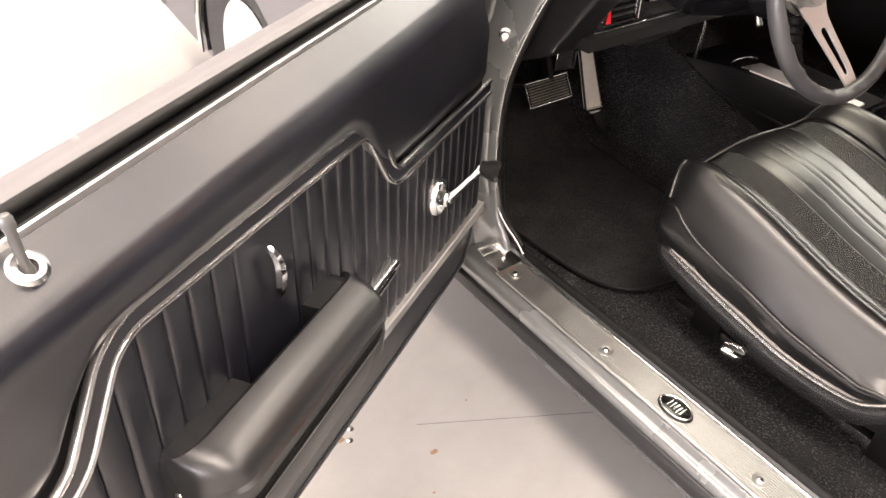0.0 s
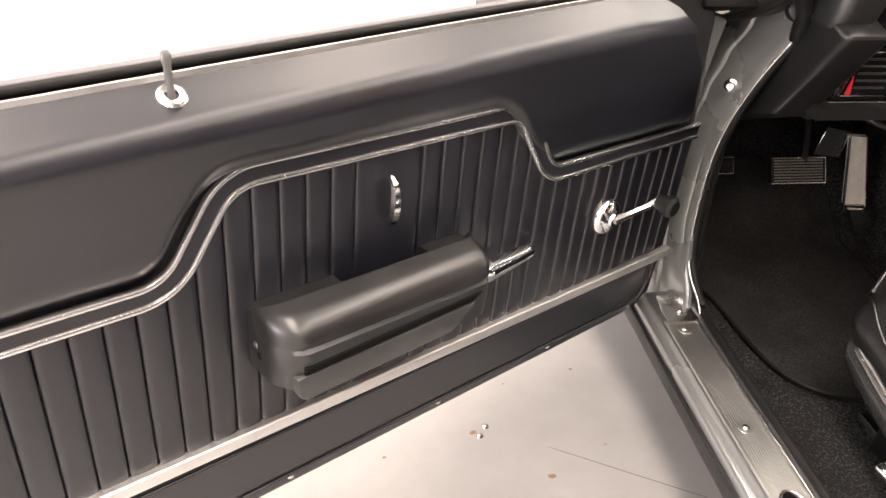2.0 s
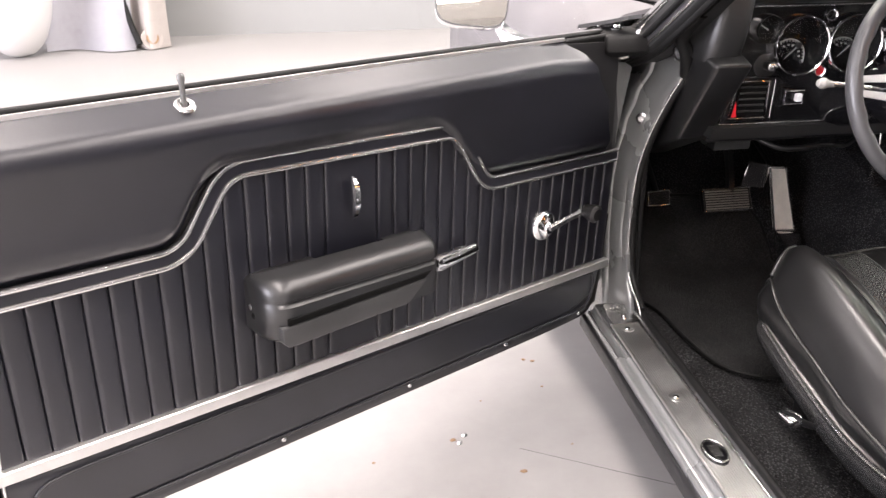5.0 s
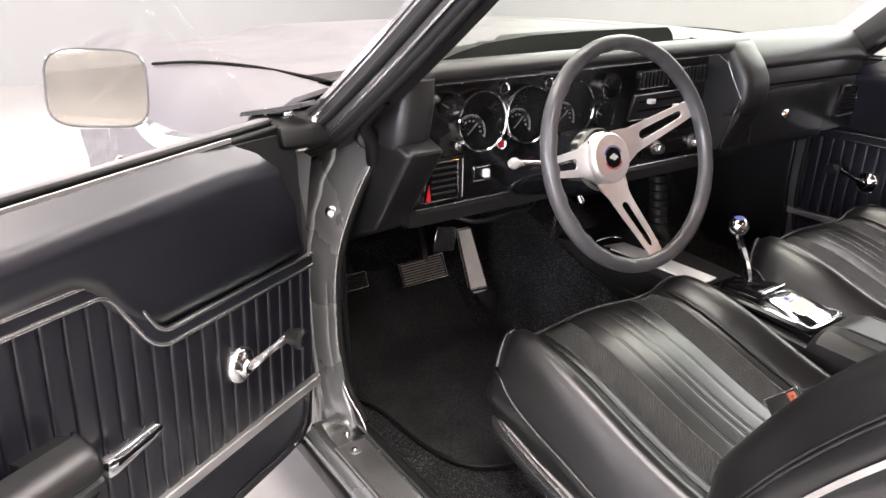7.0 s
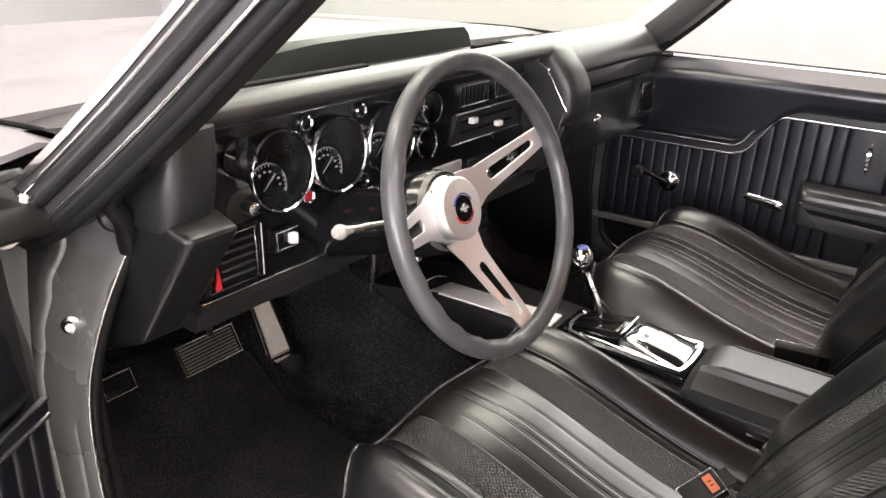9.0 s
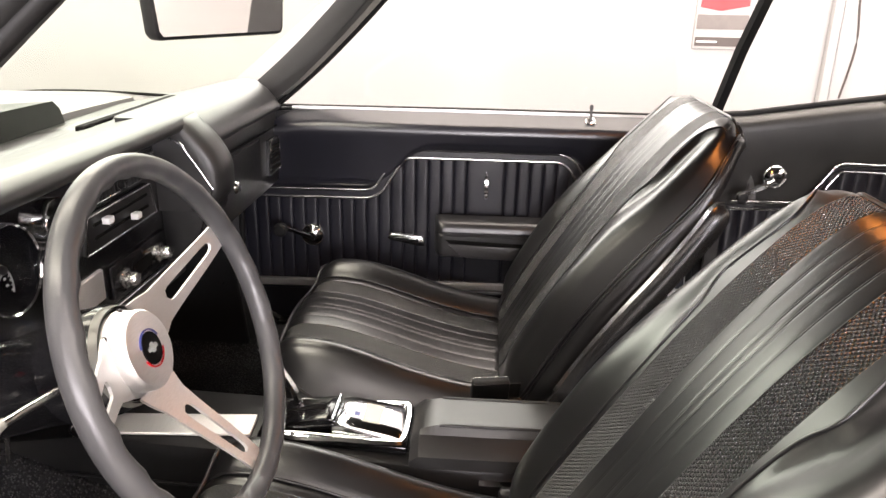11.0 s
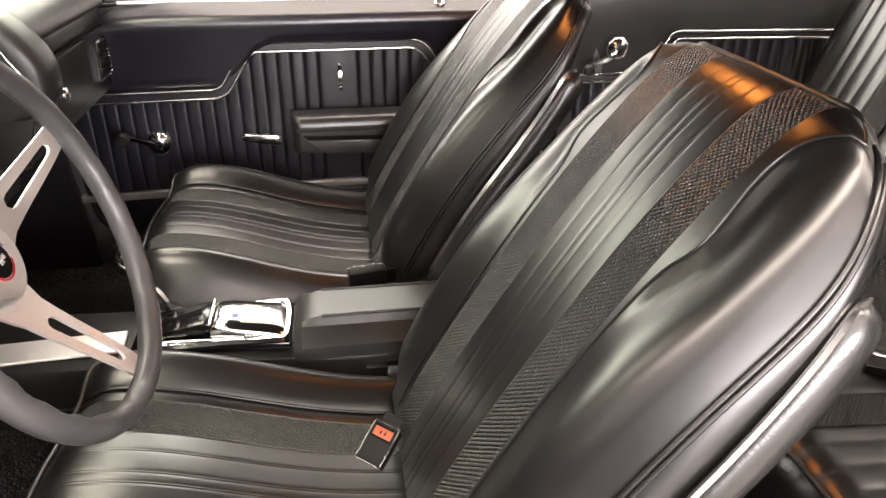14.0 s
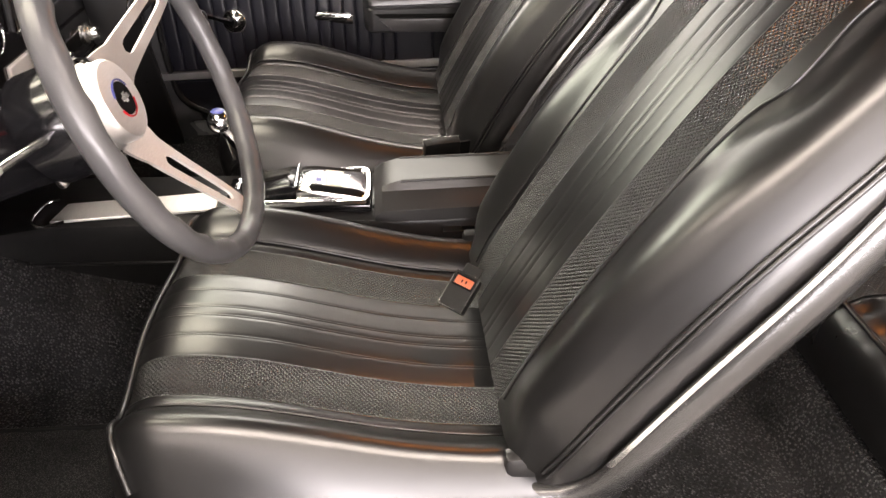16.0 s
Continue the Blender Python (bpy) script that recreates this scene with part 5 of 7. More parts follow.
# radio: face, two knobs
radio = part("radio", box(B(), -0.055, 0.135, -0.244, -0.236, 0.715, 0.768, 0.003), GLOSS_BLACK, panel, "black radio with two bright knobs")
for kx in (-0.018, 0.104):
    part("knob", lathe(B(), [(0, 0.022), (0.009, 0.021), (0.011, 0.018), (0.012, 0.004), (0.016, 0.003), (0.016, 0), (0, 0)], 24, axis_to((kx, -0.244, 0.737), (0, -1, 0))), DULL_CHROME, radio)
part("dial", box(B(), 0.012, 0.076, -0.2455, -0.2438, 0.727, 0.748, 0.001, 1), DARK, radio)
part("lighter", lathe(B(), [(0, 0.014), (0.008, 0.013), (0.010, 0.010), (0.010, 0.003), (0.013, 0.002), (0.013, 0), (0, 0)], 20, axis_to((0.155, -0.238, 0.742), (0, -1, 0))), DULL_CHROME, panel)
# bright ignition plate low by the column
part("ash_plate", prism(B(), [(-0.165, 0.728), (-0.158, 0.775), (-0.075, 0.775), (-0.075, 0.728)], "xz", -0.243, -0.236, 0.002, 1), ALU, panel)
# passenger side: glove box door, outlet, ledge
bm = box(B(), 0.218, 0.755, -0.270, -0.18, 0.700, 0.889, 0.004)
part("glove_panel", bm, PLASTIC, dash, "black glove box panel")
glove = part("glove_door", box(B(), 0.285, 0.600, -0.2755, -0.265, 0.712, 0.835, 0.004), PLASTIC, dash, "black glove box door")
part("lock", lathe(B(), [(0, 0.008), (0.008, 0.0075), (0.012, 0.004), (0.014, 0), (0, 0)], 22, axis_to((0.418, -0.2755, 0.768), (0, -1, 0))), CHROME, glove)
out = part("air_outlet", prism(B(), [(0.645, 0.735), (0.662, 0.818), (0.738, 0.818), (0.738, 0.735)], "xz", -0.279, -0.268, 0.002, 1), GLOSS_BLACK, dash, "black louvred air outlet")
part("bright_frame", sweep(B(), [(0.648, -0.2805, 0.738), (0.664, -0.2805, 0.815), (0.735, -0.2805, 0.815), (0.735, -0.2805, 0.738)], 0.0014, True), DULL_CHROME, out)
for k in range(5):
    z = 0.745 + k * 0.013
    part("louvre", box(B(), 0.664, 0.731, -0.283, -0.278, z, z + 0.003, 0.001, 1), DARK, out)
part("ledge_gap", sweep(B(), [(0.285, -0.2755, 0.848), (0.755, -0.2755, 0.842)], 0.0022), DARK, dash)
# lower left end: wedge that runs forward and down to the pillar
bm = prism(B(), [(-0.335, 0.838), (-0.215, 0.672), (-0.03, 0.585), (0.08, 0.60), (0.08, 0.86), (-0.26, 0.86)], "yz", -0.712, -0.640, 0.010, 3)
part("end_panel", bm, PLASTIC, dash, "black moulded end panel")
# under-dash shelf, wires and a ribbed hose
part("under_shelf", box(B(), -0.64, 0.75, -0.20, 0.30, 0.655, 0.70, 0.01), PLASTIC, dash)
bm = sweep(B(), smooth_path([(-0.52, -0.10, 0.66), (-0.45, -0.16, 0.625), (-0.36, -0.18, 0.635), (-0.28, -0.14, 0.62), (-0.2, -0.1, 0.66)], 6), 0.006)
part("cable", bm, PLASTIC, dash)
bm = sweep(B(), smooth_path([(-0.58, -0.12, 0.66), (-0.5, -0.18, 0.655), (-0.42, -0.19, 0.662)], 6), 0.005)
part("cable", bm, PLASTIC, dash)
bm = sweep(B(), smooth_path([(-0.215, -0.14, 0.69), (-0.212, -0.150, 0.62), (-0.208, -0.145, 0.56), (-0.205, -0.14, 0.53)], 8), 0.0035)
part("cable", bm, DULL_CHROME, dash, "braided bright cable under the dashboard")
hose = smooth_path([(0.16, -0.10, 0.69), (0.155, -0.13, 0.60), (0.15, -0.15, 0.50), (0.13, -0.2, 0.42)], 10)
pipe = part("ribbed_hose", sweep(B(), hose, 0.022), RUBBER, dash, "black ribbed hose under the dashboard")
for p in hose[::2]:
    part("ring", lathe(B(), [(0.021, -0.004), (0.026, 0.0), (0.021, 0.004)], 16, Matrix.Translation(p)), RUBBER, pipe)

# ---- steering column and wheel ----
WC = Vector((-0.388, -0.501, 0.833))
WA = Vector((0, -0.9425, 0.3343)).normalized()
WU = Vector((0, 0.3343, 0.9425)).normalized()
WR = Vector((1, 0, 0))
MW = Matrix(((WR.x, WU.x, WA.x, WC.x), (WR.y, WU.y, WA.y, WC.y), (WR.z, WU.z, WA.z, WC.z), (0, 0, 0, 1)))
wheel = thing("steering_wheel", "three-spoke brushed steering wheel with a dark grip rim", "steering wheel", WC)
RW = 0.180
bm = B()
NR = 96


def rim_pt(i, j):
    a = 2 * math.pi * i / NR
    b = 2 * math.pi * j / 16
    bumps = 0.0011 * max(0.0, math.cos(a * 26)) * max(0.0, -math.sin(b + 2.3)) * 2
    r = 0.0124 - 0.0006 * math.cos(2 * b) + bumps
    return Vector(((RW + r * math.cos(b)) * math.cos(a), (RW + r * math.cos(b)) * math.sin(a), r * math.sin(b)))


surface(bm, rim_pt, NR, 16, True, True)
part("rim", bm, GRIP, wheel, "dark grained grip rim", MW)


def spoke(deg):
    bm = B()
    R = Matrix.Rotation(radians(deg), 4, "Z")
    outer = [(0.036, 0.034), (0.050, 0.030), (0.065, 0.0235), (0.10, 0.0205), (0.15, 0.0165), (RW - 0.008, 0.0145)]
    slot0, slot1 = 0.078, 0.158

    def z_at(x):
        return lerp(-0.062, -0.002, step(0.03, 0.20, x) * 0.6 + 0.4 * (x - 0.03) / 0.16)

    xs = [0.036, 0.045, 0.055, 0.065, 0.072, 0.078, 0.081, 0.086, 0.10, 0.115, 0.13, 0.145, 0.152, 0.156, 0.158, 0.165, RW - 0.008]
    rows = []
    for x in xs:
        w = curve_at(outer, x)
        if slot0 < x < slot1:
            t = min(x - slot0, slot1 - x)
            half = lerp(0.009, 0.006, (x - slot0) / (slot1 - slot0)) * min(1.0, math.sqrt(max(0.0, 1 - (1 - min(1, t / 0.008)) ** 2)))
        else:
            half = 0.0
        rows.append((x, w, half))
    th = 0.0035
    top, bot = [], []
    for x, w, h in rows:
        z = z_at(x)
        top.append([bm.verts.new(R @ Vector((x, s, z))) for s in (w, h, -h, -w)])
        bot.append([bm.verts.new(R @ Vector((x, s, z - th))) for s in (w, h, -h, -w)])
    for i in range(len(rows) - 1):
        for g, rev in ((top, False), (bot, True)):
            for a, b in ((0, 1), (2, 3)):
                q = [g[i][a], g[i + 1][a], g[i + 1][b], g[i][b]]
                bm.faces.new(q[::-1] if rev else q)
            if rows[i][2] == 0 and rows[i + 1][2] == 0:
                q = [g[i][1], g[i + 1][1], g[i + 1][2], g[i][2]]
                bm.faces.new(q[::-1] if rev else q)
        for a in (0, 3):
            bm.faces.new((top[i][a], top[i + 1][a], bot[i + 1][a], bot[i][a]))
        if not (rows[i][2] == 0 and rows[i + 1][2] == 0):
            for a in (1, 2):
                bm.faces.new((top[i][a], top[i + 1][a], bot[i + 1][a], bot[i][a]))
    bmesh.ops.remove_doubles(bm, verts=bm.verts, dist=0.0003)
    return bm


for d in (20, 179, -80.5):
    part("spoke", spoke(d), ALU, wheel, "slotted brushed aluminium spoke", MW, 25)
hub = part("hub", lathe(B(), [(0, -0.044), (0.034, -0.044), (0.0395, -0.045), (0.042, -0.048), (0.0425, -0.053), (0.0425, -0.062), (0.046, -0.066), (0.046, -0.072), (0.0, -0.072)], 48), ALU, wheel, "round brushed hub cap", MW)
part("emblem", lathe(B(), [(0, -0.0425), (0.017, -0.0427), (0.0175, -0.0442), (0, -0.0442)], 32, None), DARK, hub, "dark round emblem with coloured ring", MW)
bm = B()
for r0, r1, a0, a1 in ((0.0188, 0.0202, 200, 340),):
    P = [(r0, -0.0424), (r1, -0.0426), (r1, -0.044), (r0, -0.044)]
    lathe(bm, P, 24, Matrix.Rotation(radians(a0), 4, "Z"), a1 - a0)
part("emblem_red", bm, RED_MARK, hub, "", MW)
bm = lathe(B(), [(0.0188, -0.0424), (0.0202, -0.0426), (0.0202, -0.044), (0.0188, -0.044)], 24, Matrix.Rotation(radians(20), 4, "Z"), 140)
part("emblem_blue", bm, BLUE_MARK, hub, "", MW)
bm = prism(B(), [(-0.009, -0.002), (-0.004, -0.002), (-0.003, -0.005), (0.004, -0.005), (0.004, -0.002), (0.010, -0.002), (0.008, 0.003), (0.003, 0.003), (0.003, 0.006), (-0.004, 0.006), (-0.005, 0.003), (-0.010, 0.003)], "xy", -0.0427, -0.0420)
part("emblem_bar", bm, DULL_CHROME, hub, "", MW)
for k in range(6):
    a = 2 * math.pi * (k + 0.25) / 6
    part("bolt", lathe(B(), disc_head(0.004, 0.003), 10, Matrix.Translation((0.0435 * math.cos(a) , 0.0435 * math.sin(a), -0.066))), PLASTIC, hub, "", MW)

column = thing("steering_column", "gloss black steering column with a turn lever", "steering column", (-0.37, -0.25, 0.72))
bm = lathe(B(), [(0, -0.07), (0.050, -0.072), (0.056, -0.080), (0.058, -0.11), (0.058, -0.135), (0.052, -0.142), (0.050, -0.18), (0.046, -0.36), (0.044, -0.55), (0, -0.55)], 40)
body = part("tube", bm, GLOSS_BLACK, column, "", MW)
bm = lathe(B(), [(0.051, -0.068), (0.0535, -0.074), (0.0545, -0.10), (0.053, -0.112), (0.049, -0.112), (0.049, -0.068)], 40)
part("collar", bm, plain("warm_grey_collar", (0.09, 0.088, 0.078), 0.35), column, "warm grey collar behind the wheel", MW)
lev = [(-0.435, -0.397, 0.800), (-0.465, -0.396, 0.805), (-0.50, -0.393, 0.810), (-0.535, -0.389, 0.8135)]
lever = part("turn_lever", sweep(B(), lev, 0.0042), DULL_CHROME, column, "bright turn lever with a pale knob")
part("lever_knob", lathe(B(), [(0, 0.020), (0.006, 0.019), (0.0095, 0.013), (0.0095, 0.008), (0.006, 0.0), (0.0045, -0.012), (0, -0.012)], 20, axis_to((-0.533, -0.389, 0.813), (-1, 0.02, 0.12))), plain("pale_knob", (0.34, 0.33, 0.31), 0.25), lever)
part("hazard_knob", lathe(B(), [(0, 0.02), (0.006, 0.019), (0.007, 0.014), (0.004, 0.0), (0, 0)], 16, axis_to((-0.345, -0.345, 0.715), (0.3, -0.3, -0.9))), DULL_CHROME, column)
part("column_bracket", box(B(), -0.44, -0.30, -0.20, -0.05, 0.655, 0.715, 0.01), PLASTIC, column)

# ---- pedals ----
brake = thing("brake_pedal", "ribbed black rubber brake pedal with a bright rim", "pedal", (-0.403, 0.1, 0.38))
MB = Matrix.Translation((-0.405, 0.097, 0.407)) @ Matrix.Rotation(radians(-30), 4, "X")
padp = part("pad", box(B(), -0.066, 0.066, -0.006, 0.010, -0.030, 0.030, 0.006), RUBBER, brake, "", MB)
part("bright_rim", sweep(B(), [(-0.064, -0.006, -0.028), (-0.064, -0.006, 0.028), (0.064, -0.006, 0.028), (0.064, -0.006, -0.028)], 0.0024, True, up=(0, 1, 0)), DULL_CHROME, padp, "", MB)
for k in range(8):
    z = -0.022 + k * 0.0063
    part("rib", box(B(), -0.058, 0.058, -0.0095, -0.004, z - 0.0016, z + 0.0016, 0.0008, 1), plain("worn_rib_rubber", (0.20, 0.19, 0.165), 0.4) if k == 0 else bpy.data.materials["worn_rib_rubber"], padp, "", MB)
part("arm", sweep(B(), smooth_path([(-0.39, 0.11, 0.42), (-0.385, 0.14, 0.48), (-0.38, 0.20, 0.58), (-0.38, 0.22, 0.70)], 5), [(-0.006, -0.014), (0.006, -0.014), (0.006, 0.014), (-0.006, 0.014)]), PLASTIC, brake)
part("bracket", box(B(), -0.43, -0.33, 0.15, 0.23, 0.52, 0.60, 0.006), JAMB, brake)
gas = thing("throttle_pedal", "narrow pale aluminium throttle pedal plate", "pedal", (-0.215, 0.12, 0.3))
quad = [Vector((-0.268, 0.146, 0.468)), Vector((-0.224, 0.146, 0.466)), Vector((-0.184, 0.118, 0.300)), Vector((-0.242, 0.118, 0.304))]
bm = B()
f = bm.faces.new([bm.verts.new(v) for v in quad])
thicken(bm, (0, 0.008, 0.002))
bmesh.ops.recalc_face_normals(bm, faces=bm.faces)
bmesh.ops.bevel(bm, geom=bm.edges[:], offset=0.002, segments=1, affect="EDGES")
plate = part("plate", bm, plain("pale_pedal_metal", (0.84, 0.80, 0.72), 0.35, 0.1), gas)
bm = sweep(B(), [v + Vector((0, -0.002, 0)) for v in quad], 0.003, True, up=(0, 1, 0))
part("rim", bm, DULL_CHROME, plate)
for r in range(20):
    for c in range(5):
        t, w = (r + 1) / 21, (c + 1) / 6
        p = quad[0].lerp(quad[3], t).lerp(quad[1].lerp(quad[2], t), w)
        if (r + c) % 2 == 0:
            part("stud", lathe(B(), [(0, 0.0018), (0.0022, 0.0008), (0.0026, 0)], 6, axis_to(p + Vector((0, -0.0005, 0)), (0, -1, 0.15))), plate.data.materials[0], plate)
part("hinge_foot", prism(B(), [(-0.246, 0.306), (-0.184, 0.300), (-0.165, 0.235), (-0.205, 0.235)], "xz", 0.085, 0.105, 0.004), DULL_CHROME, gas)
part("arm", sweep(B(), [(-0.25, 0.16, 0.46), (-0.255, 0.24, 0.50), (-0.27, 0.34, 0.56)], 0.006), PLASTIC, gas)
part("stay", prism(B(), [(-0.34, 0.42), (-0.27, 0.41), (-0.262, 0.475), (-0.325, 0.49)], "xz", 0.15, 0.156, 0.002, 1), DULL_CHROME, gas)
park = thing("parking_brake_pedal", "small ribbed black parking brake pedal", "pedal", (-0.585, 0.1, 0.41))
MPB = Matrix.Translation((-0.585, 0.105, 0.420)) @ Matrix.Rotation(radians(-25), 4, "X")
pp = part("pad", box(B(), -0.030, 0.030, -0.005, 0.008, -0.020, 0.020, 0.004), RUBBER, park, "", MPB)
part("bright_rim", sweep(B(), [(-0.028, -0.005, -0.018), (-0.028, -0.005, 0.018), (0.028, -0.005, 0.018), (0.028, -0.005, -0.018)], 0.002, True, up=(0, 1, 0)), DULL_CHROME, pp, "", MPB)
for k in range(5):
    part("rib", box(B(), -0.024, 0.024, -0.008, -0.003, -0.013 + k * 0.0064, -0.010 + k * 0.0064, 0.0006, 1), RUBBER, pp, "", MPB)
part("arm", sweep(B(), [(-0.585, 0.115, 0.425), (-0.60, 0.2, 0.52), (-0.62, 0.24, 0.66)], 0.009), PLASTIC, park)

# ---- front seats ----
def section_cushion(s, hw):
    """Height of the top over the seat's middle line at s metres to the side."""
    a = abs(s)
    side = 0.036 * math.exp(-((a - 0.216) / 0.042) ** 2)
    return side + 0.010 * math.exp(-(a / 0.10) ** 2) - 0.004 * math.exp(-((a - SEAM) / 0.006) ** 2)


GROOVES = [-0.083, -0.047, -0.010, 0.008, 0.047, 0.083]
EDGE = 0.148  # outer edge of the woven strips on the cushion
SEAM = 0.168  # seam between the insert and the bolsters


def pleats(s, depth=0.0014):
    """Seams between the stripes: a thin raised stitch in a shallow dip, a soft crown between."""
    d = 0.0
    for g in GROOVES + [-EDGE, EDGE]:
        d += depth * (0.60 * math.exp(-((s - g) / 0.0010) ** 2) - 0.55 * math.exp(-((s - g) / 0.0028) ** 2))
    for a, b in zip(GROOVES, GROOVES[1:]):
        if a < s < b:
            d += 0.0012 * (b - a) * math.sin(math.pi * (s - a) / (b - a))
    return d


def stripe_samples(lim):
    """Side positions, close together at the seams."""
    out = set()
    n = 60
    for k in range(n + 1):
        out.add(round(-lim + 2 * lim * k / n, 5))
    for g in GROOVES + [-EDGE, EDGE, -SEAM, SEAM]:
        for o in (-0.006, -0.004, -0.0024, -0.0012, -0.0006, 0, 0.0006, 0.0012, 0.0024, 0.004, 0.006):
            if abs(g + o) < lim:
                out.add(round(g + o, 5))
    return sorted(out)


def bucket_seat(xc, label, dz=0.0, back_shift=0.0):
    """A bucket seat with its middle at xc, raised by dz, its back moved sideways by back_shift."""
    seat = thing("bucket_seat", label, "car seat", (xc, -0.66, 0.25), "front seats")
    HW = 0.278
    lim = HW * 0.93
    S = stripe_samples(lim)
    NV = 46

    def top_point(s, v):
        bow = 0.020 * (s / HW) ** 2 + 0.035 * (s / HW) ** 6
        front = -0.385 - bow
        y0, y1 = -0.935, front - 0.055
        base = 0.500 + dz
        if v < 0.80:
            w = v / 0.80
            y = lerp(y0, y1, w)
            z = base - 0.096 * (1 - math.exp(-((front - 0.055 - y) / 0.252) ** 2))
            fade = 1.0
            yy = y
        else:
            t = (v - 0.80) / 0.20
            a = t * 1.75
            z = base - 0.075 * (1 - math.cos(min(a, math.pi / 2))) - 0.06 * max(0.0, a - math.pi / 2)
            yy = y1 + 0.060 * math.sin(min(a, math.pi / 2)) - 0.01 * max(0.0, a - math.pi / 2)
            fade = 1 - step(0.55, 1.0, t)
        z += section_cushion(s, HW) * (0.55 + 0.45 * fade) * (1.0 if v < 0.9 else 1 - (v - 0.9) * 5)
        z += pleats(s) * (0.2 + 0.8 * fade)
        edge = max(0.0, (abs(s) - lim * 0.80) / (HW - lim * 0.80))
        z -= 0.045 * edge ** 2.2
        z += 0.0016 * noise.noise(Vector((s * 8 + xc * 9, yy * 6, 0.5)))
        z += 0.0035 * noise.noise(Vector((s * 14 + xc * 5, yy * 4.5 + s * 3, 3.5))) * step(0.165, 0.20, abs(s))
        return Vector((xc + s, yy, z))

    STRIP = [(-0.95, 0.47), (-0.915, 0.425), (-0.877, 0.378), (-0.831, 0.350), (-0.729, 0.344), (-0.604, 0.366), (-0.50, 0.391), (-0.455, 0.402), (-0.30, 0.405)]

    def side_point(sg, t, v):
        """The boxed side: from the top seam down to the bright strip, in long soft folds."""
        p = top_point(sg * lim, v)
        zs = min(soft_at(STRIP, p.y) + dz, p.z - 0.012)
        x = lim + (HW + 0.004 - lim) * math.sin(min(1.0, t * 1.5) * math.pi / 2)
        x += (0.003 * noise.noise(Vector((p.y * 4.0 + xc, t * 3.2 + p.y * 5.0, 7.0))) + 0.004 * math.sin(math.pi * t)) * step(0.0, 0.3, t) * (1 - step(0.85, 1.0, t))
        x -= 0.045 * step(0.84, 1.0, v) * (0.3 + 0.7 * t)
        return Vector((xc + sg * x, p.y, max(lerp(p.z, zs, t), lerp(0.0, min(p.z, 0.392 + dz), step(0.84, 0.88, v)))))

    bands = [("vinyl", -lim, -EDGE), ("weave", -EDGE, -0.083), ("vinyl", -0.083, 0.083), ("weave", 0.083, EDGE), ("vinyl", EDGE, lim)]
    main = B()
    for kind, a, b in bands:
        xs = [s for s in S if a - 1e-6 <= s <= b + 1e-6]
        if a not in xs:
            xs = [a] + xs
        if b not in xs:
            xs = xs + [b]
        if kind == "weave":
            bm = B()
            surface(bm, lambda i, j: top_point(xs[i], j / NV), len(xs), NV + 1, uv=lambda i, j: (xs[i], j / NV * 0.6))
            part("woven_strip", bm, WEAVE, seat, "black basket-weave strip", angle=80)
        else:
            surface(main, lambda i, j: top_point(xs[i], j / NV), len(xs), NV + 1)
    for sg in (-1, 1):
        surface(main, lambda i, j: side_point(sg, i / 8, j / NV), 9, NV + 1)
    bmesh.ops.remove_doubles(main, verts=main.verts, dist=0.0004)
    part("cushion", main, VINYL, seat, "black vinyl cushion with long pleats", angle=75)
    # front piping and the base skirt with its bright strip
    pipe = [top_point(s, 0.885) + Vector((0, 0.003, 0.002)) for s in [lerp(-lim, lim, k / 30) for k in range(31)]]
    part("piping", sweep(B(), pipe, 0.0036), VINYL, seat)
    for sg in (-1, 1):
        ln = [side_point(sg, lerp(0.46, 0.10, step(0.70, 0.90, v)), v) + Vector((sg * 0.002, 0, 0.001)) for v in [k / 48 for k in range(45)]]
        part("piping", sweep(B(), ln, 0.0034), VINYL, seat)
    for sg in (-1, 1):
        for s0 in (SEAM,):
            ln = [top_point(sg * s0, v) + Vector((0, 0, 0.0025)) for v in [k / 30 for k in range(27)]]
            part("seam_cord", sweep(B(), ln, 0.0018), VINYL, seat)
    # shell under the cushion
    prof = [(-0.95, 0.44), (-0.92, 0.37), (-0.84, 0.325), (-0.70, 0.315), (-0.55, 0.345), (-0.45, 0.40), (-0.43, 0.33), (-0.50, 0.275), (-0.72, 0.25), (-0.90, 0.27), (-0.98, 0.36)]
    bm = prism(B(), prof, "yz", xc - HW * 0.80, xc + HW * 0.80, 0.008, 2)
    part("base_shell", bm, PLASTIC, seat)
    for sg in (-1, 1):
        path = smooth_path([(xc + sg * (HW + o), y, z + dz) for o, y, z in ((-0.10, -0.428, 0.402), (-0.035, -0.437, 0.402), (-0.006, -0.456, 0.400), (0.003, -0.490, 0.393), (0.005, -0.604, 0.366), (0.005, -0.729, 0.344), (0.004, -0.831, 0.350), (0.002, -0.877, 0.378), (-0.002, -0.915, 0.427))], 6)
        ln = [p + Vector((sg * 0.002, 0, 0)) for p in path[17:]]
        part("bright_strip", sweep(B(), ln, [(-0.003, -0.0042), (0.002, -0.0048), (0.004, -0.002), (0.004, 0.002), (0.002, 0.0048), (-0.003, 0.0042)]), DULL_CHROME, seat, "bright strip along the seat side")
        # rounded lower shell under the strip
        skirt = B()
        ring = [(-0.004, 0.002), (0.004, -0.004), (0.008, -0.014), (0.008, -0.026), (0.003, -0.040), (-0.010, -0.052), (-0.032, -0.060), (-0.07, -0.062)]

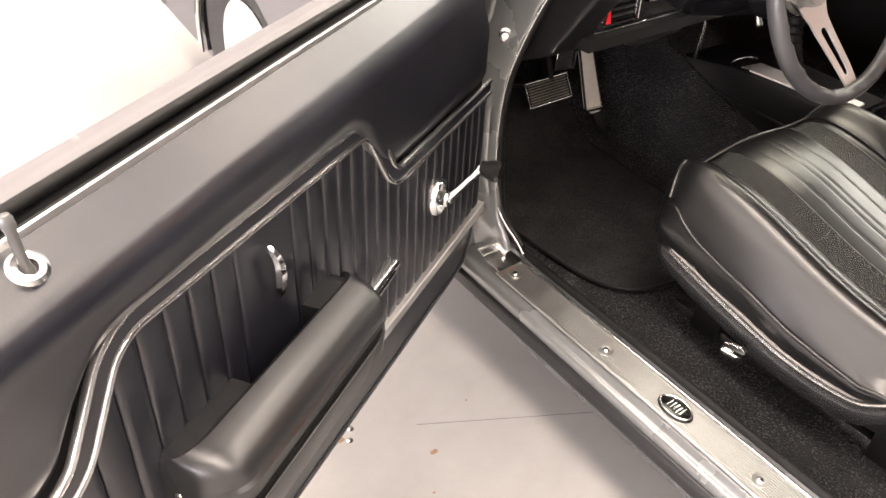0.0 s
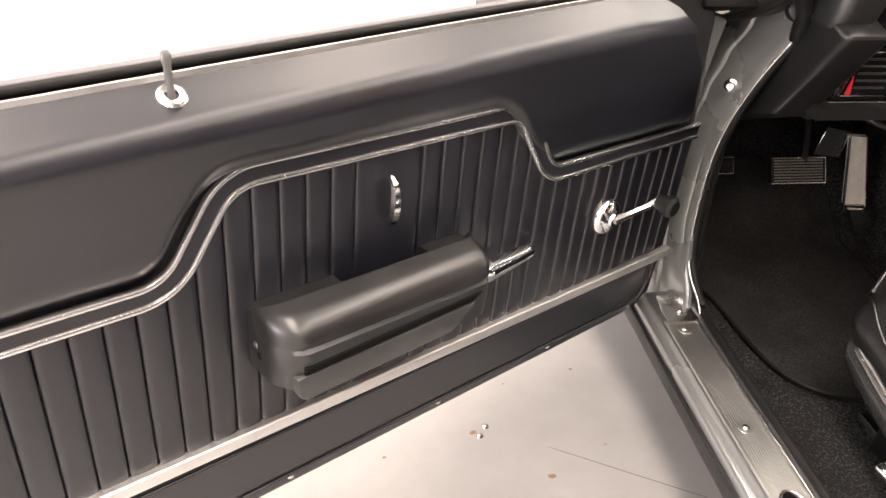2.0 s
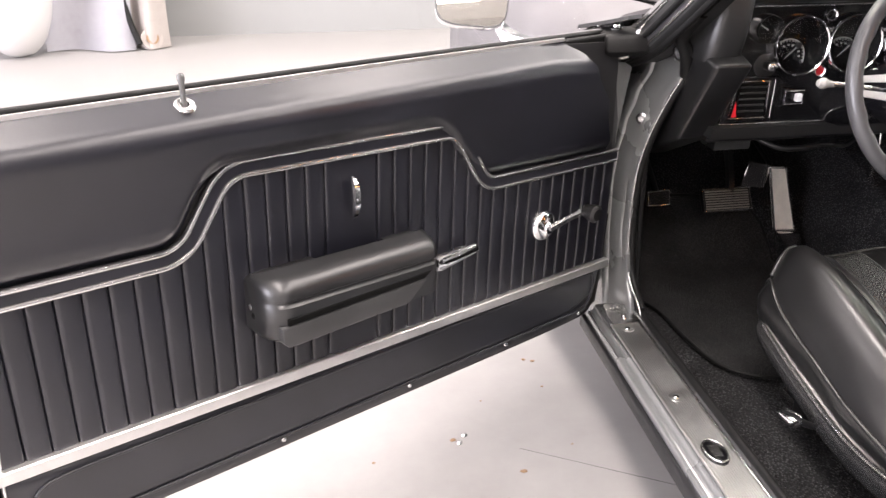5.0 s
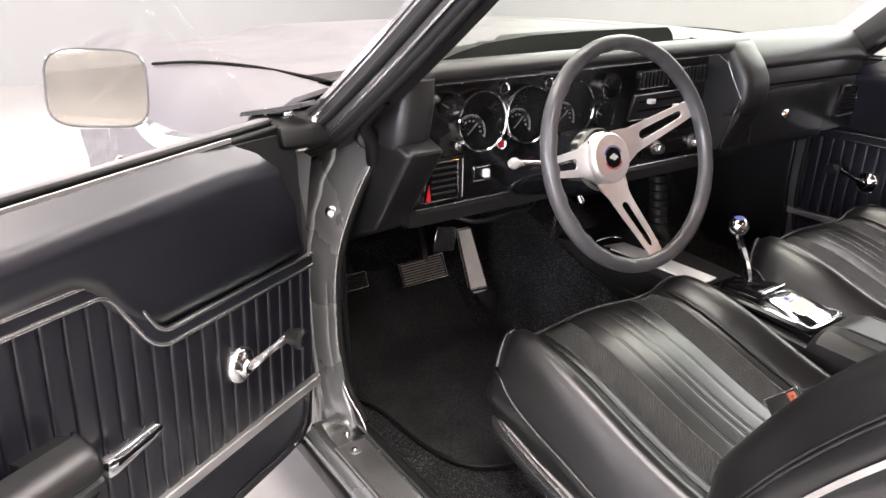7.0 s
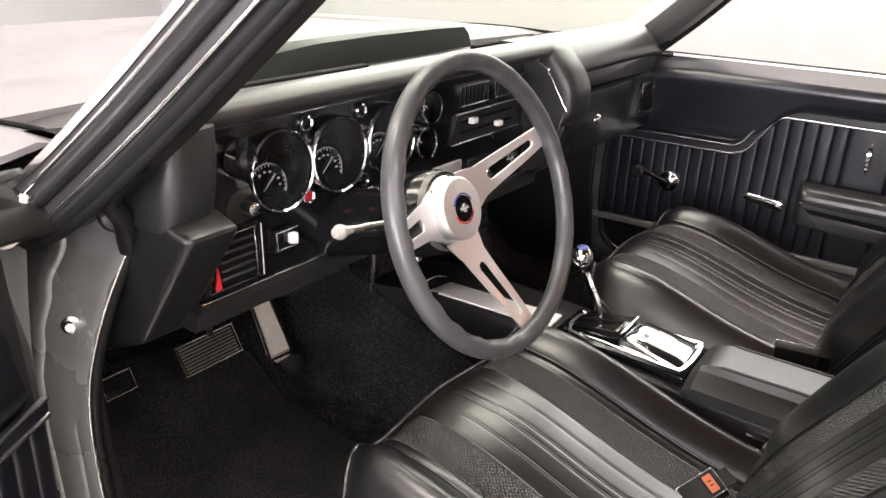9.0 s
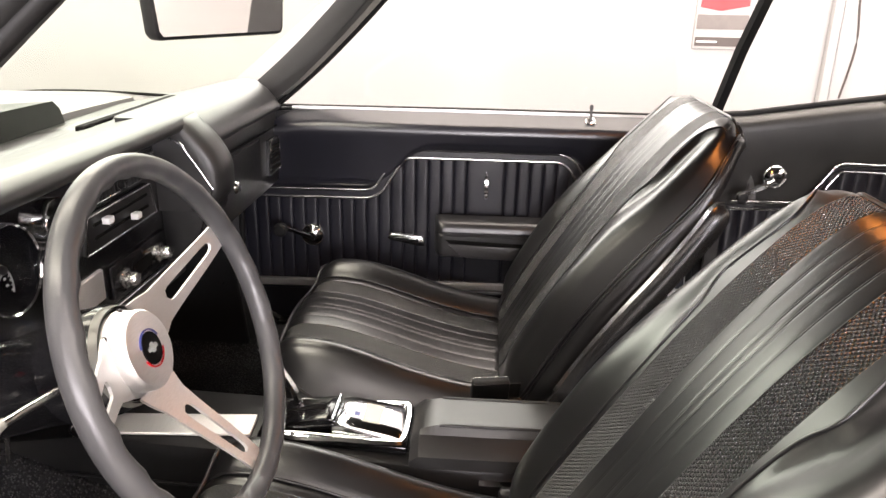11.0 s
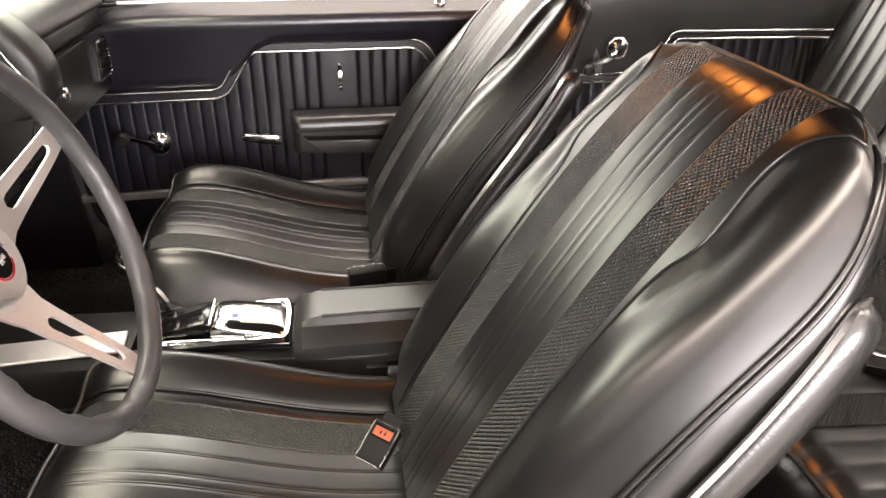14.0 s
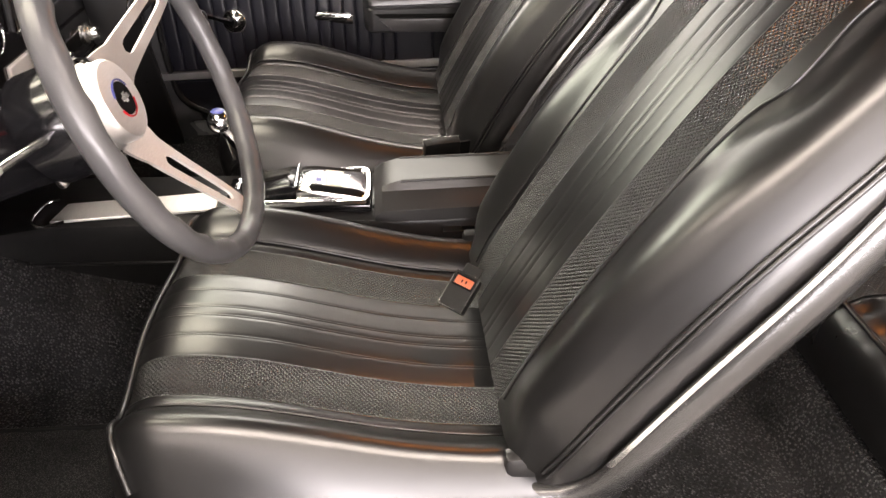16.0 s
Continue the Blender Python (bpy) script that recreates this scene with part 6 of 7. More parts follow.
        def under(i, j, sg=sg, path=path, ring=ring):
            t = path[min(j + 1, len(path) - 1)] - path[max(j - 1, 0)]
            n = Vector((-t.y, t.x, 0)).normalized() * (-1 if sg < 0 else 1)
            if n.x * sg < -0.05:
                n = -n
            return path[j] + n * ring[i][0] + Vector((0, 0, max(ring[i][1], 0.268 - path[j].z)))

        surface(skirt, under, 8, len(path))
        thicken(skirt, (-sg * 0.004, 0, 0))
        part("side_skirt", skirt, SHELL, seat, "rounded black lower shell", angle=60)
    for lx in (-0.2, 0.2):
        for ly in (-0.55, -0.90):
            part("foot", box(B(), xc + lx - 0.02, xc + lx + 0.02, ly - 0.03, ly + 0.03, 0.215, 0.285, 0.004), PLASTIC, seat)
        part("runner", box(B(), xc + lx - 0.014, xc + lx + 0.014, -0.95, -0.47, 0.222, 0.246, 0.003), DULL_CHROME, seat)

    # ---- backrest: rows run up the front, over the rolled top to the rear seam ----
    xb = xc + back_shift
    O = Vector((xb, -0.842, 0.478 + dz * 0.25))
    U = Vector((0, -0.528, 0.8492))
    F = Vector((0, 0.8492, 0.528))
    front = [(-0.02, -0.002), (0.05, 0.004), (0.15, 0.008), (0.25, 0.008), (0.35, 0.006), (0.43, 0.001), (0.490, -0.006), (0.535, -0.014), (0.568, -0.023), (0.588, -0.033), (0.600, -0.044), (0.604, -0.053)]
    P = [Vector((a, b, 0)) for a, b in front]
    line = smooth_path(P, 6)
    NL = len(line)
    norm = []
    for k in range(NL):
        t = line[min(k + 1, NL - 1)] - line[max(k - 1, 0)]
        norm.append(Vector((-t.y, t.x, 0)).normalized())
    # measured along the line, for widths and maps
    run = [0.0]
    for a, b in zip(line, line[1:]):
        run.append(run[-1] + (b - a).length)
    TOT = run[-1]
    HWT = [(0.0, 0.222), (0.05, 0.242), (0.30, 0.250), (0.44, 0.250), (0.51, 0.247), (0.555, 0.240), (0.59, 0.224), (0.62, 0.196), (0.645, 0.155)]

    def hw(k):
        return soft_at(HWT, run[k])

    def place(k, s, off):
        q = line[k] + norm[k] * off
        return O + U * q.x + F * q.y + Vector((s, 0, 0))

    SEAM_LINE = [(p.x, p.y) for p in smooth_path([(0.0, 0.140, 0), (0.36, 0.141, 0), (0.44, 0.160, 0), (0.475, 0.158, 0), (0.52, 0.150, 0), (0.555, 0.154, 0), (0.585, 0.180, 0), (0.604, 0.215, 0)], 6)]

    def seam(k):
        """Half width of the insert: straight below, pinched at the shoulder, opening to the corners of the top."""
        return min(hw(k) - 0.010, curve_at(SEAM_LINE, line[k].x))

    def base_pt(s, k):
        w = hw(k)
        up = run[k] / TOT
        top = step(0.74, 0.98, up)
        r = lerp(0.046, 0.030, top)
        off = 0.0
        a = abs(s)
        over = max(0.0, a - (w - r)) / r
        edge = r * 0.75 * (1 - math.sqrt(max(0.0, 1 - min(1.0, over) ** 2)))
        off += 0.023 * math.exp(-((a - 0.205) / 0.050) ** 2) * (1 - step(0.36, 0.82, up)) * step(0.0, 0.12, up)
        cr = seam(k)
        # the insert sinks between the bolsters below and stands over the shoulders above
        high = step(0.54, 0.74, up) * (1 - 0.8 * step(0.86, 1.0, up))
        off -= 0.015 * step(cr - 0.003, cr + 0.022, a) * high
        off += 0.006 * math.sin(math.pi * min(1.0, max(0.0, (a - cr) / max(0.02, w - cr)))) * high
        off += pleats(s * 0.083 / 0.066, 0.0013) * (1 - 0.4 * top) if a < 0.125 else 0.0
        off += 0.0006 * noise.noise(Vector((s * 6 + xc * 7, run[k] * 5, 2.5)))
        th = 0.75 * step(0.66, 1.0, up)
        return place(k, s, off) - (F * math.cos(th) + U * math.sin(th)) * edge

    raw_pt = base_pt
    edge_fix = {}
    for sg in (-1, 1):
        raw = [raw_pt(sg * hw(k), k) for k in range(NL)]
        fine = [p.copy() for p in raw]
        for _ in range(60):
            fine = [fine[0]] + [fine[k - 1] * 0.25 + fine[k] * 0.5 + fine[k + 1] * 0.25 for k in range(1, NL - 1)] + [fine[-1]]
        edge_fix[sg] = [b - a for a, b in zip(raw, fine)]

    def front_pt(s, k):
        w = hw(k)
        return raw_pt(s, k) + edge_fix[1 if s > 0 else -1][k] * step(w * 0.66, w, abs(s))

    main = B()
    KS = range(NL)
    for kind, a, b in bands:
        xs = [s for s in S if a - 1e-6 <= s <= b + 1e-6]

        def sx(i, k, a=a, b=b, xs=xs):
            w, e = hw(k), seam(k)
            t = (xs[i] - xs[0]) / (xs[-1] - xs[0])
            e = 0.130
            if a == -lim:
                return lerp(-w, -e, t)
            if b == lim:
                return lerp(e, w, t)
            if kind == "weave":
                lo, hi = (-e, -0.066) if a < 0 else (0.066, e)
                return lerp(lo, hi, t)
            return xs[i] * 0.066 / 0.083

        if kind == "weave":
            bm = B()
            surface(bm, lambda i, k: front_pt(sx(i, k), k), len(xs), NL, uv=lambda i, k: (sx(i, k), run[k]))
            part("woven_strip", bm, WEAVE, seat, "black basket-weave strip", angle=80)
        else:
            surface(main, lambda i, k: front_pt(sx(i, k), k), len(xs), NL)

    VQ = 0.515

    def rim(k, sg):
        """Seam between the side gusset and the hard back; it runs on over the top as the rear seam."""
        p = front_pt(sg * hw(k), k)
        up = run[k] / TOT
        foot = min(1.0, run[k] / 0.055)
        gap = lerp(0.052, 0.026, step(0.5, 1.0, up)) * math.sqrt(max(0.0, 1 - (1 - foot) ** 2))
        return p - F * gap + Vector((sg * 0.014 * (1 - step(0.4, 1.0, up)), 0, 0)) - U * 0.010 * step(0.5, 1.0, up)

    def side_pt(sg, t, k):
        """t: 0 at the front edge, 1 at the shell's seam."""
        p, q = front_pt(sg * hw(k), k), rim(k, sg)
        out = 0.009 * math.sin(math.pi * t) * (1 - 0.5 * step(0.75, 1.0, run[k] / TOT))
        return p.lerp(q, t) + Vector((sg * out, 0, 0)) + U * out * step(0.8, 1.0, run[k] / TOT)

    for sg in (-1, 1):
        surface(main, lambda i, k: side_pt(sg, i / 8, k), 9, NL)
    # rear roll over the top, from the front panel's end to the shell
    KT = NL - 1
    tops = [lerp(-hw(KT), hw(KT), t / 40) for t in range(41)]

    def top_roll(i, j):
        s, t = tops[i], j / 6
        p = front_pt(s, KT)
        q = rim(KT, -1).lerp(rim(KT, 1), i / 40)
        q = Vector((p.x + (0.002 if s > 0 else -0.002) * abs(s) / 0.18, p.y, p.z)) - F * 0.026 - U * 0.010
        return p.lerp(q, t) + U * 0.006 * math.sin(math.pi * t)

    surface(main, top_roll, 41, 7)
    bmesh.ops.remove_doubles(main, verts=main.verts, dist=0.0004)
    part("backrest", main, VINYL, seat, "black vinyl backrest with upright pleats", angle=75)
    # grained hard back between the two seams
    shell = B()

    def back_pt(i, k):
        u = i / 24 * 2 - 1
        p = rim(k, -1).lerp(rim(k, 1), i / 24)
        up = run[k] / TOT
        deep = lerp(0.072, 0.012, step(0.70, 1.0, up)) * step(-0.15, 0.35, up)
        return p - F * deep * (1 - abs(u) ** 2.4)

    surface(shell, back_pt, 25, NL)
    part("back_shell", shell, SHELL, seat, "grained black seat back shell", angle=70)
    # piping along the sides and over the top, bright lip round the shell
    for sg in (-1, 1):
        ln = [side_pt(sg, 0.10, k) + Vector((sg * 0.001, 0, 0)) for k in range(1, NL)]
        if sg < 0:
            left = ln
        else:
            right = ln
        # shell lip that stands out from the gusset and ends in a round tip
        ks = [k for k in range(NL) if line[k].x < VQ]
        lipb = B()
        N_L = len(ks)

        def lip_pt(i, j, sg=sg):
            a = 2 * math.pi * j / 14
            tip = math.sqrt(max(0.0, 1 - max(0.0, (i - (N_L - 5)) / 4.001) ** 2))
            c = rim(ks[i], sg) - F * 0.012
            return c + Vector((sg * (0.006 + 0.011 * math.cos(a)) * tip, 0, 0)) + F * (0.021 * math.sin(a) * tip)

        surface(lipb, lip_pt, N_L, 14, wrap_j=True)
        part("shell_lip", lipb, SHELL, seat, "grained shell edge", angle=70)
        ln = [lip_pt(i, 3) + Vector((sg * 0.0015, 0, 0)) + F * 0.001 for i in range(6, N_L)]
        part("bright_strip", sweep(B(), ln, [(-0.0034, -0.0015), (0.0034, -0.0015), (0.0030, 0.0015), (-0.0030, 0.0015)], up=(1, 0, 0)), DULL_CHROME, seat, "bright strip along the seat back")
        ln = [front_pt(sg * seam(k), k) + F * 0.0008 for k in range(2, NL - 2)]
        part("seam_cord", sweep(B(), ln, 0.0016), VINYL, seat)
    mid = [front_pt(s, KT) + U * 0.001 for s in tops[2:-2]]
    part("piping", sweep(B(), left + mid + right[::-1], 0.0030), VINYL, seat)
    for sg in (-1, 1):
        ln = [side_pt(sg, 0.10 + 0.007 / (0.02 + (side_pt(sg, 1, k) - side_pt(sg, 0, k)).length), k) + Vector((sg * 0.001, 0, 0)) for k in range(1, NL - 8)]
        part("piping", sweep(B(), ln, 0.0026), VINYL, seat)
    # pivot bracket at the base
    for sg in (-1, 1):
        bm = box(B(), xc + sg * 0.228 - 0.012, xc + sg * 0.228 + 0.012, -0.92, -0.83, 0.38, 0.46, 0.008)
        part("pivot", bm, PLASTIC, seat)
    return seat


bucket_seat(-0.342, "black vinyl bucket seat with woven strips and pleats", 0.0, -0.022)
bucket_seat(0.375, "black vinyl bucket seat with a bright strip on its shell", 0.020, 0.006)

# seat-slide lever by the sill side of the driver's seat
bm = B()
sweep(bm, [(-0.60, -0.66, 0.30), (-0.64, -0.665, 0.318), (-0.672, -0.667, 0.336)], 0.006)
lev = thing("seat_slide_lever", "chrome-tipped seat slide lever above black carpet", "lever", (-0.64, -0.66, 0.3))
part("rod", bm, PLASTIC, lev)
part("tip", prism(B(), [(-0.690, -0.655), (-0.668, -0.648), (-0.656, -0.672), (-0.668, -0.688), (-0.684, -0.684)], "xy", 0.330, 0.344, 0.004, 2), CHROME, lev, "chrome lever tip")

# seat belt buckles
def buckle(at, turn, red, label):
    m = Matrix.Translation(at) @ turn
    b = thing("seat_belt_buckle", label, "seat belt buckle", at, "seat belt buckles")
    case = part("case", box(B(), -0.025, 0.025, -0.034, 0.034, -0.012, 0.009, 0.004), RUBBER, b, "", m)
    part("edge", sweep(B(), [(-0.023, -0.034, 0.0085), (0.023, -0.034, 0.0085), (0.023, 0.034, 0.0085), (-0.023, 0.034, 0.0085)], 0.0007, True), DULL_CHROME, case, "", m)
    part("button", box(B(), -0.017, 0.017, -0.026, -0.010, 0.006, 0.0096, 0.0015), ORANGE if red else CHROME, case, "", m)
    part("button_well", sweep(B(), [(-0.019, -0.028, 0.0088), (0.019, -0.028, 0.0088), (0.019, -0.008, 0.0088), (-0.019, -0.008, 0.0088)], 0.0013, True), GLOSS_BLACK, case, "", m)
    if red:
        for x in (-0.004, 0.004):
            part("mark", box(B(), x - 0.0012, x + 0.0012, -0.021, -0.015, 0.0094, 0.0101), DARK, case, "", m)
    part("webbing", box(B(), -0.017, 0.017, -0.055, -0.03, -0.004, 0.000, 0.001, 1), RUBBER, b, "", m)
    return b


def frame_of(z, y):
    z = Vector(z).normalized()
    y = Vector(y)
    y = (y - z * y.dot(z)).normalized()
    x = y.cross(z)
    return Matrix((x, y, z)).transposed().to_4x4()


TB = frame_of((-0.50, 0.22, 0.80), (-0.62, 0.55, -0.45)) @ Matrix.Scale(0.76, 4)
buckle((-0.336, -0.804, 0.507), TB, True, "black seat belt buckle with an orange button on the cushion")
buckle((0.135, -0.815, 0.484), Matrix.Rotation(radians(10), 4, "Z") @ Matrix.Rotation(radians(75), 4, "Y"), False, "black seat belt buckle beside the passenger seat")

# ---- centre console ----
con = thing("centre_console", "black centre console with a chrome shifter plate and bin", "console", (0.0, -0.5, 0.25))
CX = 0.005
# long body that rises from the tunnel
bm = B()
prof = [(0.04, 0.30), (0.02, 0.46), (-0.16, 0.487), (-0.44, 0.477), (-0.70, 0.468), (-0.93, 0.468), (-0.96, 0.46), (-0.96, 0.24), (-0.10, 0.24)]
prism(bm, prof, "yz", CX - 0.083, CX + 0.088, 0.010, 2)
part("body", bm, PLASTIC, con, "black console body")
# ridge along the side
part("side_rib", sweep(B(), [(CX - 0.085, 0.0, 0.425), (CX - 0.085, -0.36, 0.408), (CX - 0.085, -0.66, 0.40), (CX - 0.085, -0.95, 0.40)], 0.003), PLASTIC, con)
# silver strip ahead of the shifter
bm = prism(B(), [(CX - 0.078, -0.175), (CX - 0.020, -0.185), (CX + 0.012, -0.425), (CX - 0.048, -0.430)], "xy", 0.0, 0.005, 0.0015, 1)
for v in bm.verts:
    v.co.z += 0.489 - (v.co.y + 0.17) * -0.035 if v.co.y > -0.3 else 0.4795
part("silver_strip", bm, ALU, con, "pale brushed strip on the console")
part("strip_frame", sweep(B(), smooth_path([(CX - 0.080, -0.200, 0.494), (CX - 0.084, -0.165, 0.488), (CX - 0.070, -0.145, 0.492), (CX - 0.020, -0.150, 0.494), (CX - 0.012, -0.170, 0.495)], 4), 0.0025), CHROME, con)
# shifter surround
surround = part("shifter_plate", prism(B(), [(CX - 0.050, -0.440), (CX + 0.055, -0.440), (CX + 0.064, -0.685), (CX - 0.064, -0.685)], "xy", 0.472, 0.486, 0.004, 2), GLOSS_BLACK, con, "chrome-edged shifter plate")
bm = B()
loop = [(CX - 0.046, -0.47, 0.489), (CX - 0.052, -0.58, 0.489), (CX - 0.056, -0.655, 0.490), (CX - 0.046, -0.678, 0.490), (CX + 0.046, -0.678, 0.490), (CX + 0.056, -0.655, 0.490), (CX + 0.052, -0.58, 0.489), (CX + 0.046, -0.47, 0.489)]
sweep(bm, smooth_path(loop, 3, True), [(-0.004, -0.003), (0.004, -0.003), (0.003, 0.004), (-0.003, 0.004)], True)
part("chrome_edge", bm, CHROME, surround)
# polished wedge with a pale label, and a black slide ahead of it
bm = B()
wedge = [(-0.562, 0.5065, 0.043), (-0.572, 0.5115, 0.044), (-0.590, 0.5105, 0.046), (-0.640, 0.5015, 0.049), (-0.668, 0.4965, 0.050), (-0.674, 0.4930, 0.050)]


def hood_top(i, j):
    y, z, w = wedge[j]
    u = (-1, -0.96, -0.86, -0.4, 0, 0.4, 0.86, 0.96, 1)[i]
    drop = (0.020, 0.006, 0.001, 0.0, 0.0, 0.0, 0.001, 0.006, 0.020)[i]
    return Vector((CX + u * w, y, max(0.4865, z - drop)))


surface(bm, hood_top, 9, 6)
face = part("chrome_hood", bm, CHROME, surround, "polished shifter hood with a pale label", angle=50)
for y0, y1, w0, mat in ((-0.592, -0.605, 0.022, LABEL_PALE), (-0.608, -0.638, 0.026, LABEL_CREAM)):
    z0, z1 = 0.5109 - (-0.590 - y0) * 0.18, 0.5109 - (-0.590 - y1) * 0.18
    part("label", prism(B(), [(y0, z0), (y0, z0 + 0.0006), (y1, z1 + 0.0006), (y1, z1)], "yz", CX - w0, CX + w0), mat, face)
part("mark", prism(B(), [(-0.594, 0.5108), (-0.594, 0.5115), (-0.602, 0.5100), (-0.602, 0.5093)], "yz", CX - 0.016, CX - 0.006), BLUE_MARK, face)
part("slide_gate", prism(B(), [(-0.462, 0.486), (-0.470, 0.500), (-0.550, 0.514), (-0.561, 0.512), (-0.561, 0.486)], "yz", CX - 0.036, CX + 0.036, 0.003, 2), GLOSS_BLACK, surround, "gloss black lever slide")
part("gate_edge", sweep(B(), [(CX - 0.038, -0.5615, 0.5135), (CX + 0.038, -0.5615, 0.5135)], 0.0022), CHROME, surround)
part("slot_line", prism(B(), [(-0.476, 0.5012), (-0.476, 0.5022), (-0.545, 0.5141), (-0.545, 0.5131)], "yz", CX - 0.004, CX + 0.004), DARK, surround)
for sx in (-1, 1):
    ln = smooth_path([(CX + sx * 0.040, -0.455, 0.489), (CX + sx * 0.047, -0.54, 0.491), (CX + sx * 0.053, -0.60, 0.492), (CX + sx * 0.056, -0.668, 0.490)], 5)
    part("chrome_rail", sweep(B(), ln, 0.0030), CHROME, surround)
    part("screw", lathe(B(), disc_head(0.005, 0.004), 12, Matrix.Translation((CX + sx * 0.054, -0.672, 0.490))), CHROME, surround)
# shift lever with a chrome ball
lever = part("shift_lever", sweep(B(), smooth_path([(0.020, -0.500, 0.492), (0.022, -0.488, 0.53), (0.028, -0.462, 0.570), (0.034, -0.447, 0.592)], 5), [(-0.006, -0.004), (0.006, -0.004), (0.005, 0.004), (-0.005, 0.004)]), CHROME, con, "chrome shift lever with a ball knob")
bm = B()
bmesh.ops.create_uvsphere(bm, u_segments=28, v_segments=18, radius=0.0205)
bm.transform(Matrix.Translation((0.034, -0.444, 0.605)))
ball = part("ball_knob", bm, CHROME, lever)
part("blue_cap", lathe(B(), [(0, 0.0018), (0.008, 0.0012), (0.0115, -0.001), (0, -0.001)], 20, Matrix.Translation((0.034, -0.444, 0.6245))), BLUE_MARK, ball)
part("trigger", box(B(), 0.008, 0.022, -0.450, -0.442, 0.604, 0.610, 0.002), CHROME, lever)
# bin with a lid
bm = B()


def lid(i, j):
    t = j / 20
    y = lerp(-0.690, -0.955, t)
    ring = [(-0.082, 0.462), (-0.080, 0.482), (-0.066, 0.494), (-0.046, 0.500), (-0.038, 0.514), (0.044, 0.514), (0.052, 0.500), (0.072, 0.494), (0.086, 0.482), (0.088, 0.462)]
    x, z = ring[i]
    if z > 0.505:
        z -= 0.012 * (1 - step(0.0, 0.16, t))
    z -= 0.010 * (1 - step(0.0, 0.03, t))
    return Vector((CX + x, y, z))


V = surface(bm, lid, 10, 21)
bm.faces.new([v[0] for v in V])
bm.faces.new([v[-1] for v in V])
bm.faces.new([V[0][0], V[0][-1], V[-1][-1], V[-1][0]])
part("bin_lid", bm, BIN, con, "grey-black raised console bin lid", angle=25)
for sx in (-1, 1):
    part("lid_bead", sweep(B(), [(CX + 0.003 + sx * 0.041, -0.735, 0.5135), (CX + 0.003 + sx * 0.041, -0.955, 0.5145)], 0.0028), BIN, con)
part("bin_strip", sweep(B(), [(CX - 0.088, -0.80, 0.448), (CX - 0.088, -0.95, 0.448)], [(-0.003, -0.005), (0.003, -0.005), (0.003, 0.005), (-0.003, 0.005)]), CHROME, con, "bright strip on the console side")
part("lid_button", lathe(B(), disc_head(0.004, 0.003), 12, axis_to((CX - 0.06, -0.689, 0.480), (0, 1, 0.2))), DARK, con)

# ---- driver's floor mat ----
mat = [(-0.69, 0.06), (-0.685, -0.05), (-0.655, -0.12), (-0.645, -0.24), (-0.625, -0.34), (-0.58, -0.40), (-0.50, -0.425), (-0.40, -0.43), (-0.32, -0.42), (-0.27, -0.36), (-0.26, -0.1), (-0.25, 0.05), (-0.27, 0.20), (-0.5, 0.24), (-0.66, 0.22)]
pts = [(p.x, p.y) for p in smooth_path([(a, b, 0) for a, b in mat], 4, True)]
bm = B()
# a net clipped to the outline, laid on the carpet
cen = Vector((-0.46, -0.09))
NRD = 10


def matpt(i, j):
    k = i / NRD
    x, y = lerp(cen.x, pts[j][0], k), lerp(cen.y, pts[j][1], k)
    return Vector((x, y, floor_height(x, y) + 0.012 + 0.003 * noise.noise(Vector((x * 5, y * 5, 4)))))


surface(bm, matpt, NRD + 1, len(pts), wrap_j=True)
bmesh.ops.remove_doubles(bm, verts=bm.verts, dist=0.0003)
thicken(bm, (0, 0, -0.010))
fm = solid("floor_mat", bm, MAT_CARPET, "black carpeted floor mat on the driver's floor", "floor mat")
edge = [Vector((x, y, floor_height(x, y) + 0.012)) for x, y in pts]
part("bound_edge", sweep(B(), edge, 0.0042, True), RUBBER, fm)

# ---- rear seat ----
rear = thing("rear_bench_seat", "black pleated rear bench seat with woven strips", "car seat", (0, -1.65, 0.25))


def bench(s):
    d = 0.0
    p = (s + 5.0) % 0.044
    k = abs(s) % 0.62
    if 0.06 < k < 0.26 or 0.33 < k < 0.5:
        d -= 0.0010 * math.exp(-((p - 0.022) / 0.0025) ** 2)
        d += 0.0022 * abs(math.sin(math.pi * (s + 5.0 - 0.022) / 0.044))
    return d


def rc(i, j):
    s = lerp(-0.60, 0.60, i / 220)
    t = j / 34
    if t < 0.18:
        a = (0.18 - t) / 0.18 * 1.7
        y, z = -1.40 + 0.07 * math.sin(min(a, math.pi / 2)), 0.452 - 0.07 * (1 - math.cos(min(a, math.pi / 2))) - 0.15 * max(0, a - 1.57)
    else:
        y, z = lerp(-1.40, -1.95, (t - 0.18) / 0.82), 0.452 - 0.05 * (t - 0.18)
    z += bench(s) * step(0.05, 0.2, t) - 0.02 * step(0.54, 0.6, abs(s))
    return Vector((s, y, z))


bm = B()
surface(bm, rc, 221, 35)
thicken(bm, (0, 0, -0.03))
part("cushion", bm, VINYL, rear, "black pleated rear cushion", angle=70)
part("cushion_base", box(B(), -0.60, 0.60, -1.95, -1.36, 0.22, 0.40, 0.02), VINYL, rear)


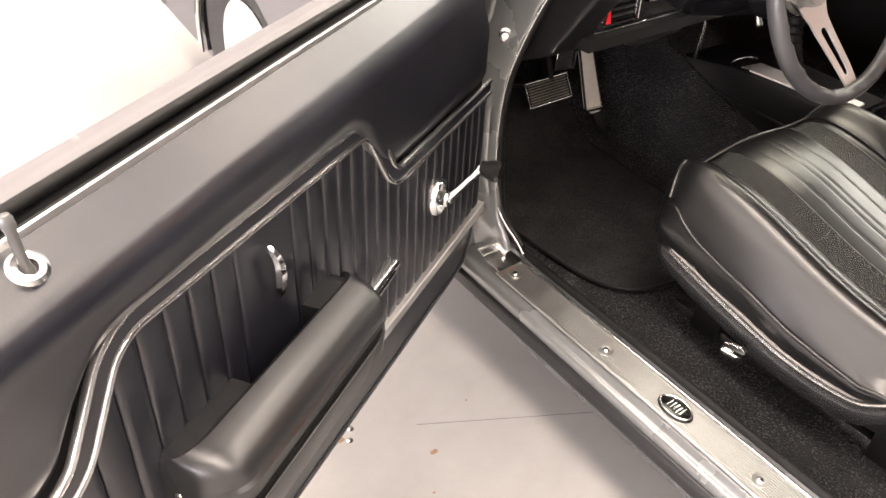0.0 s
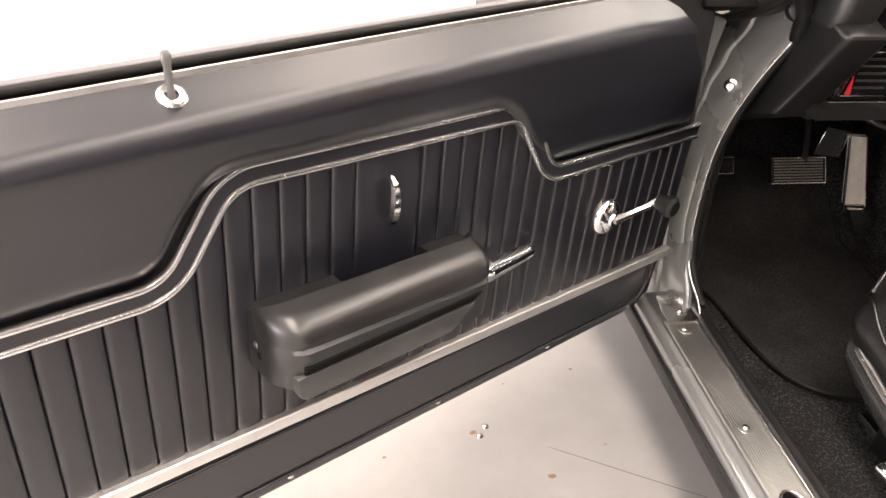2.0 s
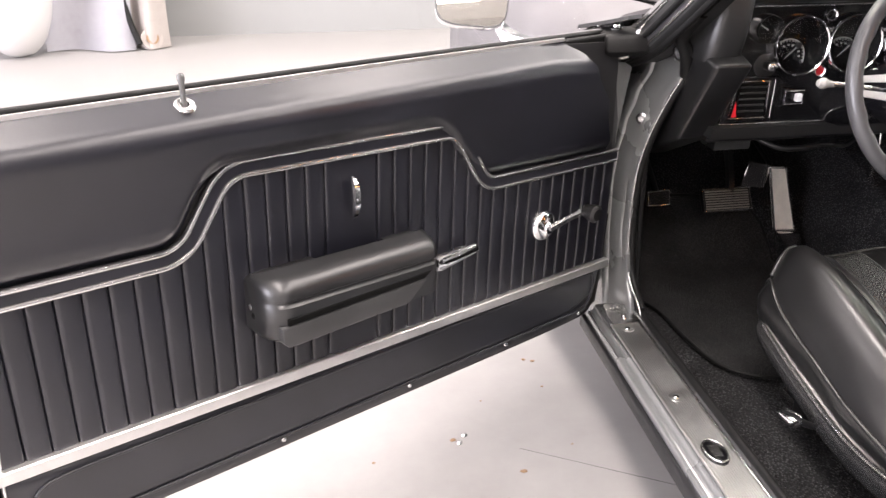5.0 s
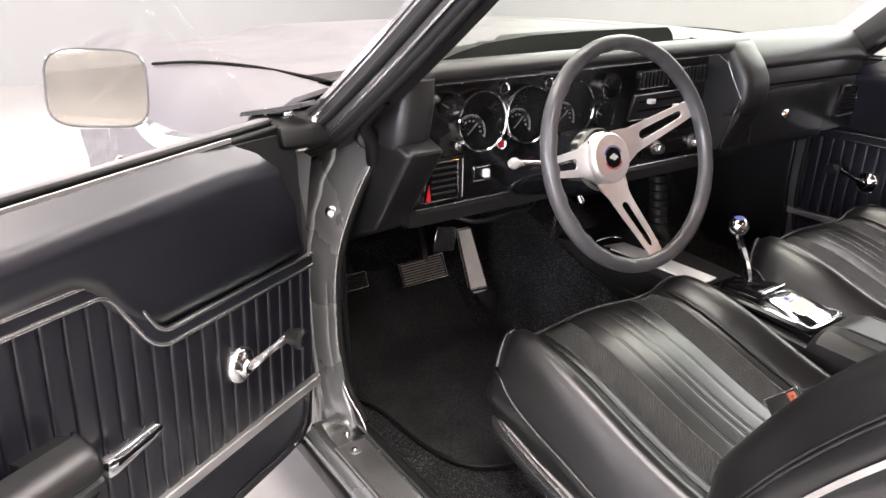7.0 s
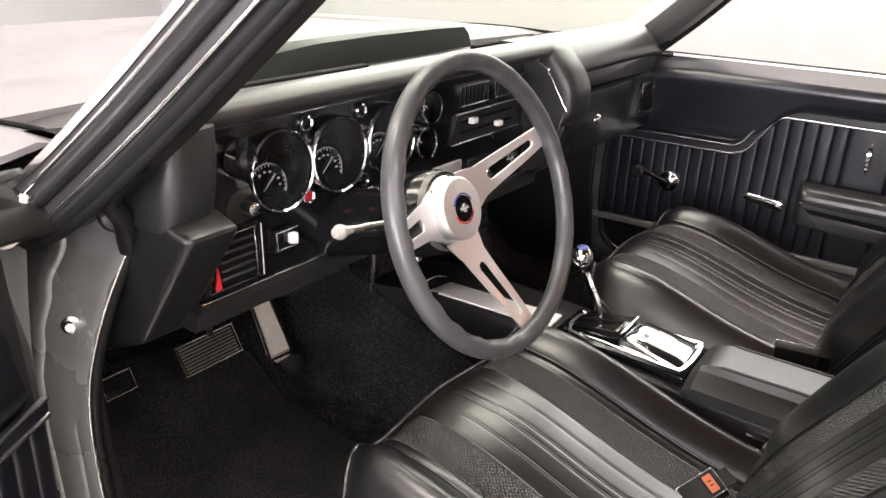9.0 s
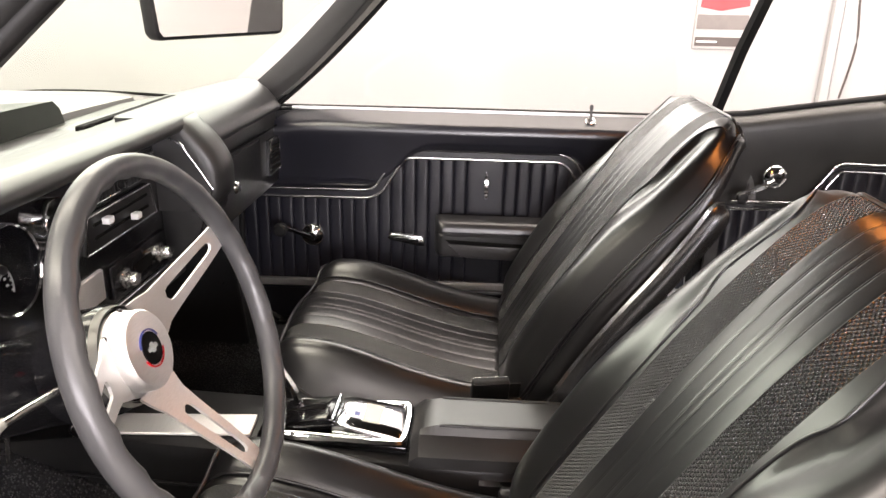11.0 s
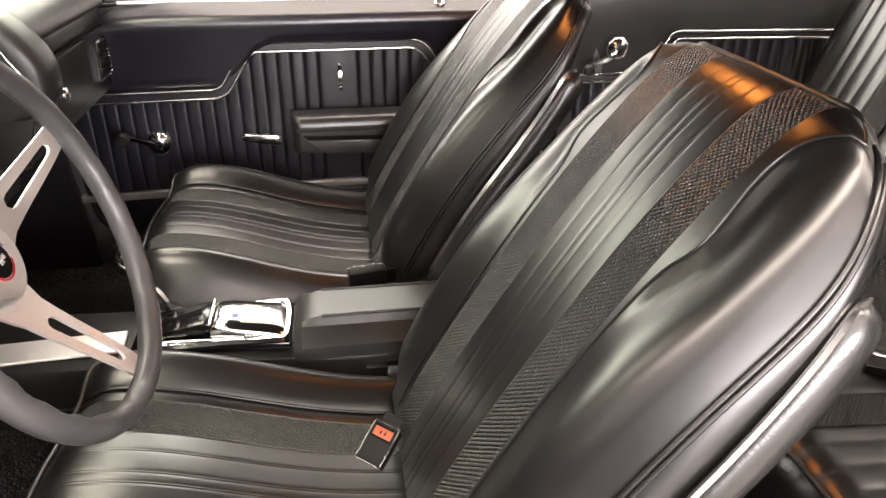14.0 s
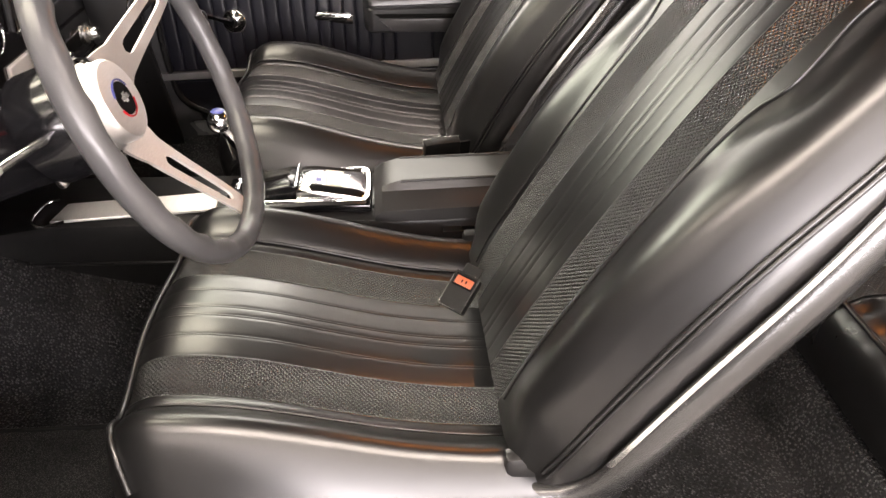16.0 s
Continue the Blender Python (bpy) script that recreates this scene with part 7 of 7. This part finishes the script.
def rb(i, j):
    s = lerp(-0.61, 0.61, i / 220)
    t = j / 40
    if t < 0.8:
        k = t / 0.8
        y, z = lerp(-1.745, -1.985, k) - 0.012 * math.sin(math.pi * k), lerp(0.40, 0.915, k)
        f = 1.0
    else:
        a = (t - 0.8) / 0.2 * 2.0
        y, z = -1.985 - 0.075 * (1 - math.cos(a)), 0.915 + 0.05 * math.sin(a)
        f = 1 - 0.5 * (t - 0.8) / 0.2
    n = bench(s) * f
    e = step(0.54, 0.61, abs(s))
    return Vector((s, y + n * 0.9 - 0.03 * e, z + n * 0.4 - 0.035 * e * step(0.6, 1, t)))


bm = B()
surface(bm, rb, 221, 41)
thicken(bm, (0, -0.03, -0.01))
part("backrest", bm, VINYL, rear, "black pleated rear backrest", angle=70)
for s0, s1 in ((-0.06, 0.06), (0.26, 0.33), (-0.33, -0.26)):
    bm = B()
    surface(bm, lambda i, j: rb(lerp(s0, s1, i / 12) / 1.22 * 220 / 1.0 * 1.0 + 110, j) + Vector((0, 0.003, 0.002)), 13, 41, uv=lambda i, j: (lerp(s0, s1, i / 12), j / 40 * 0.6))
    part("woven_strip", bm, WEAVE, rear, "black basket-weave strip")
    bm = B()
    surface(bm, lambda i, j: rc(lerp(s0, s1, i / 12) / 1.2 * 220 + 110, j) + Vector((0, 0.0, 0.003)), 13, 35, uv=lambda i, j: (lerp(s0, s1, i / 12), j / 34 * 0.6))
    part("woven_strip", bm, WEAVE, rear, "black basket-weave strip")
part("piping", sweep(B(), [rc(i, 4) + Vector((0, 0.004, 0)) for i in range(0, 221, 4)], 0.004), VINYL, rear)
b = buckle((-0.195, -1.605, 0.4485), Matrix.Rotation(radians(60), 4, "Z") @ Matrix.Scale(0.8, 4), False, "bright seat belt buckle lying on the rear cushion")

# ---- rear quarter trim, both sides ----
for sx in (LEFT, RIGHT):
    q = thing("quarter_trim", "black pleated rear side panel with chrome moulding", "trim panel", (sx * 0.74, -1.7, 0.3), "rear side panels")

    def mq(y, n, z, sx=sx):
        return Vector((sx * (0.735 - n), y, z))

    bm = B()

    def qp(i, j):
        y = lerp(-1.345, -2.14, i / 40)
        top = curve_at([(-2.2, 0.985), (-1.87, 0.965), (-1.63, 0.932), (-1.40, 0.897), (-1.3, 0.890)], y)
        t = j / 24
        if t < 0.8:
            z = lerp(0.30, top - 0.03, t / 0.8)
            n = 0.008 + 0.018 * step(0.70, 0.86, z)
        else:
            a = (t - 0.8) / 0.2 * math.pi / 2
            z = top - 0.03 + 0.03 * math.sin(a)
            n = 0.026 - 0.03 * (1 - math.cos(a)) - 0.02 * max(0, (t - 0.92) / 0.08)
        n += 0.05 * step(-1.80, -2.14, y) * 1.0
        return mq(y, n, z)

    surface(bm, qp, 41, 25)
    thicken(bm, (sx * 0.012, 0, 0))
    part("panel", bm, VINYL_SIDE, q, "smooth black upper side panel", angle=60)
    # pleated inset with its frame
    bm = B()
    fr = fillet([(-1.380, 0.700), (-1.548, 0.702), (-1.612, 0.800), (-2.02, 0.800)], (0.030, 0.036))

    def inset_pt(i, j):
        y = lerp(-1.375, -2.00, i / 160)
        top = curve_at(sorted(fr), y) - 0.012
        z = lerp(0.46, top, j / 8)
        n = 0.030 + 0.005 * math.sqrt(max(0.0, math.sin(math.pi * ((i % 8) / 8))))
        n += 0.05 * step(-1.80, -2.14, y)
        return mq(y, n, z)

    surface(bm, inset_pt, 161, 9)
    thicken(bm, (sx * 0.02, 0, 0))
    part("pleated_inset", bm, VINYL_DOOR, q, angle=70)
    for d in (0.0, 0.018):
        ln = [mq(y, 0.036 + 0.05 * step(-1.80, -2.14, y), z) for y, z in inset(fr, -d)]
        part("moulding", sweep(B(), ln, 0.0032), CHROME, q)
    bm = lathe(B(), [(0, 0.022), (0.010, 0.021), (0.012, 0.017), (0.024, 0.012), (0.030, 0.004), (0.030, 0), (0, 0)], 26, axis_to(mq(-1.475, 0.026, 0.762), (-sx, 0, 0)))
    cr = part("window_crank", bm, CHROME, q, "chrome window crank")
    bm = sweep(B(), smooth_path([mq(-1.475, 0.046, 0.762), mq(-1.45, 0.056, 0.748), mq(-1.41, 0.064, 0.732), mq(-1.39, 0.066, 0.724)], 4), [(-0.007, -0.004), (0.007, -0.004), (0.005, 0.004), (-0.005, 0.004)])
    part("crank_arm", bm, CHROME, cr)
    part("knob", lathe(B(), [(0, 0.028), (0.011, 0.027), (0.015, 0.02), (0.011, 0.004), (0, 0.0)], 18, axis_to(mq(-1.388, 0.066, 0.723), (-sx, 0, 0))), PLASTIC, cr)
    part("coat_button", lathe(B(), disc_head(0.008, 0.006), 16, axis_to(mq(-1.973, 0.062, 0.925), (-sx, 0.1, 0.1))), DULL_CHROME, q)
    # fixed quarter window with its front post
    bm = B()
    surface(bm, lambda i, j, sx=sx: Vector((sx * lerp(0.765, 0.625, j / 8), lerp(lerp(-1.345, -1.39, j / 8), lerp(-1.83, -1.78, j / 8), i / 8), lerp(curve_at([(-1.9, 0.965), (-1.63, 0.93), (-1.33, 0.885)], lerp(-1.345, -1.83, i / 8)) - 0.02, 1.215, j / 8))), 9, 9)
    thicken(bm, (sx * 0.005, 0, 0))
    wq = part("quarter_glass", bm, GLASS, q, "clear rear side glass")
    wq.visible_shadow = False
    part("glass_post", sweep(B(), [(sx * 0.762, -1.322, 0.86), (sx * 0.70, -1.352, 1.05), (sx * 0.635, -1.385, 1.215)], [(-0.012, -0.008), (0.012, -0.008), (0.012, 0.008), (-0.012, 0.008)]), RUBBER, q, "black glass edge seal")
    sill = [(sx * 0.757, y, curve_at([(-2.2, 0.985), (-1.87, 0.965), (-1.63, 0.932), (-1.40, 0.897), (-1.3, 0.890)], y) + 0.003) for y in (-1.30, -1.40, -1.5, -1.6, -1.7, -1.8, -1.85)]
    part("glass_seal", sweep(B(), sill, 0.008), RUBBER, q, "black rubber glass seal")
    part("rear_frame", sweep(B(), smooth_path([(sx * 0.735, -1.70, 0.930), (sx * 0.725, -1.80, 0.953), (sx * 0.705, -1.842, 0.985), (sx * 0.67, -1.848, 1.08), (sx * 0.63, -1.83, 1.19)], 5), 0.011), RUBBER, q)
    part("sill_seal", sweep(B(), smooth_path([(sx * 0.755, -1.34, 0.888), (sx * 0.755, -1.50, 0.908), (sx * 0.745, -1.66, 0.925), (sx * 0.735, -1.78, 0.945)], 5), 0.007), RUBBER, q)

# ---- rear-view mirror ----
rv = thing("rear_view_mirror", "rear-view mirror with a dark rim on a stalk", "mirror", (0.0, -0.50, 1.12))
MR = Matrix.Translation((0.0, -0.425, 1.128)) @ Matrix.Rotation(radians(-27), 4, "Z")
ol = [(-0.118, -0.022), (-0.112, -0.030), (0.112, -0.030), (0.118, -0.022), (0.122, 0.024), (0.114, 0.032), (-0.114, 0.032), (-0.122, 0.024)]
case = part("case", prism(B(), ol, "xz", 0.0, 0.022, 0.005, 2), PLASTIC, rv, "", MR)
part("mirror_glass", prism(B(), [(a * 0.95, b * 0.83) for a, b in ol], "xz", -0.0015, 0.004), MIRROR, case, "", MR)
part("stalk", sweep(B(), [(0.0, 0.02, 0.01), (0.0, 0.02, 0.06), (0.0, -0.10, 0.12)], 0.007), DULL_CHROME, rv, "", MR)

# ---- door mirror ----
dm = thing("door_mirror", "grey-backed chrome-rimmed door mirror on the open door", "mirror", (-1.0, -0.09, 0.84))
MM = Matrix.Translation((-1.099, -0.088, 0.940)) @ Matrix.Rotation(radians(-8), 4, "Z") @ Matrix.Rotation(radians(5), 4, "Y") @ Matrix.Rotation(radians(-14.6), 4, "X") @ Matrix.Scale(1.06, 4)
ol = []
for k in range(48):
    a = 2 * math.pi * k / 48
    ca, sa = math.cos(a), math.sin(a)
    ol.append((0.067 * math.copysign(abs(ca) ** 0.48, ca), 0.055 * math.copysign(abs(sa) ** 0.48, sa) + 0.04 * 0.067 * ca * sa))
hd = part("head", prism(B(), ol, "xz", 0.0, 0.045, 0.010, 3), CHROME, dm, "", MM)
part("mirror_glass", prism(B(), [(a * 0.945, b * 0.935) for a, b in ol], "xz", -0.0022, 0.006), DOOR_MIRROR, hd, "", MM)
part("rim", sweep(B(), [(a * 0.968, -0.001, b * 0.96) for a, b in ol], 0.0017, True, up=(0, 1, 0)), LOCK_GREY, hd, "", MM)
part("foot", sweep(B(), smooth_path([(-1.060, -0.062, 0.905), (-1.03, -0.075, 0.868), (-1.00, -0.11, 0.852), (-0.955, -0.13, 0.846)], 5), [(-0.020, -0.010), (0.020, -0.010), (0.014, 0.010), (-0.014, 0.010)], scale=lambda t: 0.7 + 0.6 * t), CHROME, dm, "chrome mirror foot")

# lit dome lamp in the middle of the headliner
dome = thing("dome_lamp", "lit orange dome lamp with a chrome bezel on the headliner", "lamp", (0.0, -1.17, 1.27))
part("bezel", prism(B(), [(-0.09, -1.225), (0.09, -1.225), (0.09, -1.115), (-0.09, -1.115)], "xy", 1.248, 1.275, 0.006, 2), CHROME, dome)
part("lens", prism(B(), [(-0.08, -1.215), (0.08, -1.215), (0.08, -1.125), (-0.08, -1.125)], "xy", 1.236, 1.250, 0.005, 2), DOME, dome, "glowing orange lens")

# ---- around the car ----
# framed print on the east wall
pr = thing("framed_print", "framed print of a red car with a dark caption band", "poster", (RX1, -2.12, 0.8))
part("sheet", box(B(), RX1 - 0.012, RX1, -2.275, -1.965, 0.86, 1.40, 0.002, 1), plain("print_paper", (0.36, 0.35, 0.34), 0.4), pr)
part("caption_band", box(B(), RX1 - 0.015, RX1 - 0.0115, -2.265, -1.975, 0.875, 0.925), PRINT_GREY, pr)
part("caption_bar", box(B(), RX1 - 0.017, RX1 - 0.0148, -2.10, -1.985, 0.895, 0.905), WHITE_MARK, pr)
part("red_shape", prism(B(), [(-2.26, 1.10), (-2.26, 1.16), (-2.20, 1.19), (-2.10, 1.20), (-2.05, 1.16), (-1.99, 1.14), (-1.985, 1.09), (-2.1, 1.07)], "yz", RX1 - 0.016, RX1 - 0.0115), PRINT_RED, pr)
part("grey_shape", box(B(), RX1 - 0.0155, RX1 - 0.0115, -2.265, -1.975, 0.97, 1.05), plain("print_pale", (0.16, 0.14, 0.13), 0.5), pr)
# plain doorway outline on the same wall
dr = thing("wall_door", "plain white door with a thin jamb in the wall", "door", (RX1, -2.9, 0))
part("leaf", box(B(), RX1 - 0.03, RX1, -3.55, -2.78, 0.0, 2.05, 0.004), WALL, dr)
part("jamb", box(B(), RX1 - 0.05, RX1, -2.77, -2.72, 0.0, 2.1, 0.004), WALL, dr)
part("cable", sweep(B(), smooth_path([(RX1 - 0.035, -2.86, 1.6), (RX1 - 0.035, -2.85, 1.2), (RX1 - 0.035, -2.88, 0.9), (RX1 - 0.035, -2.84, 0.6)], 6), 0.006), PRINT_GREY, dr)

# hung backdrop cloths with a rolled end, at the far left corner
cl = thing("backdrop_cloth", "grey and tan backdrop cloth rolled up at its end", "backdrop cloth", (-3.2, 5.6, 0))


def drape(x0, x1, y, ph):
    bm = B()
    surface(bm, lambda i, j: Vector((lerp(x0, x1, i / 30) + 0.10 * (1 - j / 20) * (i / 30 - 0.5), y + 0.09 * math.sin(i / 30 * 6 + ph) - 0.35 * (1 - step(0, 0.5, j / 20)), lerp(0.01, 2.6, j / 20))), 31, 21)
    thicken(bm, (0, 0.02, 0))
    return bm


part("grey_cloth", drape(-3.75, -3.12, 5.55, 0.0), CLOTH_GREY, cl, "grey cloth")
part("hem", sweep(B(), smooth_path([(-3.10, 5.5, 2.6), (-3.16, 5.45, 1.2), (-3.12, 5.25, 0.4), (-3.02, 5.12, 0.06)], 6), 0.025), RUBBER, cl, "dark hem")
part("tan_cloth", drape(-3.10, -2.86, 5.6, 1.0), CLOTH_TAN, cl, "tan cloth")
roll = part("rolled_end", lathe(B(), [(0.085, -0.30), (0.09, 0.0), (0.05, 0.004), (0.05, -0.30)], 28, Matrix.Translation((-2.93, 5.2, 0.095)) @ Matrix.Rotation(radians(72), 4, "X") @ Matrix.Rotation(radians(25), 4, "Y")), CLOTH_TAN, cl)
part("tube", lathe(B(), [(0.05, -0.3), (0.05, 0.02), (0.035, 0.02), (0.035, -0.3)], 24, Matrix.Translation((-2.93, 5.2, 0.095)) @ Matrix.Rotation(radians(72), 4, "X") @ Matrix.Rotation(radians(25), 4, "Y")), CARD, cl)
# pale bolster at the wall
bm = B()
bmesh.ops.create_uvsphere(bm, u_segments=24, v_segments=16, radius=1.0)
for v in bm.verts:
    v.co = Vector((-3.95 + v.co.x * 0.32, 5.05 + v.co.y * 0.35, 0.55 + v.co.z * 0.55 + 0.02 * noise.noise(v.co * 3)))
solid("padded_roll", bm, plain("pale_padding", (0.66, 0.64, 0.63), 0.8, vary=0.08, scale=8, bumpd=0.003), "pale padded roll standing on the floor", "padding")

# joints in the floor
def joint(a, b, w, label):
    d = (Vector(b) - Vector(a)).normalized()
    q = Vector((-d.y, d.x)) * w / 2
    pts = [tuple(Vector(a) - q), tuple(Vector(b) - q), tuple(Vector(b) + q), tuple(Vector(a) + q)]
    solid("floor_joint", prism(B(), pts, "xy", -0.01, 0.0006), JOINT_GREY, label, "floor joint", "floor joints", "structure")


joint((-4.55, 4.93), (-3.20, 2.865), 0.012, "dark saw-cut joint in the pale floor")
joint((-1.02, -0.285), (-0.70, -0.459), 0.0008, "hairline crack in the pale floor")

# screws lying in pairs in the floor, cracks and crumbs
for x, y in ((-1.150, -0.246), (-1.135, -0.222), (-0.975, 0.20), (-0.962, 0.222)):
    solid("floor_screw", lathe(B(), [(0, 0.002), (0.004, 0.002), (0.0065, 0.001), (0.007, 0), (0, 0)], 16, Matrix.Translation((x, y, 0.0005))), DULL_CHROME, "small screw head set in the pale floor", "screw", "floor screws")
rng = random.Random(5)
for k in range(26):
    x, y = rng.uniform(-1.6, -0.9), rng.uniform(-1.2, 0.1)
    s = rng.uniform(0.002, 0.006)
    bm = B()
    bmesh.ops.create_icosphere(bm, subdivisions=1, radius=s)
    for v in bm.verts:
        v.co = Vector((v.co.x * rng.uniform(0.6, 2.2) + x, v.co.y + y, max(0.0003, v.co.z * 0.5 + s * 0.3)))
    solid("crumb", bm, CARD, "small brown crumb on the pale floor", "debris", "crumbs on the floor")
